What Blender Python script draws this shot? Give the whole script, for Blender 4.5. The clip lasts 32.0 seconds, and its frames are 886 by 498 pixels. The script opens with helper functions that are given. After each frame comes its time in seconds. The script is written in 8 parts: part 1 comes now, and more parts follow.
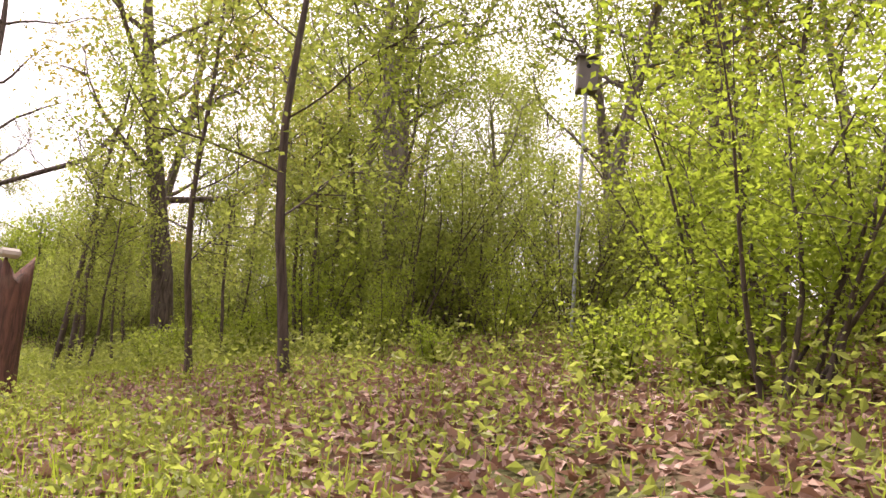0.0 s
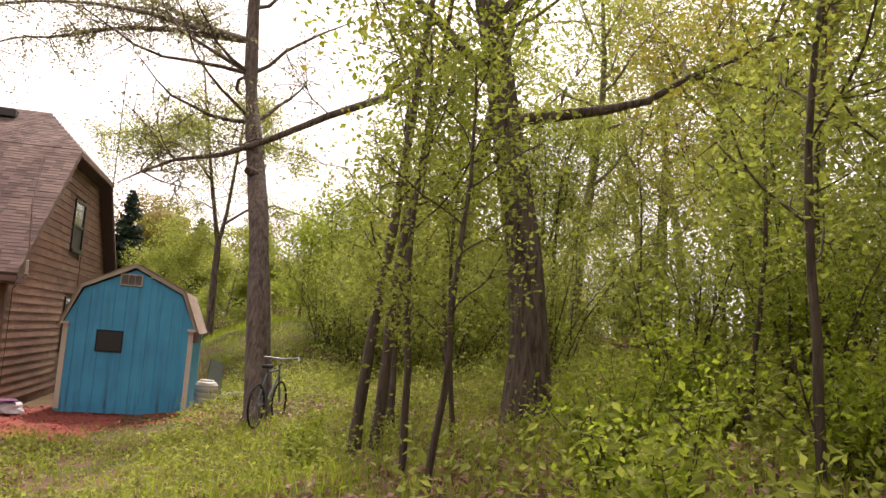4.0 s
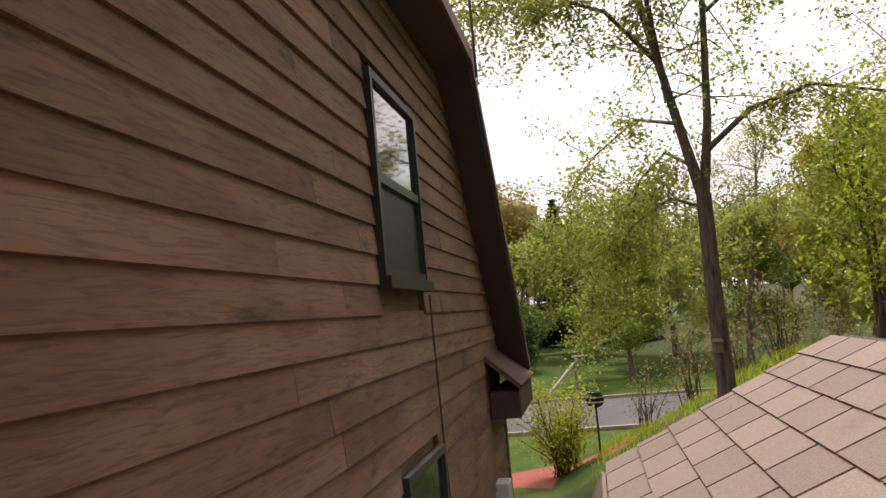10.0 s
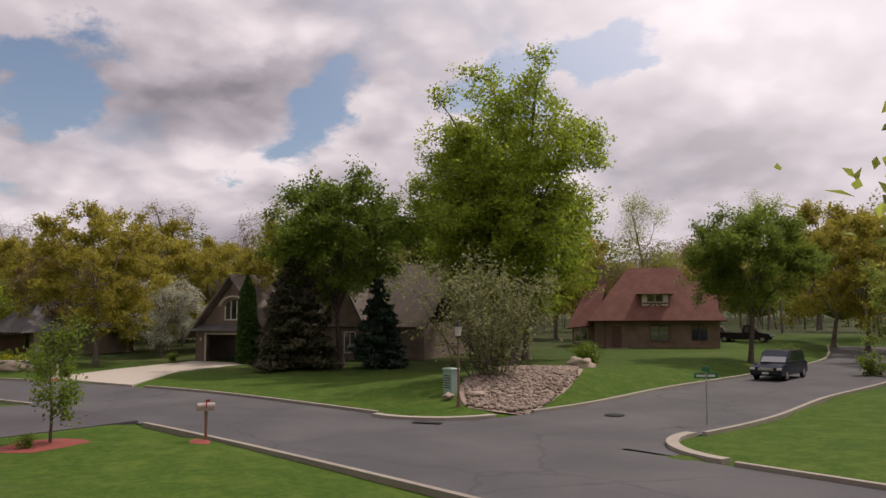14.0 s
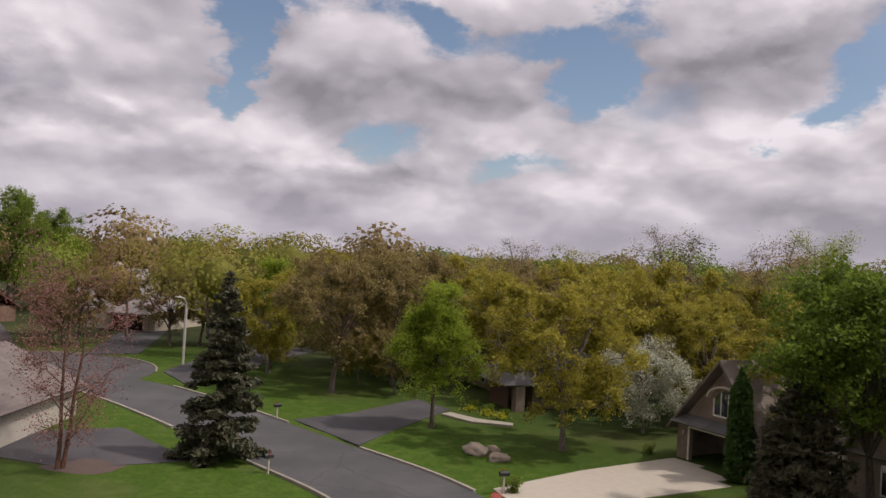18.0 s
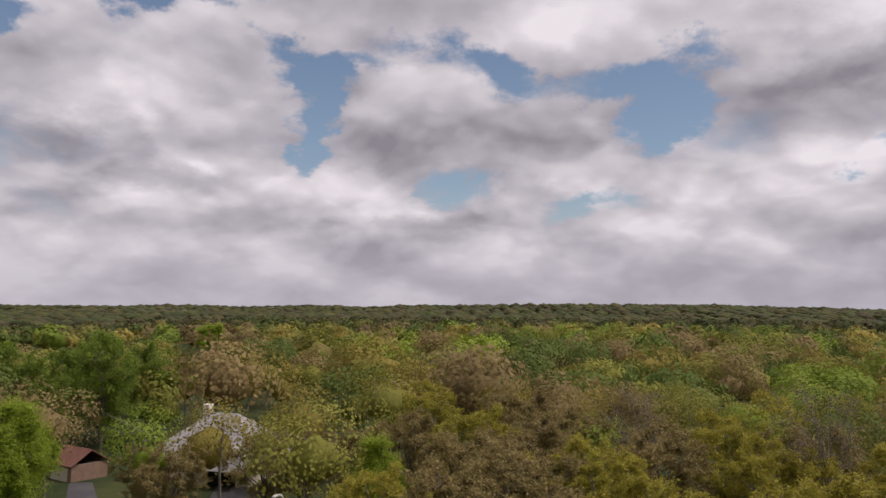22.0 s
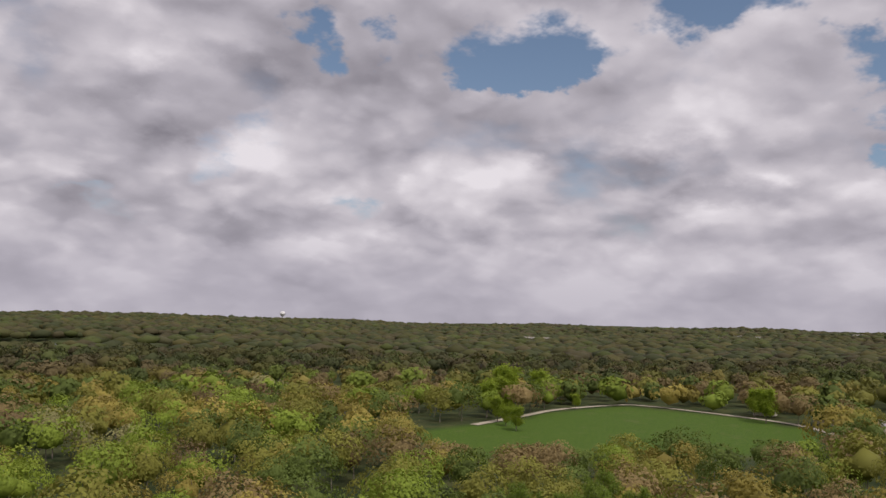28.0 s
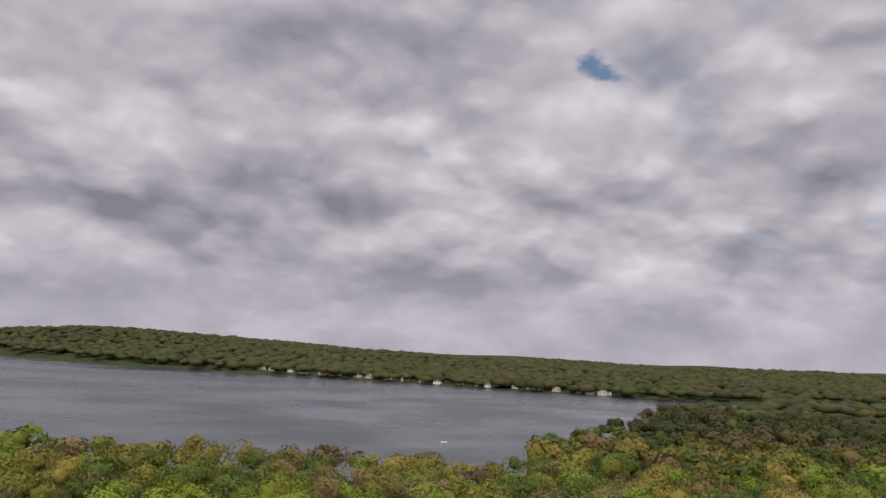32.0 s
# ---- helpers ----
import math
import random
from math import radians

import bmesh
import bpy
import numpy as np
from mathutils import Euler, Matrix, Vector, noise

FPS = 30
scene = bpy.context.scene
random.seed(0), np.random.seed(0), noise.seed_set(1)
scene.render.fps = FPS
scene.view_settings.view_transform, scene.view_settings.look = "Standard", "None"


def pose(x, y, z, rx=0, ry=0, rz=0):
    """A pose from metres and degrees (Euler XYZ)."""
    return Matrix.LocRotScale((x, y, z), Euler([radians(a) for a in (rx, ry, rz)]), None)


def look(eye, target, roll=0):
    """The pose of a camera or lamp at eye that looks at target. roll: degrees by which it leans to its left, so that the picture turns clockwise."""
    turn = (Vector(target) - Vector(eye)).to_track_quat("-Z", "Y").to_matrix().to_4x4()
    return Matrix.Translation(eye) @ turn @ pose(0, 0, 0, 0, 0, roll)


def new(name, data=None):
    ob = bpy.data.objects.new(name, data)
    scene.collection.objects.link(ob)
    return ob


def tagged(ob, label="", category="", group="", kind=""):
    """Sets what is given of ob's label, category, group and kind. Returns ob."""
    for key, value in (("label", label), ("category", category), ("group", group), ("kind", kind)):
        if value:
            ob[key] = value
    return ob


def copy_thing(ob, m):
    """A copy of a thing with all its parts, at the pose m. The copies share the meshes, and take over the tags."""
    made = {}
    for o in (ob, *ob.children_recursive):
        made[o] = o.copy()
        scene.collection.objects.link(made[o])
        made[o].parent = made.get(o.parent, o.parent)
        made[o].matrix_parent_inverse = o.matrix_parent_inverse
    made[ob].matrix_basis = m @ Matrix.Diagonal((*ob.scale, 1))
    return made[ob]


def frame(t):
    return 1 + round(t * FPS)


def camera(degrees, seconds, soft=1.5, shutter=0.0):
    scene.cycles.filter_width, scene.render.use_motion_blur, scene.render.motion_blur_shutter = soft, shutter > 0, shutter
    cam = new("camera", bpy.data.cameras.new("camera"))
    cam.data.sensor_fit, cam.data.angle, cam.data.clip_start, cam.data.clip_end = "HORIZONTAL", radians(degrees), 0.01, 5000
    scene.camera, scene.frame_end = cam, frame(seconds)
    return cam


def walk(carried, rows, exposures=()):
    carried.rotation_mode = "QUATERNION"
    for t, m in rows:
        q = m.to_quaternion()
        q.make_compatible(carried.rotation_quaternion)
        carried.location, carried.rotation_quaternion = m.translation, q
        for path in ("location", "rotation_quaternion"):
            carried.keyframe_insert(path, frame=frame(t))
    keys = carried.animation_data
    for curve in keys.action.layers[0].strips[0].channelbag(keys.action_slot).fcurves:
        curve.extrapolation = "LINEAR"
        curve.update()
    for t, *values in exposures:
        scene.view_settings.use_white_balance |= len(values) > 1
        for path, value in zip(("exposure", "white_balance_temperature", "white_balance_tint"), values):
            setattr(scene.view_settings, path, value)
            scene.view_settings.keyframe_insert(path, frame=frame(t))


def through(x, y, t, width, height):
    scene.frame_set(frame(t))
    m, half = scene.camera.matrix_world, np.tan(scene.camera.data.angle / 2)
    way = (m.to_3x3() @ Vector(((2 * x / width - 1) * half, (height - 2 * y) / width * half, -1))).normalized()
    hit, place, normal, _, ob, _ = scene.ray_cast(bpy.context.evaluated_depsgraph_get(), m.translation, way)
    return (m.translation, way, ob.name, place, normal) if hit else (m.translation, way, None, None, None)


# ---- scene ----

cam = camera(58.46, 32.0)

# seconds, x, y, z, yaw (to the left from +y), pitch, roll
PATH = [
    (0.0, 3.237, -26.503, 1.508, -32.85, 8.77, 4.96),
    (0.5, 3.577, -25.366, 1.717, -30.74, 9.06, 5.59),
    (1.0, 3.958, -24.019, 1.911, -28.26, 8.08, 4.4),
    (1.5, 4.046, -22.861, 1.926, -26.27, 7.27, 3.96),
    (2.0, 4.217, -21.74, 1.952, -24.53, 6.27, 2.98),
    (2.5, 4.455, -20.469, 1.899, -22.52, 6.27, 3.28),
    (3.0, 4.565, -19.375, 1.884, -19.17, 6.33, 3.77),
    (3.5, 4.643, -18.012, 1.972, -16.18, 6.35, 4.17),
    (4.0, 4.511, -16.697, 2.059, -13.34, 6.38, 4.21),
    (4.5, 4.226, -15.393, 2.082, -11.37, 6.73, 3.25),
    (6.5, 2.873, -9.804, 2.288, -4.79, 7.49, 2.48),
    (7.0, 2.596, -8.413, 2.336, -2.16, 6.62, 1.24),
    (7.5, 2.437, -7.062, 2.377, 0.51, 5.74, 0.28),
    (8.0, 2.27, -5.62, 2.427, 2.86, 5.46, -0.26),
    (8.5, 2.058, -4.158, 2.596, 7.0, 5.45, -0.19),
    (9.0, 1.702, -2.694, 2.786, 9.42, 5.62, -0.78),
    (9.5, 1.399, -1.362, 2.969, 11.82, 6.1, -2.15),
    (10.0, 1.21, 0.104, 3.323, 10.09, 4.91, -5.19),
    (10.5, 1.239, 1.704, 3.713, 7.53, 3.24, -5.24),
    (11.0, 1.416, 3.373, 3.997, 6.1, 1.71, -5.2),
    (11.5, 1.772, 5.294, 3.909, 6.76, 1.78, -5.02),
    (12.0, 2.66, 7.02, 3.80, 13.13, 2.72, -2.92),
    (12.5, 2.713, 8.346, 3.621, 19.61, 2.79, -0.31),
    (13.0, 2.283, 10.284, 3.72, 31.91, 3.67, 1.77),
    (13.5, 1.822, 11.703, 3.835, 44.5, 4.13, 2.25),
    (14.0, 1.011, 12.586, 3.853, 51.2, 4.32, -0.32),
    (14.5, 0.175, 13.347, 3.862, 54.61, 2.75, -1.3),
    (16.5, -5.991, 18.353, 6.916, 67.03, 1.99, 2.55),
    (17.0, -6.926, 19.48, 8.492, 74.39, 1.89, 3.67),
    (17.5, -8.234, 20.975, 10.317, 82.75, 1.47, 4.38),
    (18.0, -10.084, 19.853, 11.992, 88.18, 1.31, 3.19),
    (18.5, -10.417, 18.632, 14.152, 92.08, 0.97, 1.64),
    (19.0, -10.525, 17.412, 16.276, 93.21, 1.47, 0.86),
    (19.5, -10.743, 16.275, 17.677, 93.64, 3.17, 0.79),
    (20.0, -11.551, 15.138, 18.942, 93.46, 3.88, 0.98),
    (20.5, -12.794, 14.46, 20.617, 93.33, 4.24, 0.72),
    (21.0, -14.515, 14.817, 22.505, 93.46, 4.27, 0.52),
    (21.5, -16.335, 15.298, 24.148, 93.61, 4.39, 0.6),
    (22.0, -18.175, 15.84, 25.861, 93.79, 4.37, 0.57),
    (22.5, -20.127, 16.476, 27.637, 93.99, 4.37, 0.59),
    (23.0, -22.005, 17.062, 29.322, 94.42, 4.33, 0.55),
    (23.5, -23.671, 17.684, 30.925, 95.15, 4.36, 0.82),
    (24.0, -24.625, 19.082, 32.934, 97.75, 4.14, 1.34),
    (24.5, -25.494, 20.597, 35.066, 101.46, 3.95, 1.5),
    (26.5, -25.561, 27.504, 45.005, 111.9, 3.25, 1.0),
    (27.0, -24.451, 29.132, 47.486, 119.9, 3.79, 0.7),
    (27.5, -23.181, 30.754, 49.957, 127.8, 4.41, 0.7),
    (28.0, -21.818, 32.394, 52.4, 133.9, 4.82, 1.5),
    (28.5, -20.469, 34.057, 54.831, 139.8, 5.26, 2.3),
    (29.0, -19.169, 35.706, 57.235, 145.5, 5.86, 2.5),
    (29.5, -17.945, 37.305, 59.611, 151.4, 6.18, 2.6),
    (30.0, -16.804, 38.815, 61.962, 157.4, 6.05, 2.9),
    (30.5, -15.759, 40.243, 64.289, 163.3, 6.1, 2.8),
    (31.0, -14.801, 41.627, 66.564, 168.8, 6.3, 3.0),
    (32.0, -13.223, 44.316, 70.799, 180.0, 6.8, 2.8),
]

EXPOSURES = [(0.0, 1.4, 6700, 26), (1.0, 1.3, 6800, 26), (2.0, 1.1, 6900, 25), (3.0, 1.35, 7000, 24), (4.5, 1.0, 7100, 21), (7.0, 0.75, 6700, 20), (9.0, 0.85, 6650, 18), (10.0, 0.65, 6800, 18), (10.4, 0.9, 6800, 18), (11.0, 1.55, 6800, 20), (11.5, 1.5, 6800, 20), (12.0, 1.15, 6900, 20), (12.5, 0.85, 6900, 16), (13.2, 0.3, 6700, 18), (14.0, -0.05, 6700, 19), (17.0, -0.05, 6550, 17), (20.0, -0.08, 6480, 16), (27.0, -0.15, 6400, 15), (32.0, -0.2, 6350, 14)]
walk(cam, [(t, pose(x, y, z, 90 + p, 0, w) @ pose(0, 0, 0, 0, 0, r)) for t, x, y, z, w, p, r in PATH], EXPOSURES)

# ---- world and sun ----
SUN = Vector((0.09, 0.55, 0.83)).normalized()


class Nodes:
    """A small builder for node trees."""

    def __init__(self, tree):
        self.tree = tree
        tree.nodes.clear()

    def add(self, kind, links=None, **values):
        n = self.tree.nodes.new(kind)
        if "operation" in values:
            n.operation = values["operation"]
        if "use_clamp" in values:
            n.use_clamp = values["use_clamp"]
        if "data_type" in values:
            n.data_type, n.blend_type = values["data_type"], values["blend_type"]
        if "sky_type" in values:
            n.sky_type, n.sun_disc = values["sky_type"], values["sun_disc"]
        if "noise_dimensions" in values:
            n.noise_dimensions = values["noise_dimensions"]
        if "feature" in values:
            n.feature = values["feature"]
        if "layer_name" in values:
            n.layer_name = values["layer_name"]
        for key, v in (links or {}).items():
            s = n.inputs[key]
            if hasattr(v, "node"):
                self.tree.links.new(v, s)
            else:
                s.default_value = v
        return n

    def math(self, op, a, b=0.0, c=0.0, clamp=False):
        return self.add("ShaderNodeMath", {0: a, 1: b, 2: c}, operation=op, use_clamp=clamp).outputs[0]

    def mix(self, fac, a, b, blend="MIX"):
        n = self.add("ShaderNodeMix", {"Factor": fac}, data_type="RGBA", blend_type=blend)
        for s, v in ((n.inputs[6], a), (n.inputs[7], b)):
            if hasattr(v, "node"):
                self.tree.links.new(v, s)
            else:
                s.default_value = (*v[:3], 1)
        return n.outputs[2]

    def ramp(self, fac, stops, mode="LINEAR"):
        n = self.add("ShaderNodeValToRGB", {"Fac": fac})
        n.color_ramp.interpolation = mode
        e = n.color_ramp.elements
        while len(e) < len(stops):
            e.new(0.5)
        for el, (p, c) in zip(e, stops):
            el.position = p
            el.color = (c, c, c, 1) if isinstance(c, (int, float)) else (*c[:3], 1)
        return n.outputs[0]

    def noise(self, vec, scale, detail=4.0, rough=0.55, dist=0.0):
        return self.add("ShaderNodeTexNoise", {"Vector": vec, "Scale": scale, "Detail": detail, "Roughness": rough, "Distortion": dist}).outputs[0]


# breaks in the cloud deck: azimuth (to the left from +y), height, half-widths across and upwards, in degrees, and strength
GAPS = [
    (91.0, 16.6, 7.0, 2.4, 0.85), (78.6, 13.7, 3.6, 2.6, 0.9), (93.0, 8.4, 3.4, 1.3, 0.55), (83.6, 7.2, 4.4, 1.2, 0.55), (103.6, 12.0, 1.6, 2.0, 0.6), (103.0, 17.2, 4.0, 1.6, 0.8), (128.0, 17.0, 4.0, 1.6, 0.7),
    (63.5, 12.5, 3.8, 1.8, 0.7), (67.0, 9.6, 2.4, 1.2, 0.6), (80.0, 17.5, 5.0, 2.0, 0.8), (48.5, 13.8, 2.0, 2.0, 0.5), (38.6, 17.5, 5.0, 1.7, 0.9), (44.6, 16.8, 3.0, 2.4, 0.7), (60.0, 15.6, 3.0, 2.4, 0.7),
    (127.4, 19.2, 5.5, 3.4, 1.0), (112.5, 20.5, 5.0, 2.0, 0.8), (104.5, 15.0, 2.0, 2.0, 0.5), (143.8, 18.8, 2.6, 1.6, 0.7), (138.2, 19.0, 2.2, 1.6, 0.6), (139.6, 7.9, 3.0, 0.8, 0.3), (150.0, 10.0, 2.6, 1.0, 0.25),
    (168.5, 17.2, 2.0, 1.4, 0.35), (188.5, 14.4, 3.0, 1.2, 0.35), (184.5, 6.6, 2.6, 0.8, 0.25), (149.0, 11.4, 2.6, 1.0, 0.25), (181.0, 14.5, 3.0, 1.2, 0.3), (158.0, 6.5, 4.0, 0.8, 0.2),
]
# heavy grey undersides, in the same manner
SHADES = [(187.5, 20.0, 10.0, 4.0, 1.0), (171.0, 9.0, 8.0, 1.6, 0.7), (155.0, 14.5, 9.0, 2.4, 0.8), (121.0, 11.4, 6.0, 1.3, 0.9), (116.5, 9.2, 8.0, 1.3, 0.9), (98.0, 6.0, 7.0, 0.9, 0.9), (59.0, 17.8, 9.0, 2.6, 0.9), (69.5, 17.2, 6.0, 2.4, 0.8), (30.0, 8.0, 9.0, 2.0, 0.8), (140.0, 5.6, 10.0, 0.9, 0.7)]


def make_world():
    w = bpy.data.worlds.new("sky")
    scene.world = w
    w.use_nodes = True
    g = Nodes(w.node_tree)
    sky = g.add("ShaderNodeTexSky", sky_type="NISHITA", sun_disc=False)
    sky.sun_elevation = math.asin(SUN.z)
    sky.sun_rotation = math.atan2(SUN.x, SUN.y)
    sky.air_density, sky.dust_density, sky.ozone_density = 1.0, 0.6, 2.0
    co = g.add("ShaderNodeTexCoord").outputs["Generated"]
    x, y, z = g.add("ShaderNodeSeparateXYZ", {0: co}).outputs
    # a deck of heaped clouds seen from below: the direction is laid onto a shallow bowl, so that rows close up to the horizon
    bowl = 0.45

    def deck(lift):
        h = g.math("ADD", g.math("MAXIMUM", g.math("ADD", z, lift), 0.0), bowl)
        return g.add("ShaderNodeCombineXYZ", {0: g.math("DIVIDE", x, h), 1: g.math("DIVIDE", y, h), 2: g.math("ADD", z, lift)}).outputs[0]

    def billows(at, scale, detail):
        n = g.add("ShaderNodeTexVoronoi", {"Vector": at, "Scale": scale, "Detail": detail, "Roughness": 0.55, "Smoothness": 0.6}, feature="SMOOTH_F1")
        return g.math("SUBTRACT", 1.0, n.outputs[0])

    def place(az, el):
        a, e = radians(az), radians(el)
        k = math.cos(e) / (math.sin(e) + bowl)
        return -math.sin(a) * k, math.cos(a) * k

    def soft_spots(rows, at):
        total = 0.0
        for az, el, wide, tall, power in rows:
            k = place(az, el)
            near, far = place(az, el + tall), place(az, el - tall)
            long = 0.5 * math.hypot(near[0] - far[0], near[1] - far[1])
            across = radians(wide) * math.hypot(*k)
            m = g.add("ShaderNodeMapping", {"Vector": at, "Location": (*k, 0), "Rotation": (0, 0, radians(az)), "Scale": (across * 1.35, long * 1.35, 9.0)})
            m.vector_type = "TEXTURE"
            d = g.add("ShaderNodeTexGradient", {"Vector": m.outputs[0]})
            d.gradient_type = "SPHERICAL"
            total = g.math("MULTIPLY_ADD", d.outputs[1], power, total)
        return total

    flat = deck(0.0)
    wisp = g.add("ShaderNodeTexNoise", {"Vector": flat, "Scale": 3.0, "Detail": 6.0, "Roughness": 0.62}).outputs[1]
    off = g.add("ShaderNodeVectorMath", {0: wisp, 1: (0.5, 0.5, 0.5)}, operation="SUBTRACT").outputs[0]
    bent = g.add("ShaderNodeVectorMath", {0: off, 1: (0.50, 0.50, 0.0), 2: flat}, operation="MULTIPLY_ADD").outputs[0]
    curl = g.add("ShaderNodeVectorMath", {0: off, 1: (0.16, 0.16, 0.16), 2: flat}, operation="MULTIPLY_ADD").outputs[0]
    curl_up = g.add("ShaderNodeVectorMath", {0: off, 1: (0.16, 0.16, 0.16), 2: deck(0.034)}, operation="MULTIPLY_ADD").outputs[0]
    puffs = g.noise(flat, 2.0, 8.0, 0.56, 0.1)
    heaps = billows(curl, 3.0, 3.0)
    cover = g.math("ADD", g.math("MULTIPLY", g.math("SUBTRACT", puffs, 0.5), 1.5), g.math("MULTIPLY", g.math("SUBTRACT", heaps, 0.6), 0.35))
    cover = g.math("SUBTRACT", g.math("ADD", cover, 0.80), g.math("MULTIPLY", soft_spots(GAPS, bent), 1.25))
    low = g.math("MULTIPLY", g.ramp(z, [(0.0, 1.0), (0.17, 0.0)]), 0.30)
    cover = g.math("ADD", cover, low)
    mask = g.ramp(cover, [(0.10, 0.0), (0.50, 1.0)], "EASE")
    # bright tops and grey undersides: how much denser the deck is here than a little higher up
    rise = g.math("SUBTRACT", g.noise(flat, 2.0, 3.0, 0.5), g.noise(deck(0.07), 2.0, 3.0, 0.5))
    crisp = g.math("SUBTRACT", heaps, billows(curl_up, 3.0, 3.0))
    tone = g.math("ADD", 0.70, g.math("ADD", g.math("MULTIPLY", rise, 1.5), g.math("MULTIPLY", crisp, 0.80)))
    tone = g.math("SUBTRACT", tone, g.math("MULTIPLY", g.math("SUBTRACT", g.noise(flat, 2.0, 2.0, 0.5), 0.5), 0.5))
    tone = g.math("ADD", tone, g.math("MULTIPLY", g.math("SUBTRACT", heaps, 0.6), 0.30))
    tone = g.math("SUBTRACT", tone, g.math("MULTIPLY", soft_spots(SHADES, bent), 0.34))
    grey = g.ramp(tone, [(-0.0, (0.290, 0.275, 0.305)), (0.42, (0.52, 0.495, 0.53)), (0.70, (0.70, 0.665, 0.69)), (1.0, (0.93, 0.89, 0.90))])
    haze = g.ramp(z, [(0.0, 1.0), (0.15, 0.0)], "EASE")
    grey = g.mix(g.math("MULTIPLY", haze, 0.72), grey, (0.535, 0.510, 0.565))
    blue = g.mix(1.0, sky.outputs[0], (0.118, 0.110, 0.100), "MULTIPLY")
    mask = g.math("MAXIMUM", mask, g.math("MULTIPLY", haze, 0.85))
    # the thin bright veil round the sun
    to_sun = g.add("ShaderNodeVectorMath", {0: co, 1: tuple(SUN)}, operation="DOT_PRODUCT").outputs["Value"]
    veil = g.ramp(to_sun, [(0.35, 0.0), (0.95, 1.0)], "EASE")
    col = g.mix(mask, blue, grey)
    col = g.mix(g.math("MULTIPLY", veil, 0.8), col, (1.35, 1.32, 1.32))
    bg = g.add("ShaderNodeBackground", {"Color": col, "Strength": 0.93})
    g.add("ShaderNodeOutputWorld", {"Surface": bg.outputs[0]})


make_world()
sun = new("sun", bpy.data.lights.new("sun", "SUN"))
sun.data.energy, sun.data.angle, sun.data.color = 2.5, radians(2.0), (1.0, 0.94, 0.85)
sun.matrix_world = look(SUN * 100, (0, 0, 0))

# ---- materials ----


def material(name, build):
    m = bpy.data.materials.new(name)
    m.use_nodes = True
    g = Nodes(m.node_tree)
    shader = build(g)
    g.add("ShaderNodeOutputMaterial", {"Surface": shader})
    return m


def plain(name, color, rough=0.7, metal=0.0, vary=0.18, scale=6.0, bump=0.25, bump_scale=40.0, rand=0.12, stretch=(1, 1, 1)):
    def build(g):
        co = g.add("ShaderNodeTexCoord").outputs["Object"]
        co = g.add("ShaderNodeMapping", {"Vector": co, "Scale": stretch}).outputs[0]
        r = g.add("ShaderNodeObjectInfo").outputs["Random"]
        n = g.math("ADD", g.math("MULTIPLY", g.noise(co, scale, 5), 0.7), g.math("MULTIPLY", g.noise(co, scale * 7, 4), 0.3))
        k = g.math("ADD", g.math("MULTIPLY", g.math("SUBTRACT", n, 0.5), vary * 4), g.math("MULTIPLY", g.math("SUBTRACT", r, 0.5), rand * 2))
        k = g.math("ADD", k, 1.0)
        hsv = g.add("ShaderNodeHueSaturation", {"Value": k, "Color": (*color, 1)})
        b = g.add("ShaderNodeBump", {"Strength": bump, "Distance": 0.01, "Height": g.noise(co, bump_scale, 4)})
        return g.add("ShaderNodeBsdfPrincipled", {"Base Color": hsv.outputs[0], "Roughness": rough, "Metallic": metal, "Normal": b.outputs[0]}).outputs[0]

    return material(name, build)


def leafy(name, color, alt, rough=0.55, through=0.4):
    """Leaves: two hues mixed by piece and by tree, with light shining through."""

    def build(g):
        r = g.add("ShaderNodeNewGeometry").outputs["Random Per Island"]
        o = g.add("ShaderNodeObjectInfo").outputs["Random"]
        f = g.math("ADD", g.math("MULTIPLY", r, 0.7), g.math("MULTIPLY", o, 0.3))
        c = g.mix(f, color, alt)
        v = g.math("ADD", 0.72, g.math("MULTIPLY", g.add("ShaderNodeTexWhiteNoise", {"W": g.math("MULTIPLY", r, 91.7)}, noise_dimensions="1D").outputs[0], 0.56))
        c = g.add("ShaderNodeHueSaturation", {"Value": v, "Color": c}).outputs[0]
        p = g.add("ShaderNodeBsdfPrincipled", {"Base Color": c, "Roughness": rough, "Specular IOR Level": 0.3}).outputs[0]
        t = g.add("ShaderNodeBsdfTranslucent", {"Color": c}).outputs[0]
        return g.add("ShaderNodeMixShader", {0: through, 1: p, 2: t}).outputs[0]

    return material(name, build)


def tinted_leaves(name):
    """Woods seen from afar: each crown's hue, cloud-shadow dimming included, lies in the mesh."""

    def build(g):
        a = g.add("ShaderNodeVertexColor", layer_name="tint").outputs[0]
        r = g.add("ShaderNodeNewGeometry").outputs["Random Per Island"]
        c = g.add("ShaderNodeHueSaturation", {"Value": g.math("ADD", 0.92, g.math("MULTIPLY", r, 0.16)), "Color": a}).outputs[0]
        p = g.add("ShaderNodeBsdfPrincipled", {"Base Color": c, "Roughness": 0.7, "Specular IOR Level": 0.2}).outputs[0]
        t = g.add("ShaderNodeBsdfTranslucent", {"Color": c}).outputs[0]
        return g.add("ShaderNodeMixShader", {0: 0.34, 1: p, 2: t}).outputs[0]

    return material(name, build)


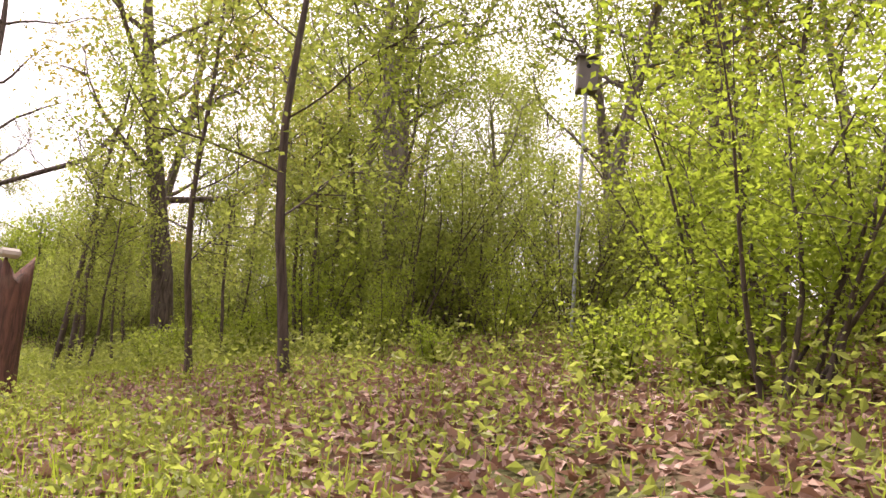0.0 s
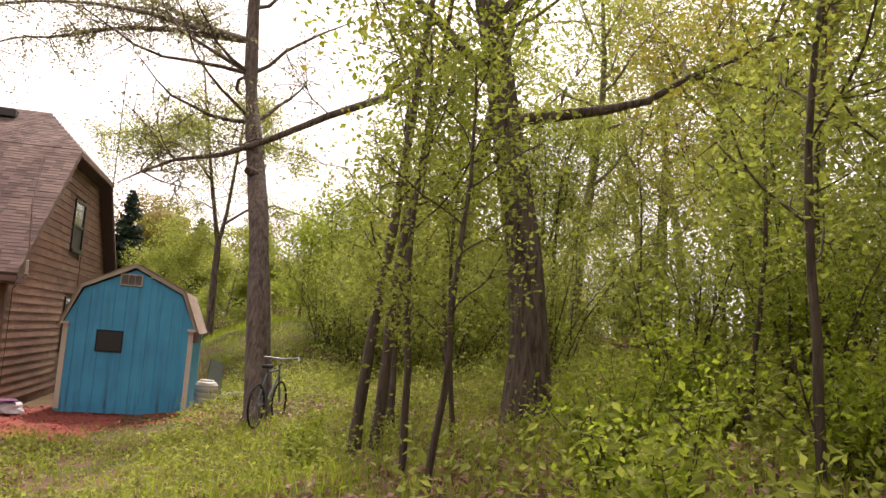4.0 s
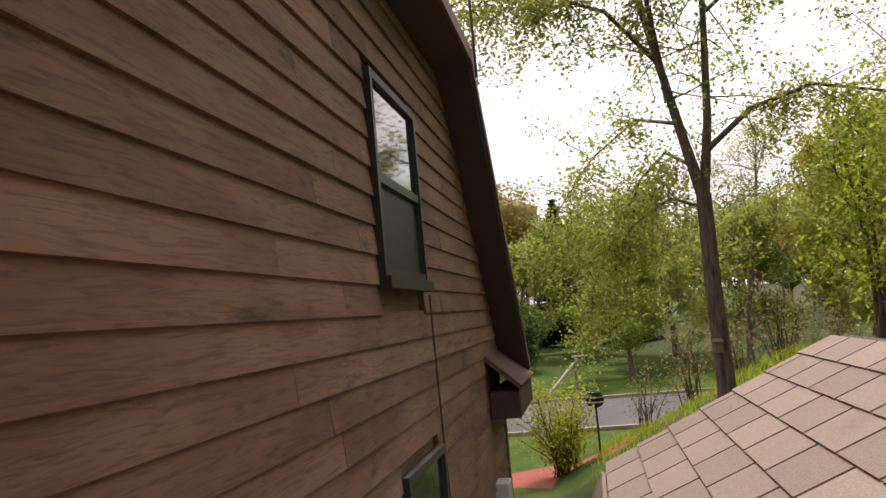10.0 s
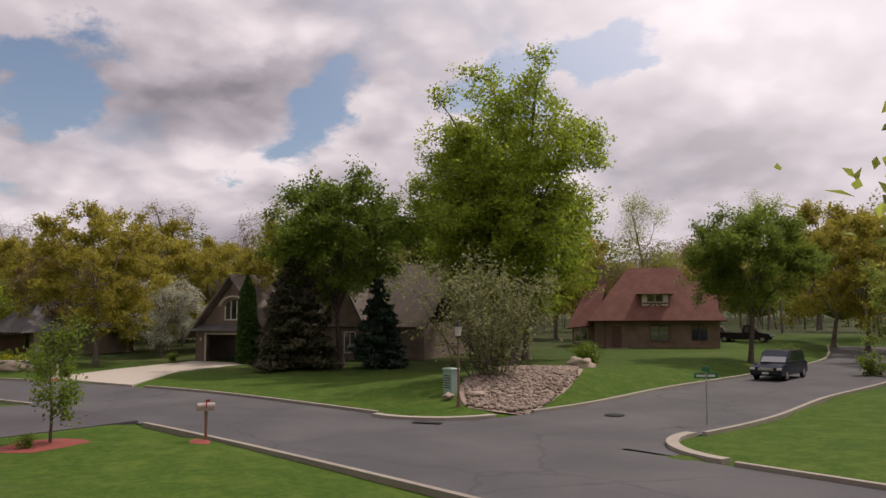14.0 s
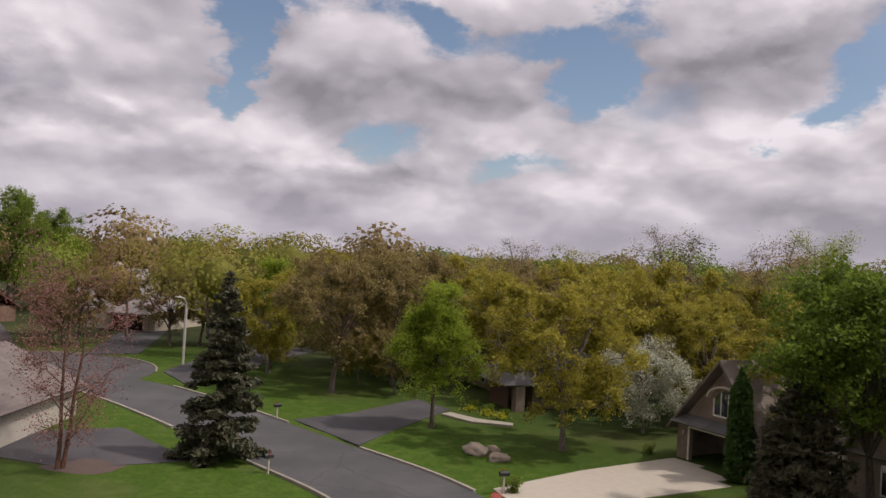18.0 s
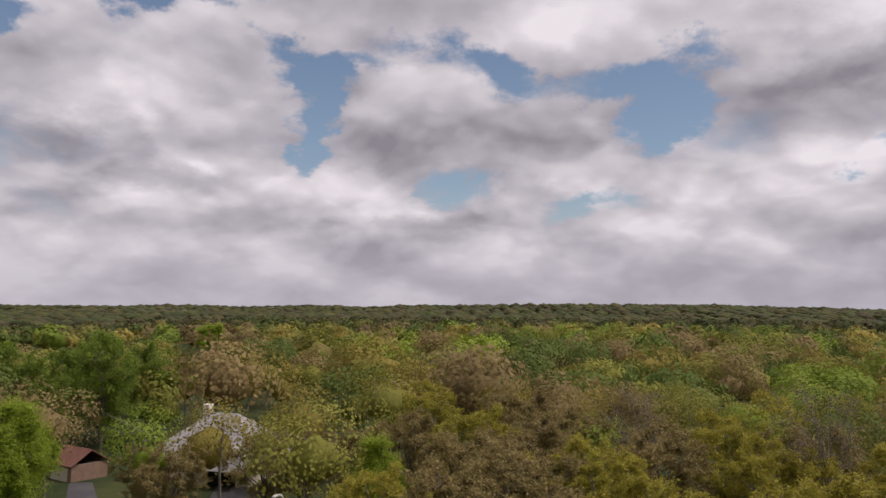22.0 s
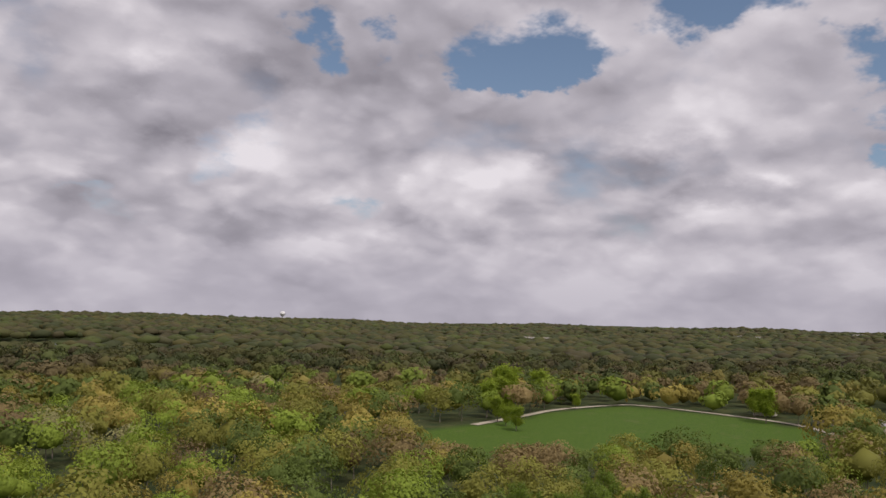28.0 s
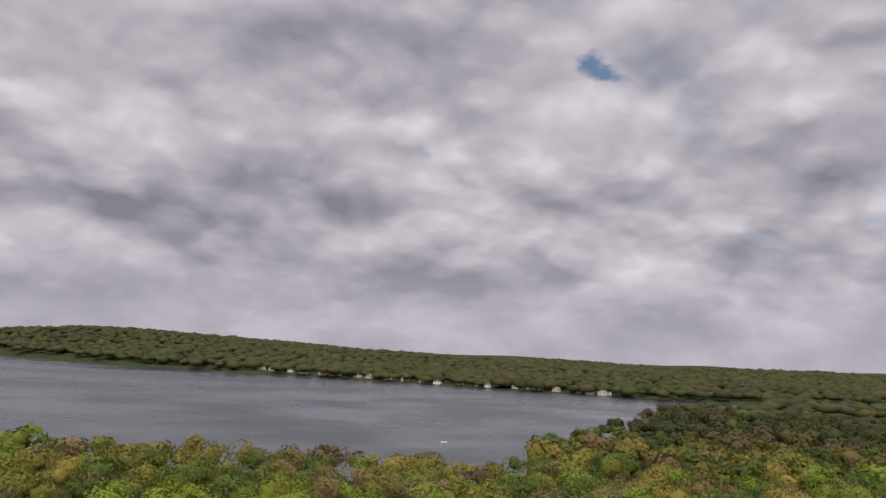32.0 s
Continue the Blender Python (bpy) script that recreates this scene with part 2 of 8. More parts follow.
def bark(name, color, deep):
    def build(g):
        co = g.add("ShaderNodeTexCoord").outputs["Object"]
        st = g.add("ShaderNodeMapping", {"Vector": co, "Scale": (9, 9, 1.3)}).outputs[0]
        n = g.noise(st, 2.0, 6, 0.65, 0.6)
        m = g.noise(co, 1.7, 3)
        c = g.mix(g.ramp(n, [(0.36, 0.0), (0.62, 1.0)]), deep, color)
        c = g.mix(g.ramp(m, [(0.55, 0.0), (0.75, 0.35)]), c, (0.20, 0.21, 0.15))
        b = g.add("ShaderNodeBump", {"Strength": 0.9, "Distance": 0.03, "Height": n})
        return g.add("ShaderNodeBsdfPrincipled", {"Base Color": c, "Roughness": 0.9, "Normal": b.outputs[0]}).outputs[0]

    return material(name, build)


def glass(name, color=(0.02, 0.025, 0.03)):
    def build(g):
        co = g.add("ShaderNodeTexCoord").outputs["Object"]
        b = g.add("ShaderNodeBump", {"Strength": 0.04, "Distance": 0.02, "Height": g.noise(co, 2.0, 2)})
        return g.add("ShaderNodeBsdfPrincipled", {"Base Color": (*color, 1), "Roughness": 0.04, "Specular IOR Level": 1.0, "IOR": 1.9, "Normal": b.outputs[0]}).outputs[0]

    return material(name, build)


def siding_material():
    def build(g):
        co = g.add("ShaderNodeTexCoord").outputs["Object"]
        o = g.add("ShaderNodeObjectInfo").outputs["Random"]
        shift = g.add("ShaderNodeCombineXYZ", {0: g.math("MULTIPLY", o, 17.0), 1: g.math("MULTIPLY", o, 31.0), 2: g.math("MULTIPLY", o, 53.0)}).outputs[0]
        v = g.add("ShaderNodeVectorMath", {0: co, 1: shift}, operation="ADD").outputs[0]
        st = g.add("ShaderNodeMapping", {"Vector": v, "Scale": (2.2, 2.2, 30)}).outputs[0]
        grain = g.noise(st, 1.3, 6, 0.6, 1.6)
        worn = g.noise(g.add("ShaderNodeMapping", {"Vector": v, "Scale": (1, 1, 3)}).outputs[0], 0.9, 4)
        c = g.mix(g.ramp(worn, [(0.38, 0.0), (0.66, 1.0)]), (0.200, 0.103, 0.070), (0.305, 0.178, 0.116))
        c = g.mix(g.math("MULTIPLY", g.ramp(grain, [(0.36, 1.0), (0.52, 0.0)]), 0.55), c, (0.090, 0.050, 0.037))
        dark = g.noise(g.add("ShaderNodeMapping", {"Vector": v, "Scale": (1.1, 1.1, 5)}).outputs[0], 1.1, 5, 0.7)
        c = g.mix(g.ramp(dark, [(0.60, 0.0), (0.70, 0.85)]), c, (0.055, 0.040, 0.036))
        c = g.add("ShaderNodeHueSaturation", {"Value": g.math("ADD", 0.86, g.math("MULTIPLY", o, 0.28)), "Color": c}).outputs[0]
        b = g.add("ShaderNodeBump", {"Strength": 0.35, "Distance": 0.006, "Height": grain})
        return g.add("ShaderNodeBsdfPrincipled", {"Base Color": c, "Roughness": 0.78, "Normal": b.outputs[0]}).outputs[0]

    return material("stained_siding", build)


def shingle_material(name, color, alt, island=False):
    def build(g):
        co = g.add("ShaderNodeTexCoord").outputs["Object"]
        if island:
            o = g.add("ShaderNodeNewGeometry").outputs["Random Per Island"]
        else:
            o = g.add("ShaderNodeObjectInfo").outputs["Random"]
        c = g.mix(o, color, alt)
        grit = g.noise(co, 160, 3, 0.7)
        c = g.mix(g.ramp(grit, [(0.35, 0.35), (0.6, 0.0)]), c, (0.05, 0.04, 0.04))
        stain = g.noise(co, 0.7, 4)
        c = g.mix(g.ramp(stain, [(0.52, 0.0), (0.72, 0.3)]), c, (0.09, 0.075, 0.065))
        b = g.add("ShaderNodeBump", {"Strength": 0.5, "Distance": 0.004, "Height": grit})
        return g.add("ShaderNodeBsdfPrincipled", {"Base Color": c, "Roughness": 0.92, "Normal": b.outputs[0]}).outputs[0]

    return material(name, build)


def shed_paint():
    def build(g):
        co = g.add("ShaderNodeTexCoord").outputs["Object"]
        n = g.noise(co, 1.4, 5)
        st = g.noise(g.add("ShaderNodeMapping", {"Vector": co, "Scale": (11, 11, 0.7)}).outputs[0], 1.0, 6, 0.65, 0.4)
        c = g.mix(g.ramp(n, [(0.3, 0.0), (0.7, 1.0)]), (0.030, 0.265, 0.480), (0.044, 0.350, 0.580))
        z = g.add("ShaderNodeSeparateXYZ", {0: co}).outputs[2]
        low = g.ramp(z, [(0.25, 0.75), (0.62, 0.0)])
        c = g.mix(g.math("MULTIPLY", g.ramp(st, [(0.50, 0.0), (0.66, 1.0)]), g.math("ADD", 0.30, g.math("MULTIPLY", low, 0.9))), c, (0.030, 0.060, 0.060))
        b = g.add("ShaderNodeBump", {"Strength": 0.3, "Distance": 0.005, "Height": st})
        return g.add("ShaderNodeBsdfPrincipled", {"Base Color": c, "Roughness": 0.62, "Normal": b.outputs[0]}).outputs[0]

    return material("blue_paint", build)


def ground_material():
    """One ground: lawn, woodland floor, dry litter and far land, by zones stored in the mesh."""

    def build(g):
        co = g.add("ShaderNodeTexCoord").outputs["Object"]
        z = g.add("ShaderNodeVertexColor", layer_name="zone").outputs[0]
        zr, zg, zb = g.add("ShaderNodeSeparateColor", {0: z}).outputs
        fine, mid, big = g.noise(co, 14, 5, 0.65), g.noise(co, 1.1, 4), g.noise(co, 0.12, 4)
        lawn = g.mix(g.ramp(fine, [(0.3, 0.0), (0.7, 1.0)]), (0.034, 0.072, 0.006), (0.082, 0.142, 0.014))
        tuft = g.noise(co, 3.6, 4, 0.7)
        lawn = g.mix(g.ramp(tuft, [(0.40, 0.55), (0.62, 0.0)]), lawn, (0.022, 0.050, 0.005))
        lawn = g.mix(g.ramp(mid, [(0.45, 0.0), (0.75, 0.5)]), lawn, (0.115, 0.150, 0.028))
        lawn = g.mix(g.ramp(big, [(0.58, 0.0), (0.72, 0.45)]), lawn, (0.100, 0.108, 0.040))
        litter = g.mix(g.ramp(fine, [(0.3, 0.0), (0.7, 1.0)]), (0.085, 0.046, 0.032), (0.250, 0.150, 0.105))
        litter = g.mix(g.ramp(mid, [(0.46, 0.0), (0.62, 0.75)]), litter, (0.075, 0.095, 0.024))
        far = g.mix(g.ramp(big, [(0.35, 0.0), (0.65, 1.0)]), (0.022, 0.036, 0.012), (0.060, 0.066, 0.022))
        c = g.mix(zr, far, lawn)
        c = g.mix(zg, c, litter)
        c = g.mix(zb, c, (0.30, 0.235, 0.155))
        b = g.add("ShaderNodeBump", {"Strength": 0.6, "Distance": 0.05, "Height": fine})
        return g.add("ShaderNodeBsdfPrincipled", {"Base Color": c, "Roughness": 0.95, "Specular IOR Level": 0.15, "Normal": b.outputs[0]}).outputs[0]

    return material("ground", build)


def asphalt(name, color, alt):
    def build(g):
        co = g.add("ShaderNodeTexCoord").outputs["Object"]
        grit, patch = g.noise(co, 55, 3, 0.7), g.noise(co, 0.22, 5, 0.6)
        c = g.mix(g.ramp(patch, [(0.4, 0.0), (0.66, 1.0)]), color, alt)
        c = g.mix(g.ramp(grit, [(0.3, 0.25), (0.6, 0.0)]), c, (0.02, 0.02, 0.02))
        cr = g.add("ShaderNodeTexVoronoi", {"Vector": g.add("ShaderNodeVectorMath", {0: co, 1: g.add("ShaderNodeTexNoise", {"Vector": co, "Scale": 0.8}).outputs[1]}, operation="ADD").outputs[0], "Scale": 0.13}, feature="DISTANCE_TO_EDGE").outputs[0]
        c = g.mix(g.ramp(cr, [(0.0, 0.6), (0.012, 0.0)]), c, (0.035, 0.033, 0.035))
        b = g.add("ShaderNodeBump", {"Strength": 0.4, "Distance": 0.01, "Height": grit})
        return g.add("ShaderNodeBsdfPrincipled", {"Base Color": c, "Roughness": 0.88, "Normal": b.outputs[0]}).outputs[0]

    return material(name, build)


def water_material():
    def build(g):
        co = g.add("ShaderNodeTexCoord").outputs["Object"]
        st = g.add("ShaderNodeMapping", {"Vector": co, "Scale": (1, 0.35, 1)}).outputs[0]
        n = g.math("ADD", g.noise(st, 0.5, 5, 0.6), g.math("MULTIPLY", g.noise(co, 0.012, 3), 0.6))
        b = g.add("ShaderNodeBump", {"Strength": 0.55, "Distance": 0.35, "Height": n})
        rough = g.ramp(g.noise(co, 0.006, 4), [(0.4, 0.18), (0.6, 0.34)])
        return g.add("ShaderNodeBsdfPrincipled", {"Base Color": (0.030, 0.040, 0.050, 1), "Roughness": rough, "Specular IOR Level": 0.5, "Normal": b.outputs[0]}).outputs[0]

    return material("lake_water", build)


M_GROUND, M_ROAD = ground_material(), asphalt("asphalt", (0.064, 0.061, 0.063), (0.096, 0.090, 0.091))
M_BLACKTOP = asphalt("blacktop", (0.055, 0.050, 0.055), (0.085, 0.076, 0.080))
M_CONCRETE = plain("concrete", (0.38, 0.335, 0.275), 0.9, vary=0.10, scale=2.0)
M_KERB = plain("kerb_concrete", (0.30, 0.265, 0.215), 0.9, vary=0.14, scale=1.5)
M_WATER = water_material()
M_SIDING = siding_material()
M_SHINGLE = shingle_material("brown_shingle", (0.095, 0.060, 0.052), (0.215, 0.140, 0.120))
M_SHINGLE_J = shingle_material("brown_shingle_joined", (0.095, 0.060, 0.052), (0.215, 0.140, 0.120), True)
M_LOUVRE = plain("louvre_grey", (0.20, 0.185, 0.165), 0.6, vary=0.1)
M_RAKE = plain("tan_trim", (0.36, 0.315, 0.245), 0.75, vary=0.14)
M_SHED_SHINGLE = shingle_material("shed_shingle", (0.30, 0.23, 0.185), (0.40, 0.31, 0.25))
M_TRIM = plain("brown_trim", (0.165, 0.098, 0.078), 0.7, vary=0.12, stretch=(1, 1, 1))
# a darker brown than M_TRIM, for soffits, the eave return and a cable
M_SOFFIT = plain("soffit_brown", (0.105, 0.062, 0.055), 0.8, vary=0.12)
M_BRONZE = plain("bronze_frame", (0.055, 0.052, 0.050), 0.45, 0.3, vary=0.06)
# M_DARK: black of rubber and iron, also painted as shade inside openings
M_GLASS, M_DARK = glass("window_glass"), plain("black_and_inner_shade", (0.012, 0.012, 0.013), 0.9)
M_BLUE = shed_paint()
M_CREAM = plain("cream_trim", (0.56, 0.50, 0.42), 0.75, vary=0.12)
M_WHITE = plain("white_plastic", (0.62, 0.58, 0.53), 0.5, vary=0.12, scale=3)
M_OAK = bark("oak_bark", (0.17, 0.130, 0.105), (0.050, 0.036, 0.030))
M_THIN = bark("sapling_bark", (0.130, 0.095, 0.072), (0.050, 0.036, 0.028))
M_GREY = bark("grey_bark", (0.24, 0.20, 0.165), (0.085, 0.068, 0.055))
M_STUMP = bark("stump_wood", (0.200, 0.095, 0.062), (0.060, 0.030, 0.022))
LEAF = {
    "spring": leafy("spring_leaf", (0.220, 0.275, 0.044), (0.350, 0.390, 0.080), through=0.62),
    "bright": leafy("bright_leaf", (0.225, 0.305, 0.026), (0.350, 0.420, 0.052), through=0.66),
    "green": leafy("green_leaf", (0.130, 0.195, 0.022), (0.215, 0.285, 0.040), through=0.55),
    "dark": leafy("dark_leaf", (0.050, 0.105, 0.020), (0.090, 0.160, 0.034)),
    "olive": leafy("olive_leaf", (0.290, 0.260, 0.034), (0.430, 0.375, 0.056), through=0.5),
    "tan": leafy("tan_leaf", (0.215, 0.165, 0.062), (0.320, 0.250, 0.090)),
    "pale": leafy("pale_leaf", (0.190, 0.210, 0.085), (0.300, 0.290, 0.130)),
    "white": leafy("white_blossom", (0.62, 0.60, 0.52), (0.42, 0.44, 0.30)),
    "red": leafy("red_twig", (0.270, 0.120, 0.110), (0.370, 0.190, 0.165)),
    "needle": leafy("spruce_needle", (0.022, 0.046, 0.030), (0.050, 0.075, 0.046), through=0.12),
    "needle_brown": leafy("spruce_needle_worn", (0.050, 0.058, 0.030), (0.120, 0.105, 0.060), through=0.15),
    "yellow": leafy("forsythia_leaf", (0.330, 0.360, 0.020), (0.450, 0.440, 0.030), through=0.5),
}
M_WOODS = tinted_leaves("woods_leaves")
M_LITTER = leafy("dry_leaf", (0.150, 0.070, 0.045), (0.420, 0.265, 0.190), through=0.2)
M_REDMULCH = plain("red_mulch", (0.26, 0.060, 0.042), 0.95, vary=0.3, scale=12)

# ---- building helpers ----
RNG = np.random.default_rng(7)


def thing(name, at=(0, 0, 0), label="", category="", group="", kind="", turn=0.0):
    ob = new(name)
    ob.empty_display_size = 0.2
    ob.matrix_basis = pose(*at, 0, 0, turn)
    return tagged(ob, label, category, group, kind)


def part(name, bm, mat, parent=None, label=""):
    """Links a bmesh or a mesh as one object under a thing or a part."""
    if isinstance(bm, bmesh.types.BMesh):
        me = bpy.data.meshes.new(name)
        bm.normal_update()
        bm.to_mesh(me)
        bm.free()
    else:
        me = bm
    if mat and not me.materials:
        me.materials.append(mat)
    ob = new(name, me)
    ob.parent = parent
    return tagged(ob, label)


def mesh_from(name, verts, faces, mat=None, smooth=False, tint=None, layer="tint"):
    """A mesh from arrays: verts (n, 3), faces (m, k) with k corners each, or a list of such arrays."""
    faces = faces if isinstance(faces, list) else [faces]
    faces = [f for f in faces if len(f)]
    me = bpy.data.meshes.new(name)
    me.vertices.add(len(verts))
    me.vertices.foreach_set("co", np.asarray(verts, np.float32).ravel())
    loops = np.concatenate([np.asarray(f, np.int32).ravel() for f in faces])
    totals = np.concatenate([np.full(len(f), f.shape[1], np.int32) for f in faces])
    me.loops.add(len(loops))
    me.loops.foreach_set("vertex_index", loops)
    me.polygons.add(len(totals))
    me.polygons.foreach_set("loop_start", np.r_[0, np.cumsum(totals)[:-1]].astype(np.int32))
    me.polygons.foreach_set("use_smooth", np.full(len(totals), smooth))
    me.update(calc_edges=True)
    if tint is not None:
        a = me.attributes.new(layer, "FLOAT_COLOR", "POINT")
        a.data.foreach_set("color", np.c_[tint, np.ones(len(tint))].astype(np.float32).ravel())
    if mat:
        me.materials.append(mat)
    return me


def box(bm, x0, x1, y0, y1, z0, z1, bevel=0.0):
    v = [bm.verts.new((x, y, z)) for z in (z0, z1) for x, y in ((x0, y0), (x1, y0), (x1, y1), (x0, y1))]
    fs = [bm.faces.new([v[i] for i in q]) for q in ((3, 2, 1, 0), (4, 5, 6, 7), (0, 1, 5, 4), (1, 2, 6, 5), (2, 3, 7, 6), (3, 0, 4, 7))]
    if bevel:
        bmesh.ops.bevel(bm, geom=list({e for f in fs for e in f.edges}), offset=bevel, segments=1, affect="EDGES")
    return v


def boxes(*rows, bevel=0.0):
    bm = bmesh.new()
    for r in rows:
        box(bm, *r, bevel=bevel)
    return bm


def slab(bm, ring, thick):
    """A flat polygon given by its top ring, with a thickness along its normal downwards."""
    ring = [Vector(p) for p in ring]
    n = (ring[1] - ring[0]).cross(ring[2] - ring[0]).normalized()
    top = [bm.verts.new(p) for p in ring]
    low = [bm.verts.new(p - n * thick) for p in ring]
    bm.faces.new(top)
    bm.faces.new(low[::-1])
    for i in range(len(ring)):
        j = (i + 1) % len(ring)
        bm.faces.new((top[j], top[i], low[i], low[j]))


def slabs(*rows):
    bm = bmesh.new()
    for ring, thick in rows:
        slab(bm, ring, thick)
    return bm


def rod(bm, a, b, r, r2=None, n=10):
    a, b = Vector(a), Vector(b)
    d = b - a
    m = Matrix.Translation((a + b) / 2) @ d.to_track_quat("Z", "Y").to_matrix().to_4x4()
    return bmesh.ops.create_cone(bm, cap_ends=True, segments=n, radius1=r, radius2=r if r2 is None else r2, depth=d.length, matrix=m)["verts"]


def rods(*rows, n=10):
    bm = bmesh.new()
    for r in rows:
        rod(bm, *r, n=n)
    return bm


def lathe(bm, at, profile, n=20):
    rings = [[bm.verts.new((at[0] + r * math.cos(6.28318 * i / n), at[1] + r * math.sin(6.28318 * i / n), at[2] + z)) for i in range(n)] for r, z in profile]
    for p, q in zip(rings, rings[1:]):
        for i in range(n):
            bm.faces.new((p[i], p[(i + 1) % n], q[(i + 1) % n], q[i]))
    bm.faces.new(rings[0][::-1])
    bm.faces.new(rings[-1])


# ---- plan: roads, ground ----
ROAD_Z = -0.55
MAIN = [(70, 30), (30, 29.6), (0, 29.2), (-15, 28.6), (-30, 27.1), (-42, 24.8), (-53.5, 19.9), (-62.6, 12.6), (-74, 2.9), (-83, -6), (-90, -16)]
SIDE = [(-19, 29), (-19.2, 40), (-21.3, 50), (-23, 62), (-27, 80), (-38, 104)]
CUL, CUL_R = (-91.0, -20.5), 14.0


def smooth_line(pts, step=1.5):
    """A Catmull-Rom line through the points."""
    p = np.array([pts[0], *pts, pts[-1]], float)
    out = []
    for i in range(1, len(p) - 2):
        n = max(2, int(np.linalg.norm(p[i + 1] - p[i]) / step))
        for t in np.arange(n) / n:
            out.append(0.5 * (2 * p[i] + (p[i + 1] - p[i - 1]) * t + (2 * p[i - 1] - 5 * p[i] + 4 * p[i + 1] - p[i + 2]) * t**2 + (3 * p[i] - p[i - 1] - 3 * p[i + 1] + p[i + 2]) * t**3))
    return np.array([*out, p[-2]])


MAIN_L, SIDE_L = smooth_line(MAIN), smooth_line(SIDE)


def to_line(x, y, line):
    """The distance of points from a line of close vertices."""
    x, y = np.asarray(x, float), np.asarray(y, float)
    d = np.full(x.shape, 1e9)
    for a, b in zip(line[:-1], line[1:]):
        ab = b - a
        t = np.clip(((x - a[0]) * ab[0] + (y - a[1]) * ab[1]) / (ab @ ab + 1e-9), 0, 1)
        d = np.minimum(d, np.hypot(x - a[0] - t * ab[0], y - a[1] - t * ab[1]))
    return d


def step01(a, b, x):
    t = np.clip((np.asarray(x, float) - a) / (b - a), 0, 1)
    return t * t * (3 - 2 * t)


def inside(x, y, ring):
    x, y = np.asarray(x, float), np.asarray(y, float)
    hit = np.zeros(x.shape, bool)
    for (ax, ay), (bx, by) in zip(ring, ring[1:] + ring[:1]):
        hit ^= ((ay > y) != (by > y)) & (x < (bx - ax) * (y - ay) / (by - ay + 1e-12) + ax)
    return hit


LAKE = [(2600, -700), (900, -560), (260, -470), (80, -440), (-25, -425), (-76, -487), (-100, -575), (-197, -765), (-345, -1060), (-470, -1160), (-640, -1345), (-560, -1408), (-350, -1440), (-150, -1497), (145, -1613), (450, -1690), (750, -1780), (1050, -1960), (1500, -2200), (2600, -2600)]
FIELD = [(-258, -184), (-280, -245), (-335, -236), (-385, -246), (-430, -256), (-483, -254), (-505, -240), (-488, -148), (-456, -106), (-403, -98), (-340, -115)]
MARSH = np.array([(-545, -1125), (-700, -990), (-980, -740)], float)
MAIN_D, SIDE_D = MAIN_L[::3], SIDE_L[::3]


def road_gap(x, y):
    """How far points lie outside the asphalt."""
    d = np.minimum(to_line(x, y, MAIN_D) - 3.95, to_line(x, y, SIDE_D) - 3.9)
    return np.minimum(d, np.hypot(np.asarray(x) - CUL[0], np.asarray(y) - CUL[1]) - CUL_R)


def hills(x, y):
    return np.sin(x * 0.011 + 1.3) * np.cos(y * 0.009 - 0.4) + 0.6 * np.sin(x * 0.0043 - y * 0.0031)


def ground_z(x, y):
    x, y = np.asarray(x, float), np.asarray(y, float)
    r = np.hypot(x + 40, y - 10)
    yard = -0.5 * np.maximum(step01(8, 21, y), step01(-14, -26, x))
    east = np.minimum(0.19 * np.maximum(0, x - 2.6), 2.6) + 0.45 * step01(-6, -15, y) * step01(0, 4, x)
    front = np.minimum(0.50 * np.maximum(0, x - 0.2), 2.4)
    rise = east * (1 - step01(5, 12, y)) + front * step01(5, 12, y) * (1 - step01(17, 24.5, y))
    z = yard + rise * (1 - step01(60, 140, x))
    beyond = step01(33, 36, y)
    z = z + beyond * (0.6 * step01(36, 60, y) + 0.9 * np.exp(-(((x + 30) / 7) ** 2 + ((y - 42) / 8) ** 2)))
    gap = road_gap(x, y)
    z = np.where(gap < 4, -0.50 + (z + 0.50) * step01(0.3, 4, gap), z)
    flare = ((x > -16.2) & (x < -11.4) & (y > 32.4) & (y < 37.0) & (np.hypot(x + 11.8, y - 36.6) > 3.9)) | ((x > -27.0) & (x < -22.4) & (y > 30.4) & (y < 35.0) & (np.hypot(x + 26.6, y - 34.6) > 3.9))
    z = np.where((gap < 0.5) | flare, -0.62, z)
    z = z * (1 - step01(150, 260, r)) - 3.0 * step01(110, 260, r)
    z = z - 8.0 * step01(-250, -420, y) + step01(260, 600, r) * 1.5 * hills(x, y)
    z = z + step01(1200, 3000, r) * (17 + 8 * hills(x * 0.5, y * 0.5) + 46 * np.exp(-(((x - 900) / 700) ** 2 + ((y + 2700) / 700) ** 2)) + 24 * np.exp(-(((x + 2400) / 700) ** 2 + ((y - 600) / 800) ** 2)))
    lake = inside(x, y, LAKE)
    return np.where(lake, np.minimum(z, -15.0), np.where((y < -430) & (y > -1900), np.maximum(z, -11.3), z))


def gz(x, y):
    return float(ground_z(np.array([x]), np.array([y]))[0])


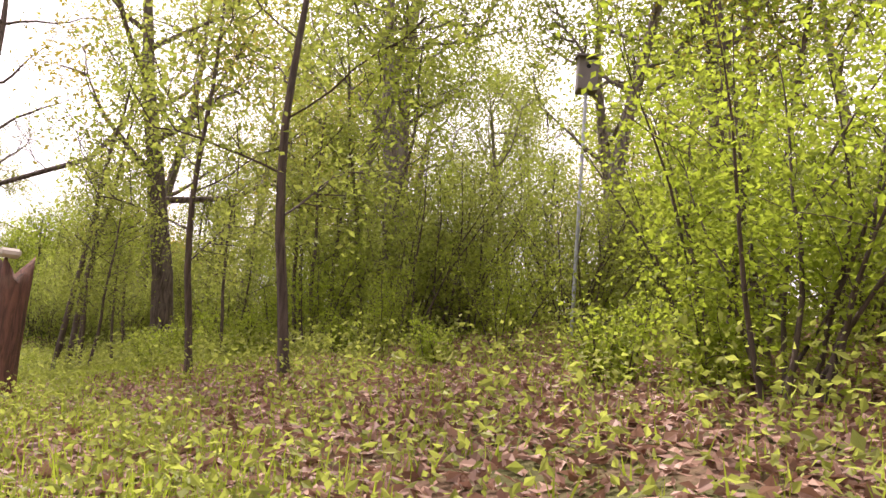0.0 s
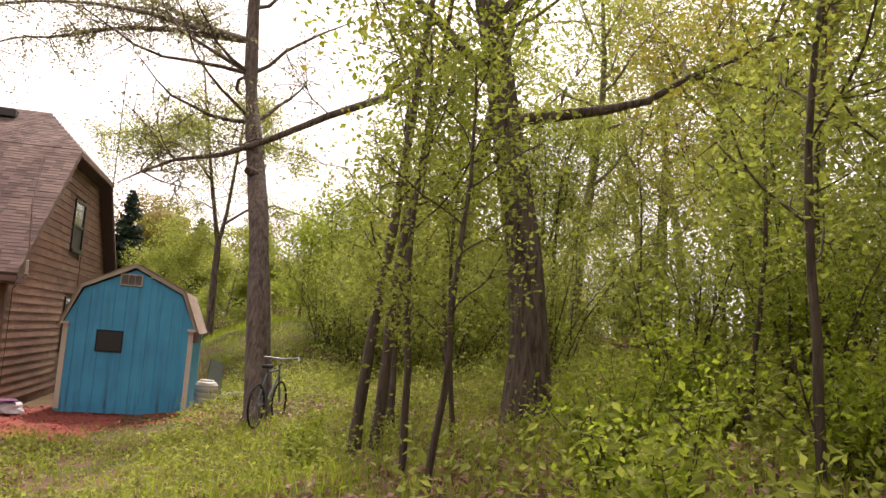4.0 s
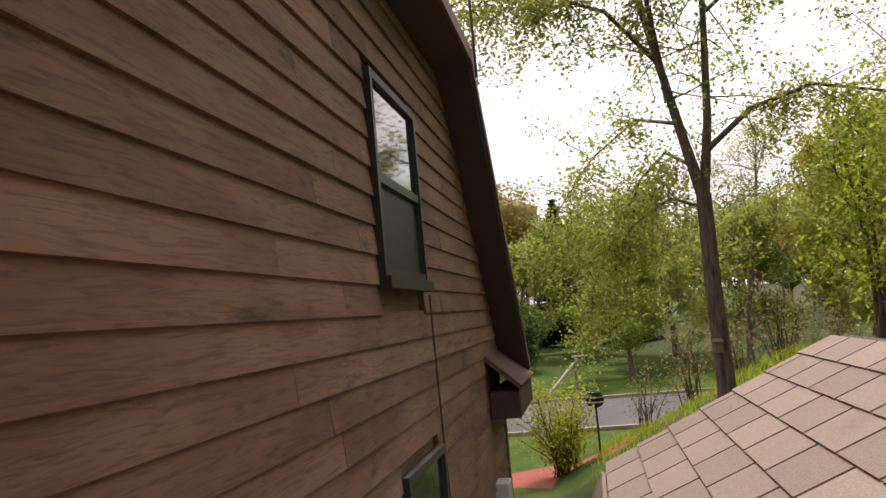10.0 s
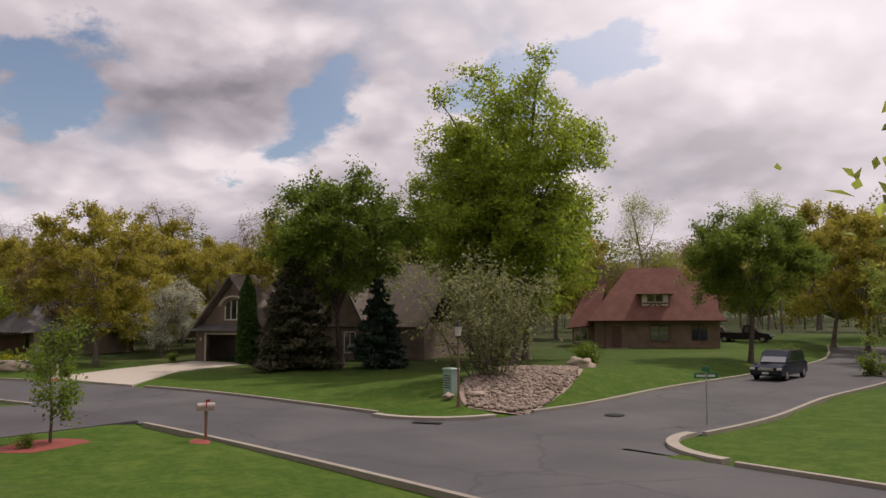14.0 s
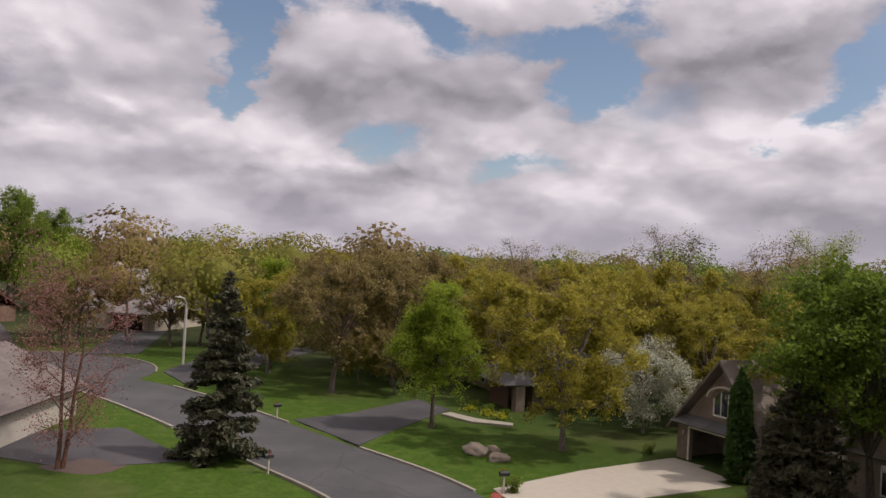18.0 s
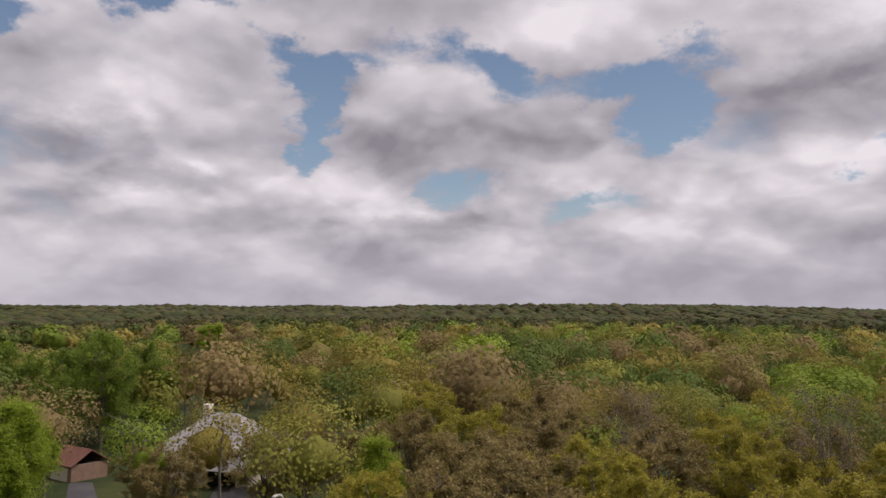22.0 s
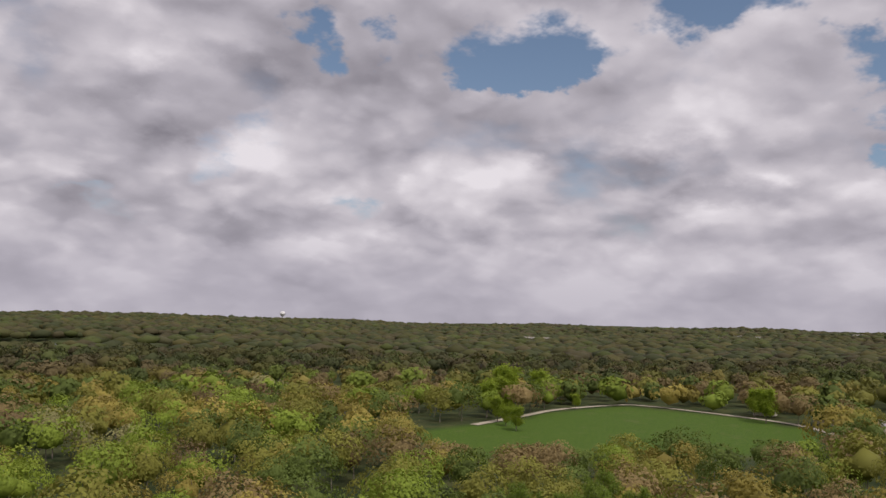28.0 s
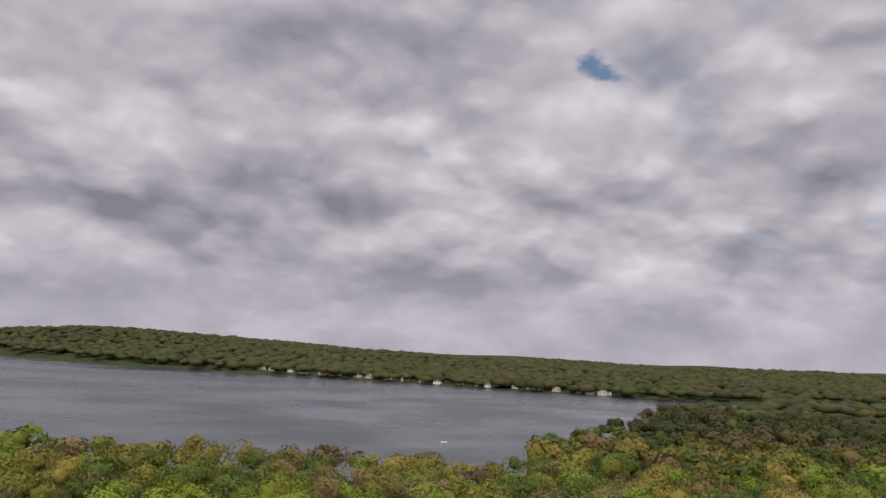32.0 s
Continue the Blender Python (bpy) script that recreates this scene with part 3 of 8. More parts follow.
def make_ground():
    n, s = 270, 26.0
    k = math.asinh(4900 / s)
    u = np.linspace(-1, 1, n)
    gx, gy = -32 + s * np.sinh(k * u), 8 + s * np.sinh(k * u)
    x, y = np.meshgrid(gx, gy)
    x, y = x.ravel(), y.ravel()
    z = ground_z(x, y) + 0.012 * np.sin(x * 1.9) * np.sin(y * 1.6) * (road_gap(x, y) > 3)
    v = np.c_[x, y, z]
    i = np.arange(n * n).reshape(n, n)
    f = np.stack([i[:-1, :-1], i[:-1, 1:], i[1:, 1:], i[1:, :-1]], -1).reshape(-1, 4)
    gap = road_gap(x, y)
    lawn = np.clip(1.2 - gap / 26, 0, 1) * step01(9, 13, y) * (1 - step01(-1.5, 3.5, x) * (1 - step01(19, 23, y)))
    lawn = np.maximum(lawn, np.clip(1.4 - gap / 16, 0, 1) * (x < -40))
    lawn = np.maximum(lawn, inside(x, y, FIELD).astype(float))
    lawn = np.maximum(lawn, 0.75 * (np.hypot(x - 7, y - 6) < 9) * (x > 3.5))
    litter = ((x > -3) & (x < 60) & (y < 9) & (y > -90)).astype(float) * (0.85 - 0.55 * lawn)
    litter = np.maximum(litter, 0.5 * ((x > 2) & (y > 9) & (y < 23) & (x < 60)))
    dry = np.exp(-(((x + 400) / 16) ** 2 + ((y + 428) / 26) ** 2)) + ((np.abs(x + 508) < 42) & (np.abs(y + 38) < 24)) + 0.8 * (to_line(x, y, MARSH) < 34)
    me = mesh_from("ground", v, f, M_GROUND, True, np.c_[lawn, litter, np.clip(dry, 0, 1)], "zone")
    tagged(new("ground", me), "rolling lawn, leaf-littered woodland floor and far wooded land", "ground", kind="structure")


def ribbon(line, left, right, z, thick=0.0):
    """A strip along a line between two side offsets (left is positive)."""
    line = np.asarray(line, float)
    t = np.gradient(line, axis=0)
    t /= np.linalg.norm(t, axis=1)[:, None]
    nrm = np.c_[-t[:, 1], t[:, 0]]
    a, b = line + nrm * left, line + nrm * right
    n = len(line)
    zz = np.full((n, 1), z)
    v = np.r_[np.c_[a, zz], np.c_[b, zz]]
    i = np.arange(n - 1)
    f = [np.stack([i, i + n, i + n + 1, i + 1], -1)]
    if thick:
        v = np.r_[v, v - (0, 0, thick)]
        m = 2 * n
        f.append(np.array([(0, m, m + n, n), (n - 1, 2 * n - 1, m + 2 * n - 1, m + n - 1)]))
        f += [np.stack([i + m, i, i + 1, i + 1 + m], -1), np.stack([i + n, i + n + m, i + n + 1 + m, i + n + 1], -1)]
    return v, f


def road_piece(name, v, f, mat, label, cat="road", kind="structure"):
    return tagged(new(name, mesh_from(name, v, f, mat)), label, cat, kind=kind)


def make_roads():
    road_piece("road_main", *ribbon(MAIN_L, 4.0, -4.0, ROAD_Z), M_ROAD, "grey asphalt residential street with worn patches")
    road_piece("road_side", *ribbon(SIDE_L, 3.9, -3.9, ROAD_Z + 0.004), M_ROAD, "grey asphalt side street")
    a = np.linspace(0, 2 * math.pi, 72, endpoint=False)
    v = np.r_[[[*CUL, ROAD_Z + 0.008]], np.c_[CUL[0] + CUL_R * np.cos(a), CUL[1] + CUL_R * np.sin(a), np.full(72, ROAD_Z + 0.008)]]
    i = np.arange(72)
    road_piece("road_turnaround", v, np.stack([0 * i, 1 + i, 1 + (i + 1) % 72], -1), M_ROAD, "round asphalt turnaround of the street")
    # rounded corners of the junction
    for k, (cx, cy, r, a0) in enumerate(((-11.8, 36.6, 3.6, 180), (-26.6, 34.6, 3.6, 270))):
        t = np.radians(np.linspace(a0, a0 + 90, 14))
        arc = np.c_[cx + r * np.cos(t), cy + r * np.sin(t)]
        corner = (cx - r * 1.05, cy - r * 1.05) if a0 == 180 else (cx + r * 1.05, cy - r * 1.05)
        v = np.r_[[[*corner, ROAD_Z + 0.002]], np.c_[arc, np.full(14, ROAD_Z + 0.002)]]
        j = np.arange(1, 14)
        road_piece("road_corner", v, np.stack([0 * j, j + 1, j], -1), M_ROAD, "asphalt flare of the street corner")
        road_piece("kerb", *ribbon(arc, -0.05, 0.35, ROAD_Z + 0.12, 0.3) if a0 == 180 else ribbon(arc, -0.05, 0.35, ROAD_Z + 0.12, 0.3), M_KERB, "rounded pale concrete kerb", "kerb")
    # kerbs, left out where drives and the junction open
    opens = [((-50.8, 26.9), 4.8), ((-68.2, 14.3), 4.6), ((-35.2, 22.0), 4.6), ((-90, -3.5), 4.5), ((-107, -15), 3.6), ((-106.6, -29.6), 2.4), ((-63, 3.5), 4.5)]

    def kerb(line, keep):
        run = []
        for p, ok in [*zip(line, keep), (None, False)]:
            if ok:
                run.append(p)
            elif len(run) > 2:
                road_piece("kerb", *ribbon(run, 0.10, -0.10, ROAD_Z + 0.12, 0.35), M_KERB, "pale concrete kerb along the street", "kerb")
                run = []
            else:
                run = []

    def side(line, off):
        t = np.gradient(line, axis=0)
        t /= np.linalg.norm(t, axis=1)[:, None]
        return line + np.c_[-t[:, 1], t[:, 0]] * off

    fine_main, fine_side = smooth_line(MAIN, 0.7), smooth_line(SIDE, 0.7)
    a = np.linspace(0, 2 * math.pi, 120)
    ring = np.c_[CUL[0] + (CUL_R + 0.1) * np.cos(a), CUL[1] + (CUL_R + 0.1) * np.sin(a)]
    for line in (side(fine_main, 4.1), side(fine_main, -4.1), side(fine_side, 4.05), side(fine_side, -4.05), ring):
        ok = (to_line(line[:, 0], line[:, 1], MAIN_L) > 4.05) & (to_line(line[:, 0], line[:, 1], SIDE_L) > 3.95) & (np.hypot(line[:, 0] - CUL[0], line[:, 1] - CUL[1]) > CUL_R + 0.02)
        for (ox, oy), r in opens:
            ok &= np.hypot(line[:, 0] - ox, line[:, 1] - oy) > r
        ok &= ~((line[:, 0] > -27) & (line[:, 0] < -11.6) & (line[:, 1] > 28) & (line[:, 1] < 36.5))
        kerb(line, ok)


def flat_piece(name, ring, z, mat, label, cat="driveway", thick=0.25):
    bm = bmesh.new()
    ring = [(*p, z + 0.035) for p in ring]
    if (Vector(ring[1]) - Vector(ring[0])).cross(Vector(ring[2]) - Vector(ring[1])).z < 0:
        ring = ring[::-1]
    slab(bm, ring, thick)
    return tagged(part(name, bm, mat), label, cat, kind="structure")


def make_drives():
    flat_piece("driveway", [(-46.6, 27.6), (-55.4, 24.9), (-60.5, 31), (-65.4, 38.6), (-59.6, 42.4), (-55, 33.5)], -0.49, M_CONCRETE, "pale concrete driveway before an open garage")
    flat_piece("driveway", [(-72.2, 11.0), (-64.6, 16.6), (-70, 18.8), (-80, 23.5), (-84.5, 20.5), (-76, 15)], -0.50, M_BLACKTOP, "dark asphalt driveway")
    flat_piece("driveway", [(-39.6, 21.6), (-31.2, 23.0), (-29.8, 17.0), (-31, 8), (-40, 8), (-41, 16)], -0.50, M_BLACKTOP, "black asphalt driveway crossing the front lawn")
    flat_piece("driveway", [(-104.2, -18.4), (-107.0, -13.0), (-135.5, -18.6), (-134.6, -24.9)], -0.46, M_ROAD, "grey driveway up to a wide garage")
    flat_piece("driveway", [(-86.5, -1.6), (-93.5, -5.8), (-108, -5), (-122, 1), (-121, 7), (-104, 3)], -0.45, M_BLACKTOP, "dark asphalt driveway under oaks")
    flat_piece("driveway", [(-105.4, -31.9), (-106.8, -27.4), (-120, -35), (-135.4, -44.2), (-134.2, -47.2), (-118, -39)], -0.46, M_BLACKTOP, "narrow asphalt driveway to a small garage")
    flat_piece("driveway", [(-58.5, 7.0), (-66.5, 0.0), (-64, -6), (-58, -6), (-55.5, 1.0)], -0.50, M_BLACKTOP, "dark asphalt driveway beside a cream house")


make_ground()
make_roads()
make_drives()
part("lake", mesh_from("lake", np.c_[np.array(LAKE, float), np.full(len(LAKE), -12.0)], np.arange(len(LAKE))[None, ::-1]), M_WATER)
tagged(bpy.data.objects["lake"], "wide grey-blue lake with a light ripple", "lake", kind="structure")
pond = [(-763 + 60 * math.cos(a) * (1 + 0.2 * math.sin(3 * a)), -1432 + 38 * math.sin(a)) for a in np.linspace(0, 6.28, 24, endpoint=False)]
part("pond", mesh_from("pond", np.c_[np.array(pond), np.full(24, -9.5)], np.arange(24)[None, :]), M_WATER)
tagged(bpy.data.objects["pond"], "small pale pond in the far woods", "pond", kind="structure")

# ---- trees ----


def tubes(branches, sides=6):
    """One mesh of tapered tubes along polylines of (points, radii)."""
    vs, fs, n0 = [], [], 0
    for pts, rad in branches:
        pts, rad = np.asarray(pts, float), np.asarray(rad, float)
        k = sides if rad[0] > 0.05 else 4 if rad[0] > 0.018 else 3
        t = np.gradient(pts, axis=0)
        t /= np.linalg.norm(t, axis=1)[:, None] + 1e-9
        ref = np.where(np.abs(t[:, 2:]) > 0.9, [[1.0, 0, 0]], [[0, 0, 1.0]])
        a = np.cross(t, ref)
        a /= np.linalg.norm(a, axis=1)[:, None] + 1e-9
        b = np.cross(t, a)
        ang = np.arange(k) * 2 * math.pi / k
        ring = pts[:, None] + rad[:, None, None] * (a[:, None] * np.cos(ang)[None, :, None] + b[:, None] * np.sin(ang)[None, :, None])
        vs.append(ring.reshape(-1, 3))
        m = len(pts)
        i, j = np.meshgrid(np.arange(m - 1), np.arange(k), indexing="ij")
        q = np.stack([i * k + j, i * k + (j + 1) % k, (i + 1) * k + (j + 1) % k, (i + 1) * k + j], -1).reshape(-1, 4)
        fs.append(q + n0)
        n0 += m * k
    return np.concatenate(vs), np.concatenate(fs)


def leaves(rng, centres, size, flat=0.35, long=1.7):
    """Folded leaf blades (two triangles each) at the centres, turned at random."""
    n = len(centres)
    d = rng.normal(size=(n, 3)) * (1, 1, 0.7)
    d /= np.linalg.norm(d, axis=1)[:, None] + 1e-9
    w = rng.normal(size=(n, 3))
    w[:, 2] *= flat
    w -= d * (w * d).sum(1)[:, None]
    w /= np.linalg.norm(w, axis=1)[:, None] + 1e-9
    s = size * rng.uniform(0.6, 1.35, (n, 1))
    up = np.cross(d, w) * s * 0.18
    v = np.stack([centres - d * s * long / 2, centres + w * s / 2 + up, centres + d * s * long / 2, centres - w * s / 2 + up], 1).reshape(-1, 3)
    i = np.arange(n)[:, None] * 4
    return v, np.r_[i + (0, 1, 2), i + (0, 2, 3)]


def curve(rng, a, way, length, n, wander, rise):
    """A wandering line from a that bends upwards (rise > 0) or droops."""
    pts, d = [np.array(a, float)], np.array(way, float)
    for _ in range(n):
        d = d + rng.normal(size=3) * wander + (0, 0, rise)
        d /= np.linalg.norm(d)
        pts.append(pts[-1] + d * length / n)
    return np.array(pts)


def grow(rng, height, r0, first=0.3, spread=0.35, limbs=11, lean=(0, 0), rise=0.12, subs=4, twigs=3, stems=1, shape="round"):
    """Branches and twig ends of one broadleaf tree standing at the origin."""
    out, tips = [], []
    for s in range(stems):
        way = np.array([lean[0] + (rng.normal() * 0.16 if stems > 1 else 0), lean[1] + (rng.normal() * 0.16 if stems > 1 else 0), 1.0])
        trunk = curve(rng, (rng.normal() * 0.12 * (stems > 1), rng.normal() * 0.12 * (stems > 1), -0.25), way / np.linalg.norm(way), height * 0.93, 11, 0.05, 0.03)
        rr = r0 * (1 - np.linspace(0, 1, 12)) ** 0.8 + 0.012
        rr[0] *= 1.35
        out.append((trunk, rr))
        for i in range(limbs):
            t = first + (0.97 - first) * (i + 0.5 * rng.random()) / limbs
            p = trunk[0] + 0
            k = t * 11
            p = trunk[int(k)] * (1 - k % 1) + trunk[min(int(k) + 1, 11)] * (k % 1)
            az = i * 2.4 + rng.normal() * 0.4
            f = (t - first) / (1 - first)
            wide = {"round": math.sqrt(max(0.03, 1 - (2 * f - 0.75) ** 2 * 0.62)), "vase": 0.55 + 0.6 * f, "cone": 1.1 * (1 - f) + 0.12, "oval": math.sqrt(max(0.05, 1 - (2 * f - 0.8) ** 2 * 0.75))}[shape]
            ln = spread * height * wide * rng.uniform(0.8, 1.15)
            tilt = rng.uniform(0.05, 0.55) + 0.65 * f
            d = np.array([math.cos(az), math.sin(az), tilt])
            limb = curve(rng, p, d / np.linalg.norm(d), ln, 6, 0.16, rise)
            r = max(0.012, r0 * 0.42 * (1 - t * 0.6))
            out.append((limb, np.linspace(r, 0.010, 7)))
            for j in range(subs):
                q = limb[rng.integers(2, 7)]
                d2 = rng.normal(size=3) + (d / np.linalg.norm(d)) * 1.1
                sub = curve(rng, q, d2 / np.linalg.norm(d2), ln * rng.uniform(0.25, 0.5), 4, 0.2, rise * 0.6)
                out.append((sub, np.linspace(r * 0.4 + 0.004, 0.005, 5)))
                tips += list(sub[1:])
                for _ in range(twigs):
                    d3 = rng.normal(size=3) + d2 * 0.5
                    tw = curve(rng, sub[rng.integers(1, 5)], d3 / np.linalg.norm(d3), ln * rng.uniform(0.1, 0.22), 2, 0.2, 0)
                    out.append((tw, np.linspace(0.007, 0.003, 3)))
                    tips += [tw[1], tw[2]]
    return out, np.array(tips)


def crown(rng, tips, count, sigma, size, clumps=0):
    """Leaves about the twig ends; with clumps, heaped into rounded sprays with gaps between them."""
    if clumps:
        heart = tips[rng.integers(0, len(tips), clumps)]
        k = rng.integers(0, clumps, count)
        d = rng.normal(size=(count, 3))
        d /= np.linalg.norm(d, axis=1)[:, None]
        c = heart[k] + d * (sigma * rng.uniform(0.6, 1.3, clumps))[k][:, None] * rng.uniform(0.3, 1.0, (count, 1)) ** 0.6 * (1, 1, 0.75)
        half = rng.random(count) < 0.55
        c[half] = tips[rng.integers(0, len(tips), half.sum())] + rng.normal(size=(half.sum(), 3)) * sigma * 0.5
        return leaves(rng, c, size)
    c = tips[rng.integers(0, len(tips), count)] + rng.normal(size=(count, 3)) * sigma
    return leaves(rng, c, size)


def broadleaf(seed, name, label, hue, height, r0, count, size, sigma=0.35, mat=None, sides=7, clumps=0, **kw):
    """A tree: a trunk with its limbs, and a crown of single leaves."""
    rng = np.random.default_rng(seed)
    br, tips = grow(rng, height, r0, **kw)
    t = thing(name, label=label, category="tree")
    part("trunk", mesh_from("trunk", *tubes(br, sides), None, True), mat or M_GREY, t)
    if count:
        part("crown", mesh_from("crown", *crown(rng, tips, count, sigma, size, clumps)), LEAF[hue], t)
    return t


def dome_tree(seed, name, label, hue, height, radius, count, size, base=0.22, clumps=70, sigma=0.8, r0=0.28, mat=None, limbs=9, shape="dome", lean=0.25):
    """A spreading tree: limbs that fan out from a short trunk to sprays of leaves set over the crown's outline."""
    rng = np.random.default_rng(seed)
    u = rng.normal(size=(clumps, 3))
    u[:, 2] = u[:, 2] * 0.9 + 0.25
    u /= np.linalg.norm(u, axis=1)[:, None]
    half = (1 - base) * height / 2
    heart = u * rng.uniform(0.45, 0.95, (clumps, 1)) * (radius, radius, half)
    f = (heart[:, 2] + half) / (2 * half)
    wide = {"dome": 1.0 + 0 * f, "vase": 0.62 + 0.62 * f, "cone": 1.18 - 0.75 * f}[shape]
    heart = heart * np.c_[wide, wide, np.ones(clumps)] + (0, 0, base * height + half)
    heart += rng.normal(size=heart.shape) * 0.06 * radius
    top = height * (0.5 if shape != "cone" else 0.9)
    trunk = curve(rng, (0, 0, -0.25), (lean * 0.1, lean * 0.06, 1.0), top, 7, 0.05, 0.05)
    rr = r0 * (1 - 0.72 * np.linspace(0, 1, 8))
    rr[0] *= 1.4
    br = [(trunk, rr)]
    order = heart[np.argsort(-np.hypot(heart[:, 0], heart[:, 1]) - 0.5 * heart[:, 2])]
    picked, lines = [], []
    for p in order:
        if len(picked) < limbs and all(np.linalg.norm((p - q)[:2]) > radius * 0.45 for q in picked):
            picked.append(p)
    for p in [*picked, heart[np.argmax(heart[:, 2])]]:
        k = rng.integers(2, 7) if shape == "cone" else rng.integers(3, 7)
        a = trunk[k]
        t = np.linspace(0, 1, 9)[:, None]
        bow = np.array((0, 0, 0.22 * np.linalg.norm(p - a)))
        line = a * (1 - t) + p * t + bow * np.sin(t * math.pi) * (0.7 if p[2] > a[2] else 1.0) + rng.normal(size=(9, 3)) * 0.10 * np.sin(t * math.pi)
        lines.append(line)
        br.append((line, np.linspace(rr[k] * 0.62, 0.02, 9)))
    joints = np.concatenate([ln[2:] for ln in lines])
    tips = []
    for p in heart:
        a = joints[np.argmin(np.linalg.norm(joints - p, axis=1) + 0.6 * np.maximum(0, joints[:, 2] - p[2]))]
        t = np.linspace(0, 1, 5)[:, None]
        line = a * (1 - t) + p * t + np.array((0, 0, 0.1)) * np.sin(t * math.pi) + rng.normal(size=(5, 3)) * 0.08 * np.sin(t * math.pi)
        br.append((line, np.linspace(0.035, 0.012, 5)))
        for _ in range(7):
            tw = curve(rng, line[rng.integers(2, 5)], (lambda d: d / np.linalg.norm(d))(rng.normal(size=3) + (0, 0, 0.2)), sigma * rng.uniform(0.7, 1.5), 3, 0.25, 0.0)
            br.append((tw, np.linspace(0.014, 0.005, 4)))
            tips += list(tw[1:])
    t = thing(name, label=label, category="tree")
    part("trunk", mesh_from("trunk", *tubes(br, 7), None, True), mat or M_GREY, t)
    if count:
        tips = np.array(tips)
        c = tips[rng.integers(0, len(tips), count)] + rng.normal(size=(count, 3)) * sigma * (0.36, 0.36, 0.28)
        part("crown", mesh_from("crown", *leaves(rng, c, size)), LEAF[hue], t)
    return t


def spruce(seed, label, height, width, count, hue="needle", gaps=0.0):
    """A spruce: whorls of drooping boughs, each set with needle sprays."""
    rng = np.random.default_rng(seed)
    br, pts = [(np.array([[0, 0, -0.2], [0.03, 0, height * 0.5], [0, 0.02, height]]), np.array([height * 0.016, height * 0.010, 0.012]))], []
    rows = int(height * 2.6)
    for i in range(rows):
        f = (i + 0.5) / rows
        z = 0.5 + (height - 0.55) * f
        for k in range(int(5 + 4 * (1 - f))):
            if rng.random() < gaps:
                continue
            ln = (width / 2) * (1 - f) ** 0.85 * rng.uniform(0.75, 1.12) + 0.12
            az = rng.uniform(0, 6.283)
            d = np.array([math.cos(az), math.sin(az), -0.18 + 0.5 * f])
            bough = curve(rng, (0, 0, z), d / np.linalg.norm(d), ln, 5, 0.06, 0.015)
            br.append((bough, np.linspace(0.022, 0.006, 6)))
            u = np.sqrt(rng.random(int(2.3 * count * ln / (rows * 3))))
            q = bough[np.minimum((u * 5).astype(int), 5)] + rng.normal(size=(len(u), 3)) * (0.16, 0.16, 0.07) * (0.5 + ln / 3)
            pts.append(q - (0, 0, 0.08))
    t = thing("spruce", label=label, category="spruce tree")
    part("trunk", mesh_from("trunk", *tubes(br, 6), None, True), M_THIN, t)
    part("needle_crown", mesh_from("needle_crown", *leaves(rng, np.concatenate(pts), 0.16, 0.5, 2.6)), LEAF[hue], t)
    return t


def shrub(seed, name, label, hue, height, width, count, size, stems=14, mat=None, category="shrub", droop=0.03, low=0.15):
    rng = np.random.default_rng(seed)
    br, tips = [], []
    for i in range(stems):
        az, out_ = rng.uniform(0, 6.283), rng.uniform(0.1, 1.0) * width / 2
        d = np.array([math.cos(az) * out_, math.sin(az) * out_, height * rng.uniform(0.7, 1.05)])
        s = curve(rng, (rng.normal() * width * 0.06, rng.normal() * width * 0.06, -0.08), d / np.linalg.norm(d), np.linalg.norm(d), 7, 0.09, droop)
        br.append((s, np.linspace(0.008 + height * 0.006, 0.004, 8)))
        tips += list(s[max(1, int(8 * low)) :])
        for _ in range(5):
            q = s[rng.integers(2, 8)]
            d2 = rng.normal(size=3) + d / np.linalg.norm(d)
            tw = curve(rng, q, d2 / np.linalg.norm(d2), height * rng.uniform(0.12, 0.3), 3, 0.2, 0)
            br.append((tw, np.linspace(0.006, 0.003, 4)))
            tips += list(tw[1:])
    t = thing(name, label=label, category=category)
    part("stem", mesh_from("stem", *tubes(br, 5), None, True), mat or M_THIN, t)
    if count:
        part("foliage", mesh_from("foliage", *crown(rng, np.array(tips), count, height * 0.05 + 0.05, size)), LEAF[hue], t)
    return t


def plant(ob, x, y, turn=0.0, scale=1.0, dz=0.0):
    """Stands a tree on the ground."""
    ob.matrix_basis = pose(x, y, gz(x, y) + dz, 0, 0, turn)
    ob.scale = (scale, scale, scale)
    return ob


def again(ob, x, y, turn, scale=1.0, label=""):
    c = copy_thing(ob, pose(x, y, gz(x, y), 0, 0, turn))
    c.scale = (scale, scale, scale)
    return tagged(c, label)


# far woods: crowns of tufts, joined
PALETTE = np.array([(0.290, 0.235, 0.050), (0.270, 0.195, 0.085), (0.235, 0.230, 0.042), (0.115, 0.160, 0.032), (0.225, 0.300, 0.036), (0.370, 0.300, 0.070), (0.190, 0.130, 0.066), (0.290, 0.270, 0.115)])
WEIGHT = np.array([0.20, 0.13, 0.17, 0.15, 0.12, 0.11, 0.07, 0.05])


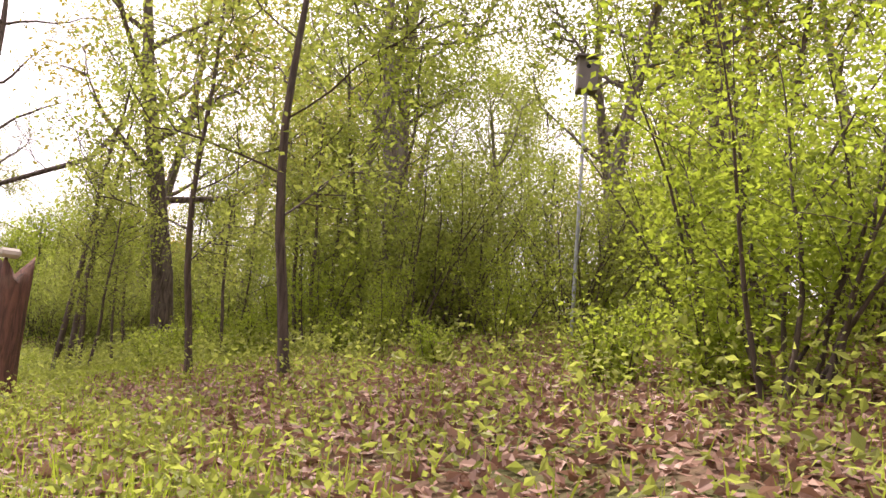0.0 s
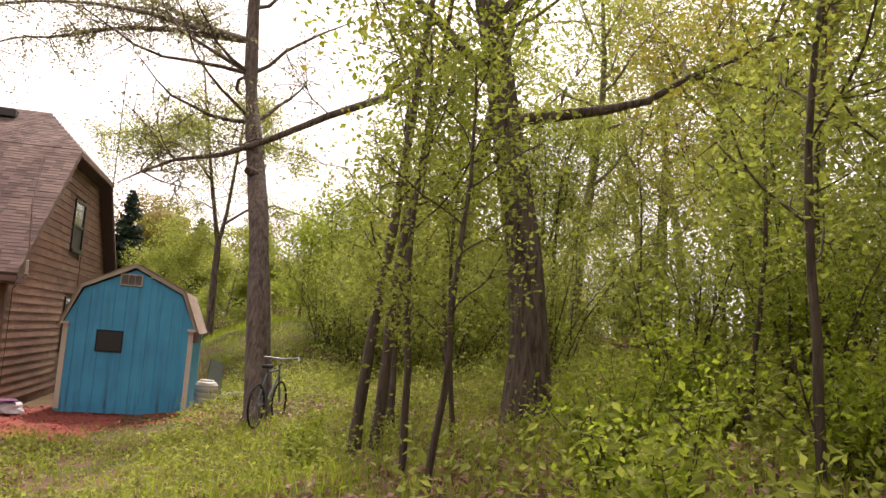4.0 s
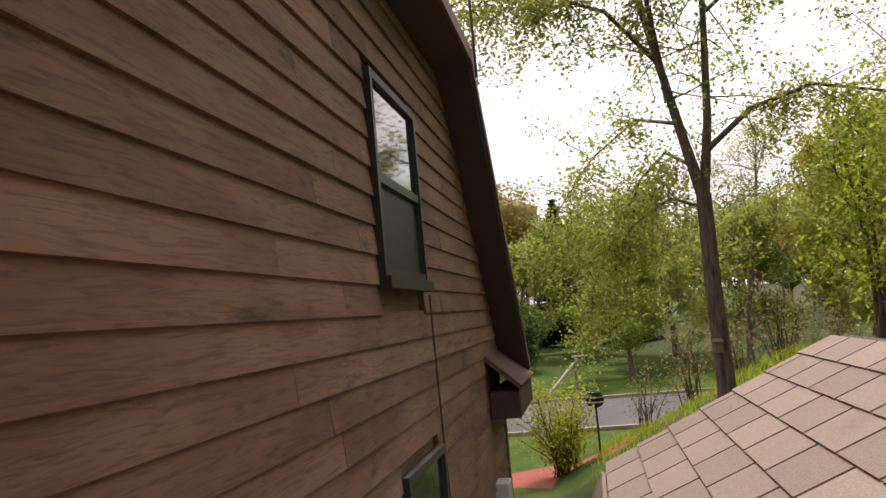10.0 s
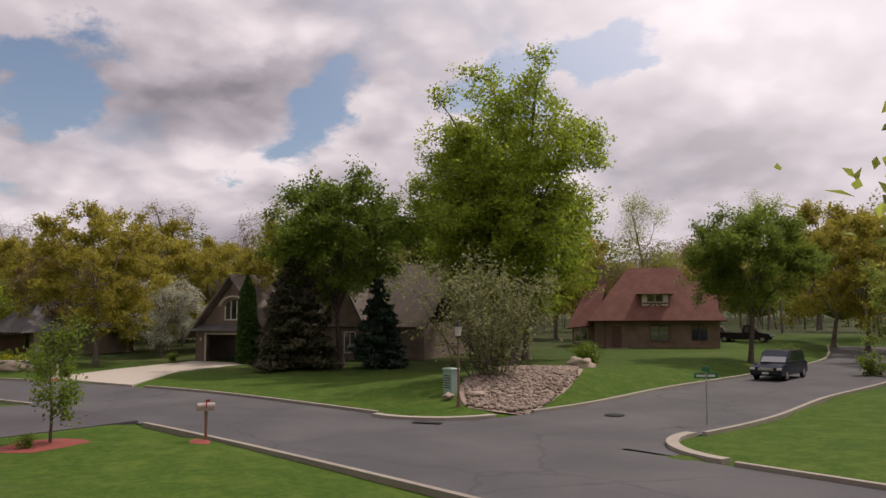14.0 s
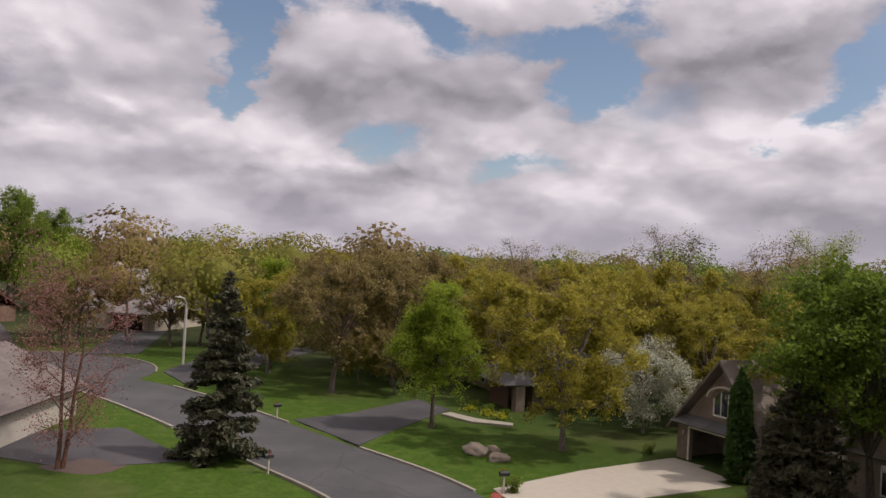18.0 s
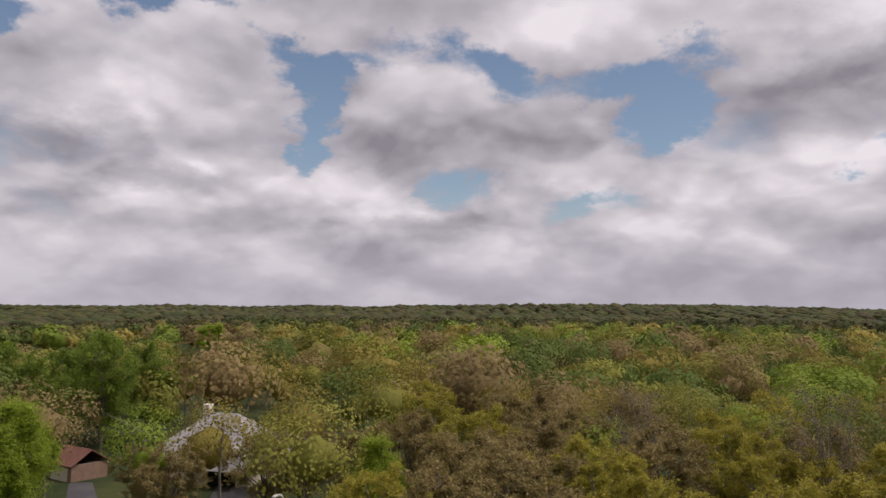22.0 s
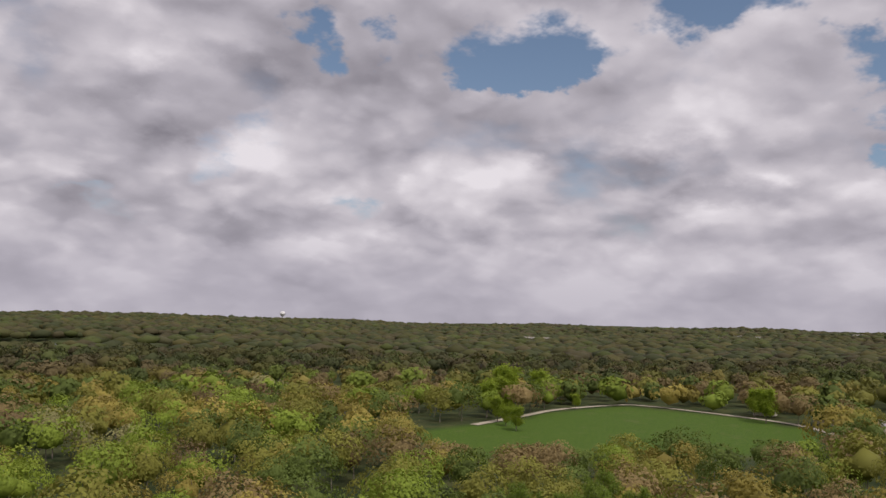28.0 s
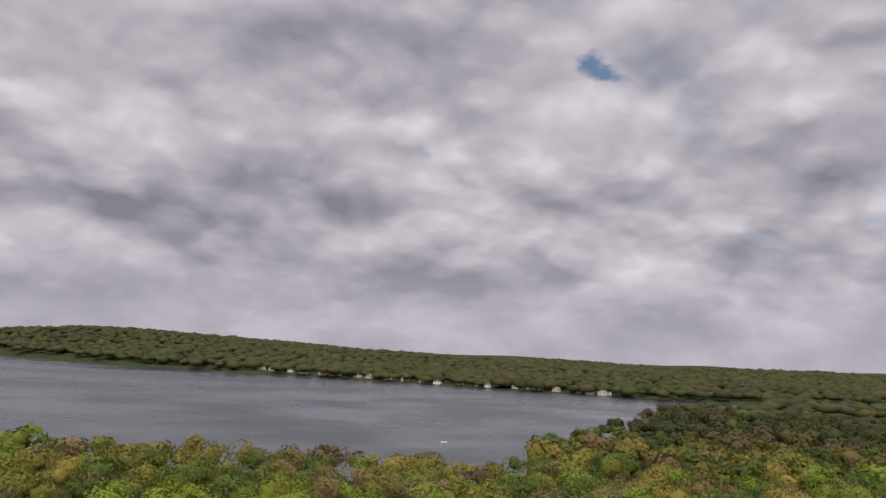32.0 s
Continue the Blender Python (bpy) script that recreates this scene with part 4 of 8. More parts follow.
def tufts(rng, at, height, radius, tint, clumps, per, leafy_part):
    """Domed crowns heaped of a few big rounded masses, each of many small tufts that face outwards. at: (n, 3) bases."""
    n = len(at)
    u = rng.normal(size=(n, clumps, 3))
    u[..., 2] = np.abs(u[..., 2]) * 1.2 - 0.30
    u /= np.linalg.norm(u, axis=2)[..., None]
    reach = rng.uniform(0.38, 0.70, (n, clumps, 1))
    heart = u * reach * np.stack([radius, radius, height * 0.42], -1)[:, None] + (at + np.c_[np.zeros((n, 2)), height * 0.56])[:, None]
    cr = radius[:, None] * rng.uniform(0.30, 0.52, (n, clumps))
    d = rng.normal(size=(n, clumps, per, 3)) + u[:, :, None] * 0.9
    d[..., 2] += 0.3
    d /= np.linalg.norm(d, axis=3)[..., None]
    c = (heart[:, :, None] + d * cr[..., None, None] * rng.uniform(0.72, 1.10, (n, clumps, per, 1)) * (1, 1, 0.85)).reshape(-1, 3)
    size = np.repeat((cr * 1.9 / math.sqrt(per)).ravel(), per) * leafy_part * rng.uniform(0.6, 1.3, len(c))
    m = len(c)
    face = (d * 0.75 + u[:, :, None] * 0.55).reshape(-1, 3) + rng.normal(size=(m, 3)) * 0.32
    face /= np.linalg.norm(face, axis=1)[:, None]
    a = np.cross(face, rng.normal(size=(m, 3)))
    a /= np.linalg.norm(a, axis=1)[:, None] + 1e-9
    b = np.cross(face, a)
    a, b = a * size[:, None], b * size[:, None] * 0.8
    v = np.stack([c - a, c + b - face * size[:, None] * 0.3, c + a, c - b - face * size[:, None] * 0.3], 1).reshape(-1, 3)
    i = np.arange(m)[:, None] * 4
    f = np.r_[i + (0, 1, 2), i + (0, 2, 3)]
    t = np.repeat(np.repeat(np.repeat(tint, clumps, 0) * rng.uniform(0.94, 1.06, (n * clumps, 1)), per, 0) * rng.uniform(0.93, 1.07, (m, 1)), 4, 0)
    return v, f, t


ICO = None


def blobs(rng, at, height, radius, tint, per, scale=1.0):
    """The body of each crown: a heap of uneven rounded masses with gaps between."""
    global ICO
    if ICO is None:
        bm = bmesh.new()
        bmesh.ops.create_icosphere(bm, subdivisions=1, radius=1.0)
        ICO = np.array([v.co for v in bm.verts]), np.array([[v.index for v in f.verts] for f in bm.faces])
        bm.free()
    iv, jf = ICO
    n = len(at)
    u = rng.normal(size=(n, per, 3))
    u /= np.linalg.norm(u, axis=2)[..., None]
    c = u * rng.uniform(0.05, 0.40, (n, per, 1)) * np.stack([radius, radius, height * 0.30], -1)[:, None] + (at + np.c_[np.zeros((n, 2)), height * 0.55])[:, None]
    r = radius[:, None] * rng.uniform(0.58, 0.74, (n, per)) * scale
    c, r = c.reshape(-1, 3), r.reshape(-1)
    jit = 1 + rng.normal(size=(len(c), len(iv), 1)) * 0.12
    v = (c[:, None] + iv[None] * jit * r[:, None, None] * (1, 1, 0.86 if scale < 1 else 0.46)).reshape(-1, 3)
    f = (jf[None] + (np.arange(len(c)) * len(iv))[:, None, None]).reshape(-1, 3)
    t = np.repeat(np.repeat(tint, per, 0) * rng.uniform(0.84, 1.12, (len(c), 1)), len(iv), 0)
    return v, f, t


def scatter_woods():
    rng = np.random.default_rng(11)
    cx, cy = -15.0, 25.0
    lots = [((-66, 48), 22), ((-50, 82), 22), ((-95, 30), 24), ((-145, -30), 22), ((-140, -50), 12), ((-60, -12), 22), ((-125, 8), 14), ((-15, 12), 32), ((-20, 40), 26), ((-28, 62), 16)]
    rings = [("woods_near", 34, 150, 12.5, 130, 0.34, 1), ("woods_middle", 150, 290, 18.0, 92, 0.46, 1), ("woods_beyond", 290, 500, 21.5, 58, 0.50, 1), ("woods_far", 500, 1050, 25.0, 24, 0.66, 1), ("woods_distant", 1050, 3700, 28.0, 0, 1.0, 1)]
    for name, r0, r1, gap, per, big, lumps in rings:
        side = np.arange(-r1, r1, gap)
        x, y = np.meshgrid(side, side)
        x = (x + rng.uniform(-0.45, 0.45, x.shape) * gap).ravel() + cx
        y = (y + rng.uniform(-0.45, 0.45, y.shape) * gap).ravel() + cy
        r = np.hypot(x - cx, y - cy)
        az = np.degrees(np.arctan2(-(x - cx), y - cy)) % 360
        ok = (r > r0) & (r <= r1) & ((az < 235) | ((az > 318) & (r0 < 100))) & ((az > 22) | (r0 < 100)) & ((r < 500) | (az > 45)) & ((r < 1050) | ((az > 55) & (az < 225))) & (road_gap(x, y) > 9) & ~inside(x, y, LAKE) & ~inside(x, y, FIELD)
        ok &= ~((np.abs(x + 508) < 46) & (np.abs(y + 38) < 30)) & (np.hypot(x + 400, y + 428) > 30) & (to_line(x, y, MARSH) > 42) & (np.hypot(x + 763, y + 1432) > 70)
        for (lx, ly), lr in lots:
            ok &= np.hypot(x - lx, y - ly) > lr
        ok &= ~((x > -9) & (x < 40) & (y > -40) & (y < 70) & (r < 75))
        x, y = x[ok], y[ok]
        n = len(x)
        patch = np.sin(x * 0.021 + 2) * np.cos(y * 0.017 + 1) + 0.7 * np.sin(x * 0.006 - y * 0.009)
        pick = (rng.random(n) * 0.62 + 0.38 * (0.5 + 0.42 * patch)).clip(0, 0.999)
        tint = PALETTE[np.searchsorted(np.cumsum(WEIGHT) / WEIGHT.sum(), pick)]
        tint = tint * 0.88 * rng.uniform(0.85, 1.15, (n, 1)) + np.array((0.185, 0.175, 0.045)) * 0.08
        lime = np.exp(-(((x - 10) / 120) ** 2 + ((y + 215) / 90) ** 2)) + np.exp(-(((x + 355) / 42) ** 2 + ((y + 8) / 36) ** 2))
        tint = tint + (np.array((0.270, 0.340, 0.040)) * rng.uniform(0.85, 1.15, (n, 1)) - tint) * (0.8 * (lime > rng.uniform(0.25, 0.8, n)))[:, None]
        # cloud shadow over the far woods, painted into the crown tint
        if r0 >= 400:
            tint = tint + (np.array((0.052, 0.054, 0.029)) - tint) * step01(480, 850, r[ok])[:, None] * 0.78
        h = rng.uniform(11.0, 19.0, n) * (1.0 if r0 < 100 else 1.12) * (1.0 if r0 < 400 else 0.95)
        rad = np.minimum(gap, 26) * rng.uniform(0.40, 0.70, n)
        # scrub stays low on the near side of the field
        w = np.c_[x + 22, y - 32] / np.hypot(x + 22, y - 32)[:, None]
        for s in range(60, 0, -10):
            h = np.where(inside(x + w[:, 0] * s, y + w[:, 1] * s, FIELD) & (r0 < 400) & (np.hypot(x + 22, y - 32) < 420), np.minimum(h, 4.0 + 0.13 * s), h)
        rad = np.minimum(rad, h * 0.85)
        at = np.c_[x, y, ground_z(x, y)]
        v, f, t = np.zeros((0, 3)), np.zeros((0, 3), int), np.zeros((0, 3))
        if lumps:
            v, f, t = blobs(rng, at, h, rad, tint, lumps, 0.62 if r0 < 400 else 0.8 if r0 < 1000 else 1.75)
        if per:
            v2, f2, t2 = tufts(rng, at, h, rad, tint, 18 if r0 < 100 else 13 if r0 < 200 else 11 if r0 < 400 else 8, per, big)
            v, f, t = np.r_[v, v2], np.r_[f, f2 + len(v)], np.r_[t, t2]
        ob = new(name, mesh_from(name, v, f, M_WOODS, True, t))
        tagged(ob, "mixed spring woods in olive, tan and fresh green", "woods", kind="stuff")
        if r0 < 400:
            k = rng.permutation(n)[: 900 if r0 > 100 else n]
            br = []
            for p, hh in zip(at[k], h[k]):
                top = p + (rng.normal() * 0.6, rng.normal() * 0.6, hh * 0.72)
                br.append((np.array([p - (0, 0, 0.3), (p + top) / 2 + rng.normal(size=3) * 0.25, top]), np.array([0.24, 0.17, 0.06])))
                if r0 < 100:
                    for _ in range(5):
                        q = p + (0, 0, hh * rng.uniform(0.4, 0.75))
                        e = q + rng.normal(size=3) * (2.2, 2.2, 0.8) + (0, 0, 1.8)
                        br.append((np.array([q, (q + e) / 2 + (0, 0, 0.2), e]), np.array([0.09, 0.06, 0.02])))
            tagged(new(name + "_trunks", mesh_from("trunks", *tubes(br, 5), M_GREY, True)), "grey trunks and boughs of the mixed woods", "tree trunks", kind="stuff")


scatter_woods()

# ---- the brown house ----
EAVE_Z, BREAK_Z, RIDGE_Z = 2.66, 5.78, 7.08
Y0, YN, YM, YF, Y1 = -0.92, 3.0, 5.18, 7.35, 10.6   # near eave, near break, ridge, far break, far eave
WEST = -15.0


def brown_house():
    h = thing("house", label="brown-stained clapboard house with a steep shingled clipped-gable roof", category="house")
    gable = [(-0.22, 0.0), (10.1, 0.0), (10.1, 2.3), (10.0, 3.0), (7.3, 5.62), (3.02, 5.62), (-0.22, 3.02)]
    bm = bmesh.new()
    slab(bm, [(-0.03, y, z) for y, z in gable], 0.16)
    part("gable_wall", bm, M_SIDING, h)
    for row in ((WEST, -0.03, -0.22, -0.06, 0.0, 2.7), (WEST, WEST + 0.16, -0.06, 9.94, 0.0, 2.7), (WEST, -0.03, 9.94, 10.1, 0.0, 2.7)):
        part("wall", boxes(row), M_SIDING, h)
    part("foundation", boxes((WEST + 0.02, -0.04, -0.19, 10.07, -0.9, 0.22)), M_CONCRETE, h)
    # roof planes
    x1, xr = 0.36, -0.95
    for ring in (
        ([(WEST - 0.3, Y0, EAVE_Z), (x1, Y0, EAVE_Z), (x1, YN, BREAK_Z), (WEST - 0.3, YN, BREAK_Z)], 0.14),
        ([(x1, Y1, EAVE_Z), (WEST - 0.3, Y1, EAVE_Z), (WEST - 0.3, YF, BREAK_Z), (x1, YF, BREAK_Z)], 0.14),
        ([(WEST - 0.3, YN, BREAK_Z), (x1, YN, BREAK_Z), (xr, YM, RIDGE_Z), (WEST - 0.3, YM, RIDGE_Z)], 0.12),
        ([(x1, YF, BREAK_Z), (WEST - 0.3, YF, BREAK_Z), (WEST - 0.3, YM, RIDGE_Z), (xr, YM, RIDGE_Z)], 0.12),
        ([(x1, YN, BREAK_Z), (x1, YF, BREAK_Z), (xr, YM, RIDGE_Z)], 0.10),
    ):
        roof = part("roof_slope", slabs(ring), M_SHINGLE, h)
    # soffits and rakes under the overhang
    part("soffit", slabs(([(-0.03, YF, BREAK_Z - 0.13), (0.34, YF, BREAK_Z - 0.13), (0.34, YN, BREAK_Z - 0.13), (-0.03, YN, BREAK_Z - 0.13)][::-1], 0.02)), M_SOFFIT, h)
    for a, b, nm in (((Y0, EAVE_Z), (YN, BREAK_Z), "near"), ((Y1, EAVE_Z), (YF, BREAK_Z), "far")):
        d = Vector((0, b[0] - a[0], b[1] - a[1])).normalized()
        n = Vector((0, -d.z, d.y)) if d.y > 0 else Vector((0, d.z, -d.y))
        p, q = Vector((0.362, a[0], a[1])) - n * 0.02, Vector((0.362, b[0], b[1])) - n * 0.02
        ring = [p, q, q - n * 0.10, p - n * 0.10]
        bm = bmesh.new()
        slab(bm, ring if (ring[1] - ring[0]).cross(ring[2] - ring[0]).x > 0 else ring[::-1], 0.04)
        part("rake_board", bm, M_TRIM, h)
        s = [Vector((0.33, a[0], a[1])) - n * 0.16, Vector((0.33, b[0], b[1])) - n * 0.16, Vector((-0.03, b[0], b[1])) - n * 0.16, Vector((-0.03, a[0], a[1])) - n * 0.16]
        bm = bmesh.new()
        slab(bm, s if (s[1] - s[0]).cross(s[2] - s[0]).dot(n) > 0 else s[::-1], 0.025)
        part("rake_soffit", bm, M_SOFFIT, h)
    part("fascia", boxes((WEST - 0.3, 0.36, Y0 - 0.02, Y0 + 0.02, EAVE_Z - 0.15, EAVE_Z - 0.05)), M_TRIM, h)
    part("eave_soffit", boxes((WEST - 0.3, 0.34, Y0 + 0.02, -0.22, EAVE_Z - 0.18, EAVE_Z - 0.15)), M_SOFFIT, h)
    part("hip_fascia", boxes((0.345, 0.375, YN + 0.01, YF - 0.01, BREAK_Z - 0.14, BREAK_Z - 0.01)), M_TRIM, h)
    part("corner_board", boxes((-0.14, 0.035, -0.26, -0.12, 0.1, 2.55), bevel=0.006), M_TRIM, h)
    part("corner_board", boxes((-0.14, 0.035, 10.02, 10.15, 0.1, 2.3), bevel=0.006), M_TRIM, h)
    # boxed eave return at the far corner
    bm = slabs(([(0.02, 8.75, 2.86), (0.40, 8.75, 2.52), (0.40, 10.55, 2.50), (0.02, 10.55, 2.84)], 0.05))
    part("eave_return_roof", bm, M_SHINGLE, h)
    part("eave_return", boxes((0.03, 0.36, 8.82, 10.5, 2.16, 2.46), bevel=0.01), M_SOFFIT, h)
    for y, z in ((-0.02, EAVE_Z - 0.36),):
        part("cornice_block", slabs(([(0.33, Y0 + 0.06, EAVE_Z - 0.16), (0.33, -0.26, EAVE_Z - 0.16), (0.33, -0.26, 2.95)], 0.28)), M_TRIM, h)
    window(h, "x", 0.0, 4.60, 5.84, 3.54, 4.86)
    window(h, "x", 0.0, 4.74, 5.92, 1.05, 2.40)
    window(h, "y", -0.22, -2.25, -0.84, 1.28, 2.44)
    for x, y in ((-1.75, 4.55), (-5.4, 4.7)):
        z = BREAK_Z + (y - YN) * (RIDGE_Z - BREAK_Z) / (YM - YN)
        part("roof_vent", boxes((x - 0.2, x + 0.2, y - 0.16, y + 0.12, z - 0.02, z + 0.2), bevel=0.02), M_BRONZE, h)
    # wires and pipes on the gable
    part("conduit", rods(((0.43, -0.56, 2.92), (0.33, -0.42, 4.0), 0.012), ((0.33, -0.42, 4.0), (0.22, 0.4, 5.1), 0.010)), M_TRIM, h)
    ins = part("service_bracket", boxes((0.405, 0.43, -0.60, -0.565, 2.68, 2.92), (0.40, 0.46, -0.62, -0.55, 2.90, 2.925), (0.40, 0.46, -0.62, -0.55, 2.665, 2.69), bevel=0.006), M_CREAM, h)
    part("insulator", rods(((0.44, -0.585, 2.70), (0.44, -0.585, 2.80), 0.015), ((0.44, -0.585, 2.80), (0.44, -0.585, 2.89), 0.011)), M_WHITE, ins)
    part("cable", rods(((0.43, -0.58, 2.67), (0.05, 0.10, 2.40), 0.006), ((0.05, 0.10, 2.40), (0.05, 0.12, 0.2), 0.006), n=6), M_DARK, h)
    part("cable", rods(((0.035, 5.95, 3.5), (0.035, 6.0, 2.6), 0.008), ((0.035, 6.0, 2.6), (0.035, 6.2, 0.4), 0.008), n=6), M_SOFFIT, h)
    part("antenna_mast", rods(((0.40, 7.25, 5.5), (0.40, 7.25, 9.0), 0.014), ((0.40, 7.25, 8.4), (0.40, 7.25, 8.45), 0.03), n=8), M_BRONZE, h)
    part("meter_box", boxes((0.0, 0.16, 8.7, 9.0, 1.0, 1.5), bevel=0.015), M_WHITE, h)
    return h, roof


def window(h, axis, at, a0, a1, z0, z1):
    """A double-hung window in a wall across the given axis, a little proud of the siding."""

    def bx(p0, p1, b0, b1, c0, c1):
        return (at + p0, at + p1, b0, b1, c0, c1) if axis == "x" else (b0, b1, at - p1, at - p0, c0, c1)

    # black backing: the dark of the room is put into its colour
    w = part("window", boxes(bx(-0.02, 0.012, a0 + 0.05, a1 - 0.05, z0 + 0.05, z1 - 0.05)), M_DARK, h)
    f = 0.055
    part("window_frame", boxes(bx(0.0, 0.06, a0, a0 + f, z0, z1), bx(0.0, 0.06, a1 - f, a1, z0, z1), bx(0.0, 0.06, a0 + f, a1 - f, z1 - f, z1), bx(0.0, 0.055, a0 + f, a1 - f, z0 + f, z0 + f * 1.9)), M_BRONZE, w)
    zm = (z0 + z1) / 2
    part("sash_rail", boxes(bx(0.012, 0.05, a0 + f, a1 - f, zm - 0.03, zm + 0.03)), M_BRONZE, w)
    part("upper_pane", boxes(bx(0.024, 0.030, a0 + f, a1 - f, zm + 0.03, z1 - f)), M_GLASS, w)
    part("lower_pane", boxes(bx(0.014, 0.019, a0 + f, a1 - f, z0 + f * 1.9, zm - 0.03)), M_SCREEN, w, "dark insect screen")
    part("window_sill", boxes(bx(0.0, 0.095, a0 - 0.02, a1 + 0.02, z0 - 0.02, z0 + f)), M_BRONZE, w)


M_SCREEN = plain("insect_screen", (0.022, 0.023, 0.025), 0.5, vary=0.05)
HOUSE, ROOF = brown_house()


# ---- the blue shed ----
def shed():
    x0, x1, y0, y1, zf = 0.96, 3.44, 0.46, 3.6, 0.17
    s = thing("shed", label="bright blue gambrel-roofed garden shed with cream trim on skids", category="shed")
    xm = (x0 + x1) / 2
    prof = [(x0, zf), (x1, zf), (x1, 1.86), (x1 - 0.30, 2.52), (xm, 2.98), (x0 + 0.30, 2.52), (x0, 1.86)]
    bm = bmesh.new()
    slab(bm, [(x, y0 + 0.012, z) for x, z in prof], 0.07)
    part("front_wall", bm, M_BLUE, s)
    bm = bmesh.new()
    slab(bm, [(x, y1, z) for x, z in prof[::-1]], 0.07)
    part("back_wall", bm, M_BLUE, s)
    part("side_wall", boxes((x0, x0 + 0.06, y0 + 0.082, y1 - 0.07, zf, 1.86)), M_BLUE, s)
    part("side_wall", boxes((x1 - 0.06, x1, y0 + 0.082, y1 - 0.07, zf, 1.86)), M_BLUE, s)
    part("floor_frame", boxes((x0 - 0.01, x1 + 0.01, y0 + 0.0, y1, zf - 0.10, zf - 0.002)), M_BLUE, s)
    for x in (x0 + 0.25, x1 - 0.35):
        part("skid", boxes((x, x + 0.1, y0 + 0.1, y1, -0.06, zf - 0.10)), M_STUMP, s)
    # grooved boards on the front
    n = 11
    w = (x1 - x0) / n

    def top(x):
        x = abs(x - xm)
        return 2.98 - x * (0.46 / (xm - x0 - 0.30)) if x < xm - x0 - 0.30 else 2.52 - (x - (xm - x0 - 0.30)) * 2.2

    for i in range(n):
        a, b = x0 + i * w + 0.006, x0 + (i + 1) * w - 0.006
        ring = [(a, y0, zf), (b, y0, zf), (b, y0, min(top(b) - 0.02, 2.9)), (a, y0, min(top(a) - 0.02, 2.9))]
        if a < xm < b:
            ring = [*ring[:3], (xm, y0, 2.93), ring[3]]
        bm = bmesh.new()
        slab(bm, ring, 0.012)
        part("wall_board", bm, M_BLUE, s)
    part("gable_batten", boxes((xm - 0.72, xm + 0.55, y0 - 0.012, y0 - 0.001, 2.36, 2.375)), M_BLUE, s)
    # roof: four slopes with shingles
    o, e = 0.035, 0.10
    k = [(x0 - 0.07, 1.74), (x0 + 0.27, 2.585), (xm, 3.06), (x1 - 0.27, 2.585), (x1 + 0.07, 1.74)]
    for (ax, az), (bx, bz) in zip(k[:-1], k[1:]):
        bm = bmesh.new()
        slab(bm, [(ax, y0 - o, az), (bx, y0 - o, bz), (bx, y1 + o, bz), (ax, y1 + o, az)][::-1], 0.045)
        part("roof_slope", bm, M_SHED_SHINGLE, s)
        ln = math.hypot(bx - ax, bz - az)
        d = Vector(((bx - ax) / ln, 0, (bz - az) / ln))
        nrm = Vector((-d.z, 0, d.x))
        low_first = az < bz
        rows = max(2, round(ln / 0.16))
        for r in range(rows):
            f0, f1 = r / rows, (r + 1.35) / rows
            if not low_first:
                f0, f1 = 1 - f0, 1 - f1
            ya = y0 - o - 0.02 - (0.14 if r % 2 else 0.0)
            while ya < y1 + o:
                yb = min(ya + 0.30, y1 + o + 0.02)
                yc = max(ya + 0.004, y0 - o - 0.02)
                if yb - yc > 0.03:
                    p0, p1 = Vector((ax, 0, az)) + d * ln * f0 + nrm * 0.060, Vector((ax, 0, az)) + d * ln * min(max(f1, 0), 1) + nrm * 0.051
                    ring = [(p0.x, yc, p0.z), (p1.x, yc, p1.z), (p1.x, yb - 0.012, p1.z), (p0.x, yb - 0.012, p0.z)]
                    if (Vector(ring[1]) - Vector(ring[0])).cross(Vector(ring[2]) - Vector(ring[0])).z < 0:
                        ring = ring[::-1]
                    bm = bmesh.new()
                    slab(bm, ring, 0.006)
                    part("shingle", bm, M_SHED_SHINGLE, s)
                ya += 0.30
    # cream rake trim
    for (ax, az), (bx, bz) in zip(k[:-1], k[1:]):
        bm = bmesh.new()
        ring = [(ax, y0 - o - 0.024, az + 0.03), (bx, y0 - o - 0.024, bz + 0.03), (bx, y0 - o - 0.024, bz - 0.045), (ax, y0 - o - 0.024, az - 0.045)]
        slab(bm, ring[::-1] if (Vector(ring[1]) - Vector(ring[0])).cross(Vector(ring[2]) - Vector(ring[0])).y > 0 else ring, 0.022)
        part("rake_trim", bm, M_RAKE, s)
    for x in (x0 - 0.012, x1 - 0.09):
        part("corner_trim", boxes((x, x + 0.10, y0 - 0.018, y0 - 0.001, zf - 0.04, 1.80), bevel=0.004), M_CREAM, s)
        part("trim_cap", boxes((x - 0.03, x + 0.13, y0 - 0.10, y0 + 0.01, 1.80, 1.845)), M_CREAM, s)
    part("eave_end", boxes((x1 + 0.012, x1 + 0.11, y0 - 0.10, y0 + 0.10, 1.58, 1.80), bevel=0.01), M_STUMP, s)
    # vent in the gable and window in the front
    # black sheet, coloured as the shade behind the louvres
    v = part("vent", boxes((1.935, 2.335, y0 - 0.004, y0 - 0.001, 2.655, 2.865)), M_DARK, s)
    part("vent_frame", boxes((1.92, 2.35, y0 - 0.03, y0 - 0.004, 2.855, 2.88), (1.92, 2.35, y0 - 0.03, y0 - 0.004, 2.64, 2.665), (1.92, 1.945, y0 - 0.03, y0 - 0.004, 2.665, 2.855), (2.325, 2.35, y0 - 0.03, y0 - 0.004, 2.665, 2.855)), M_RAKE, v)
    for x in (2.068, 2.195):
        part("vent_mullion", boxes((x, x + 0.012, y0 - 0.026, y0 - 0.004, 2.665, 2.855)), M_RAKE, v)
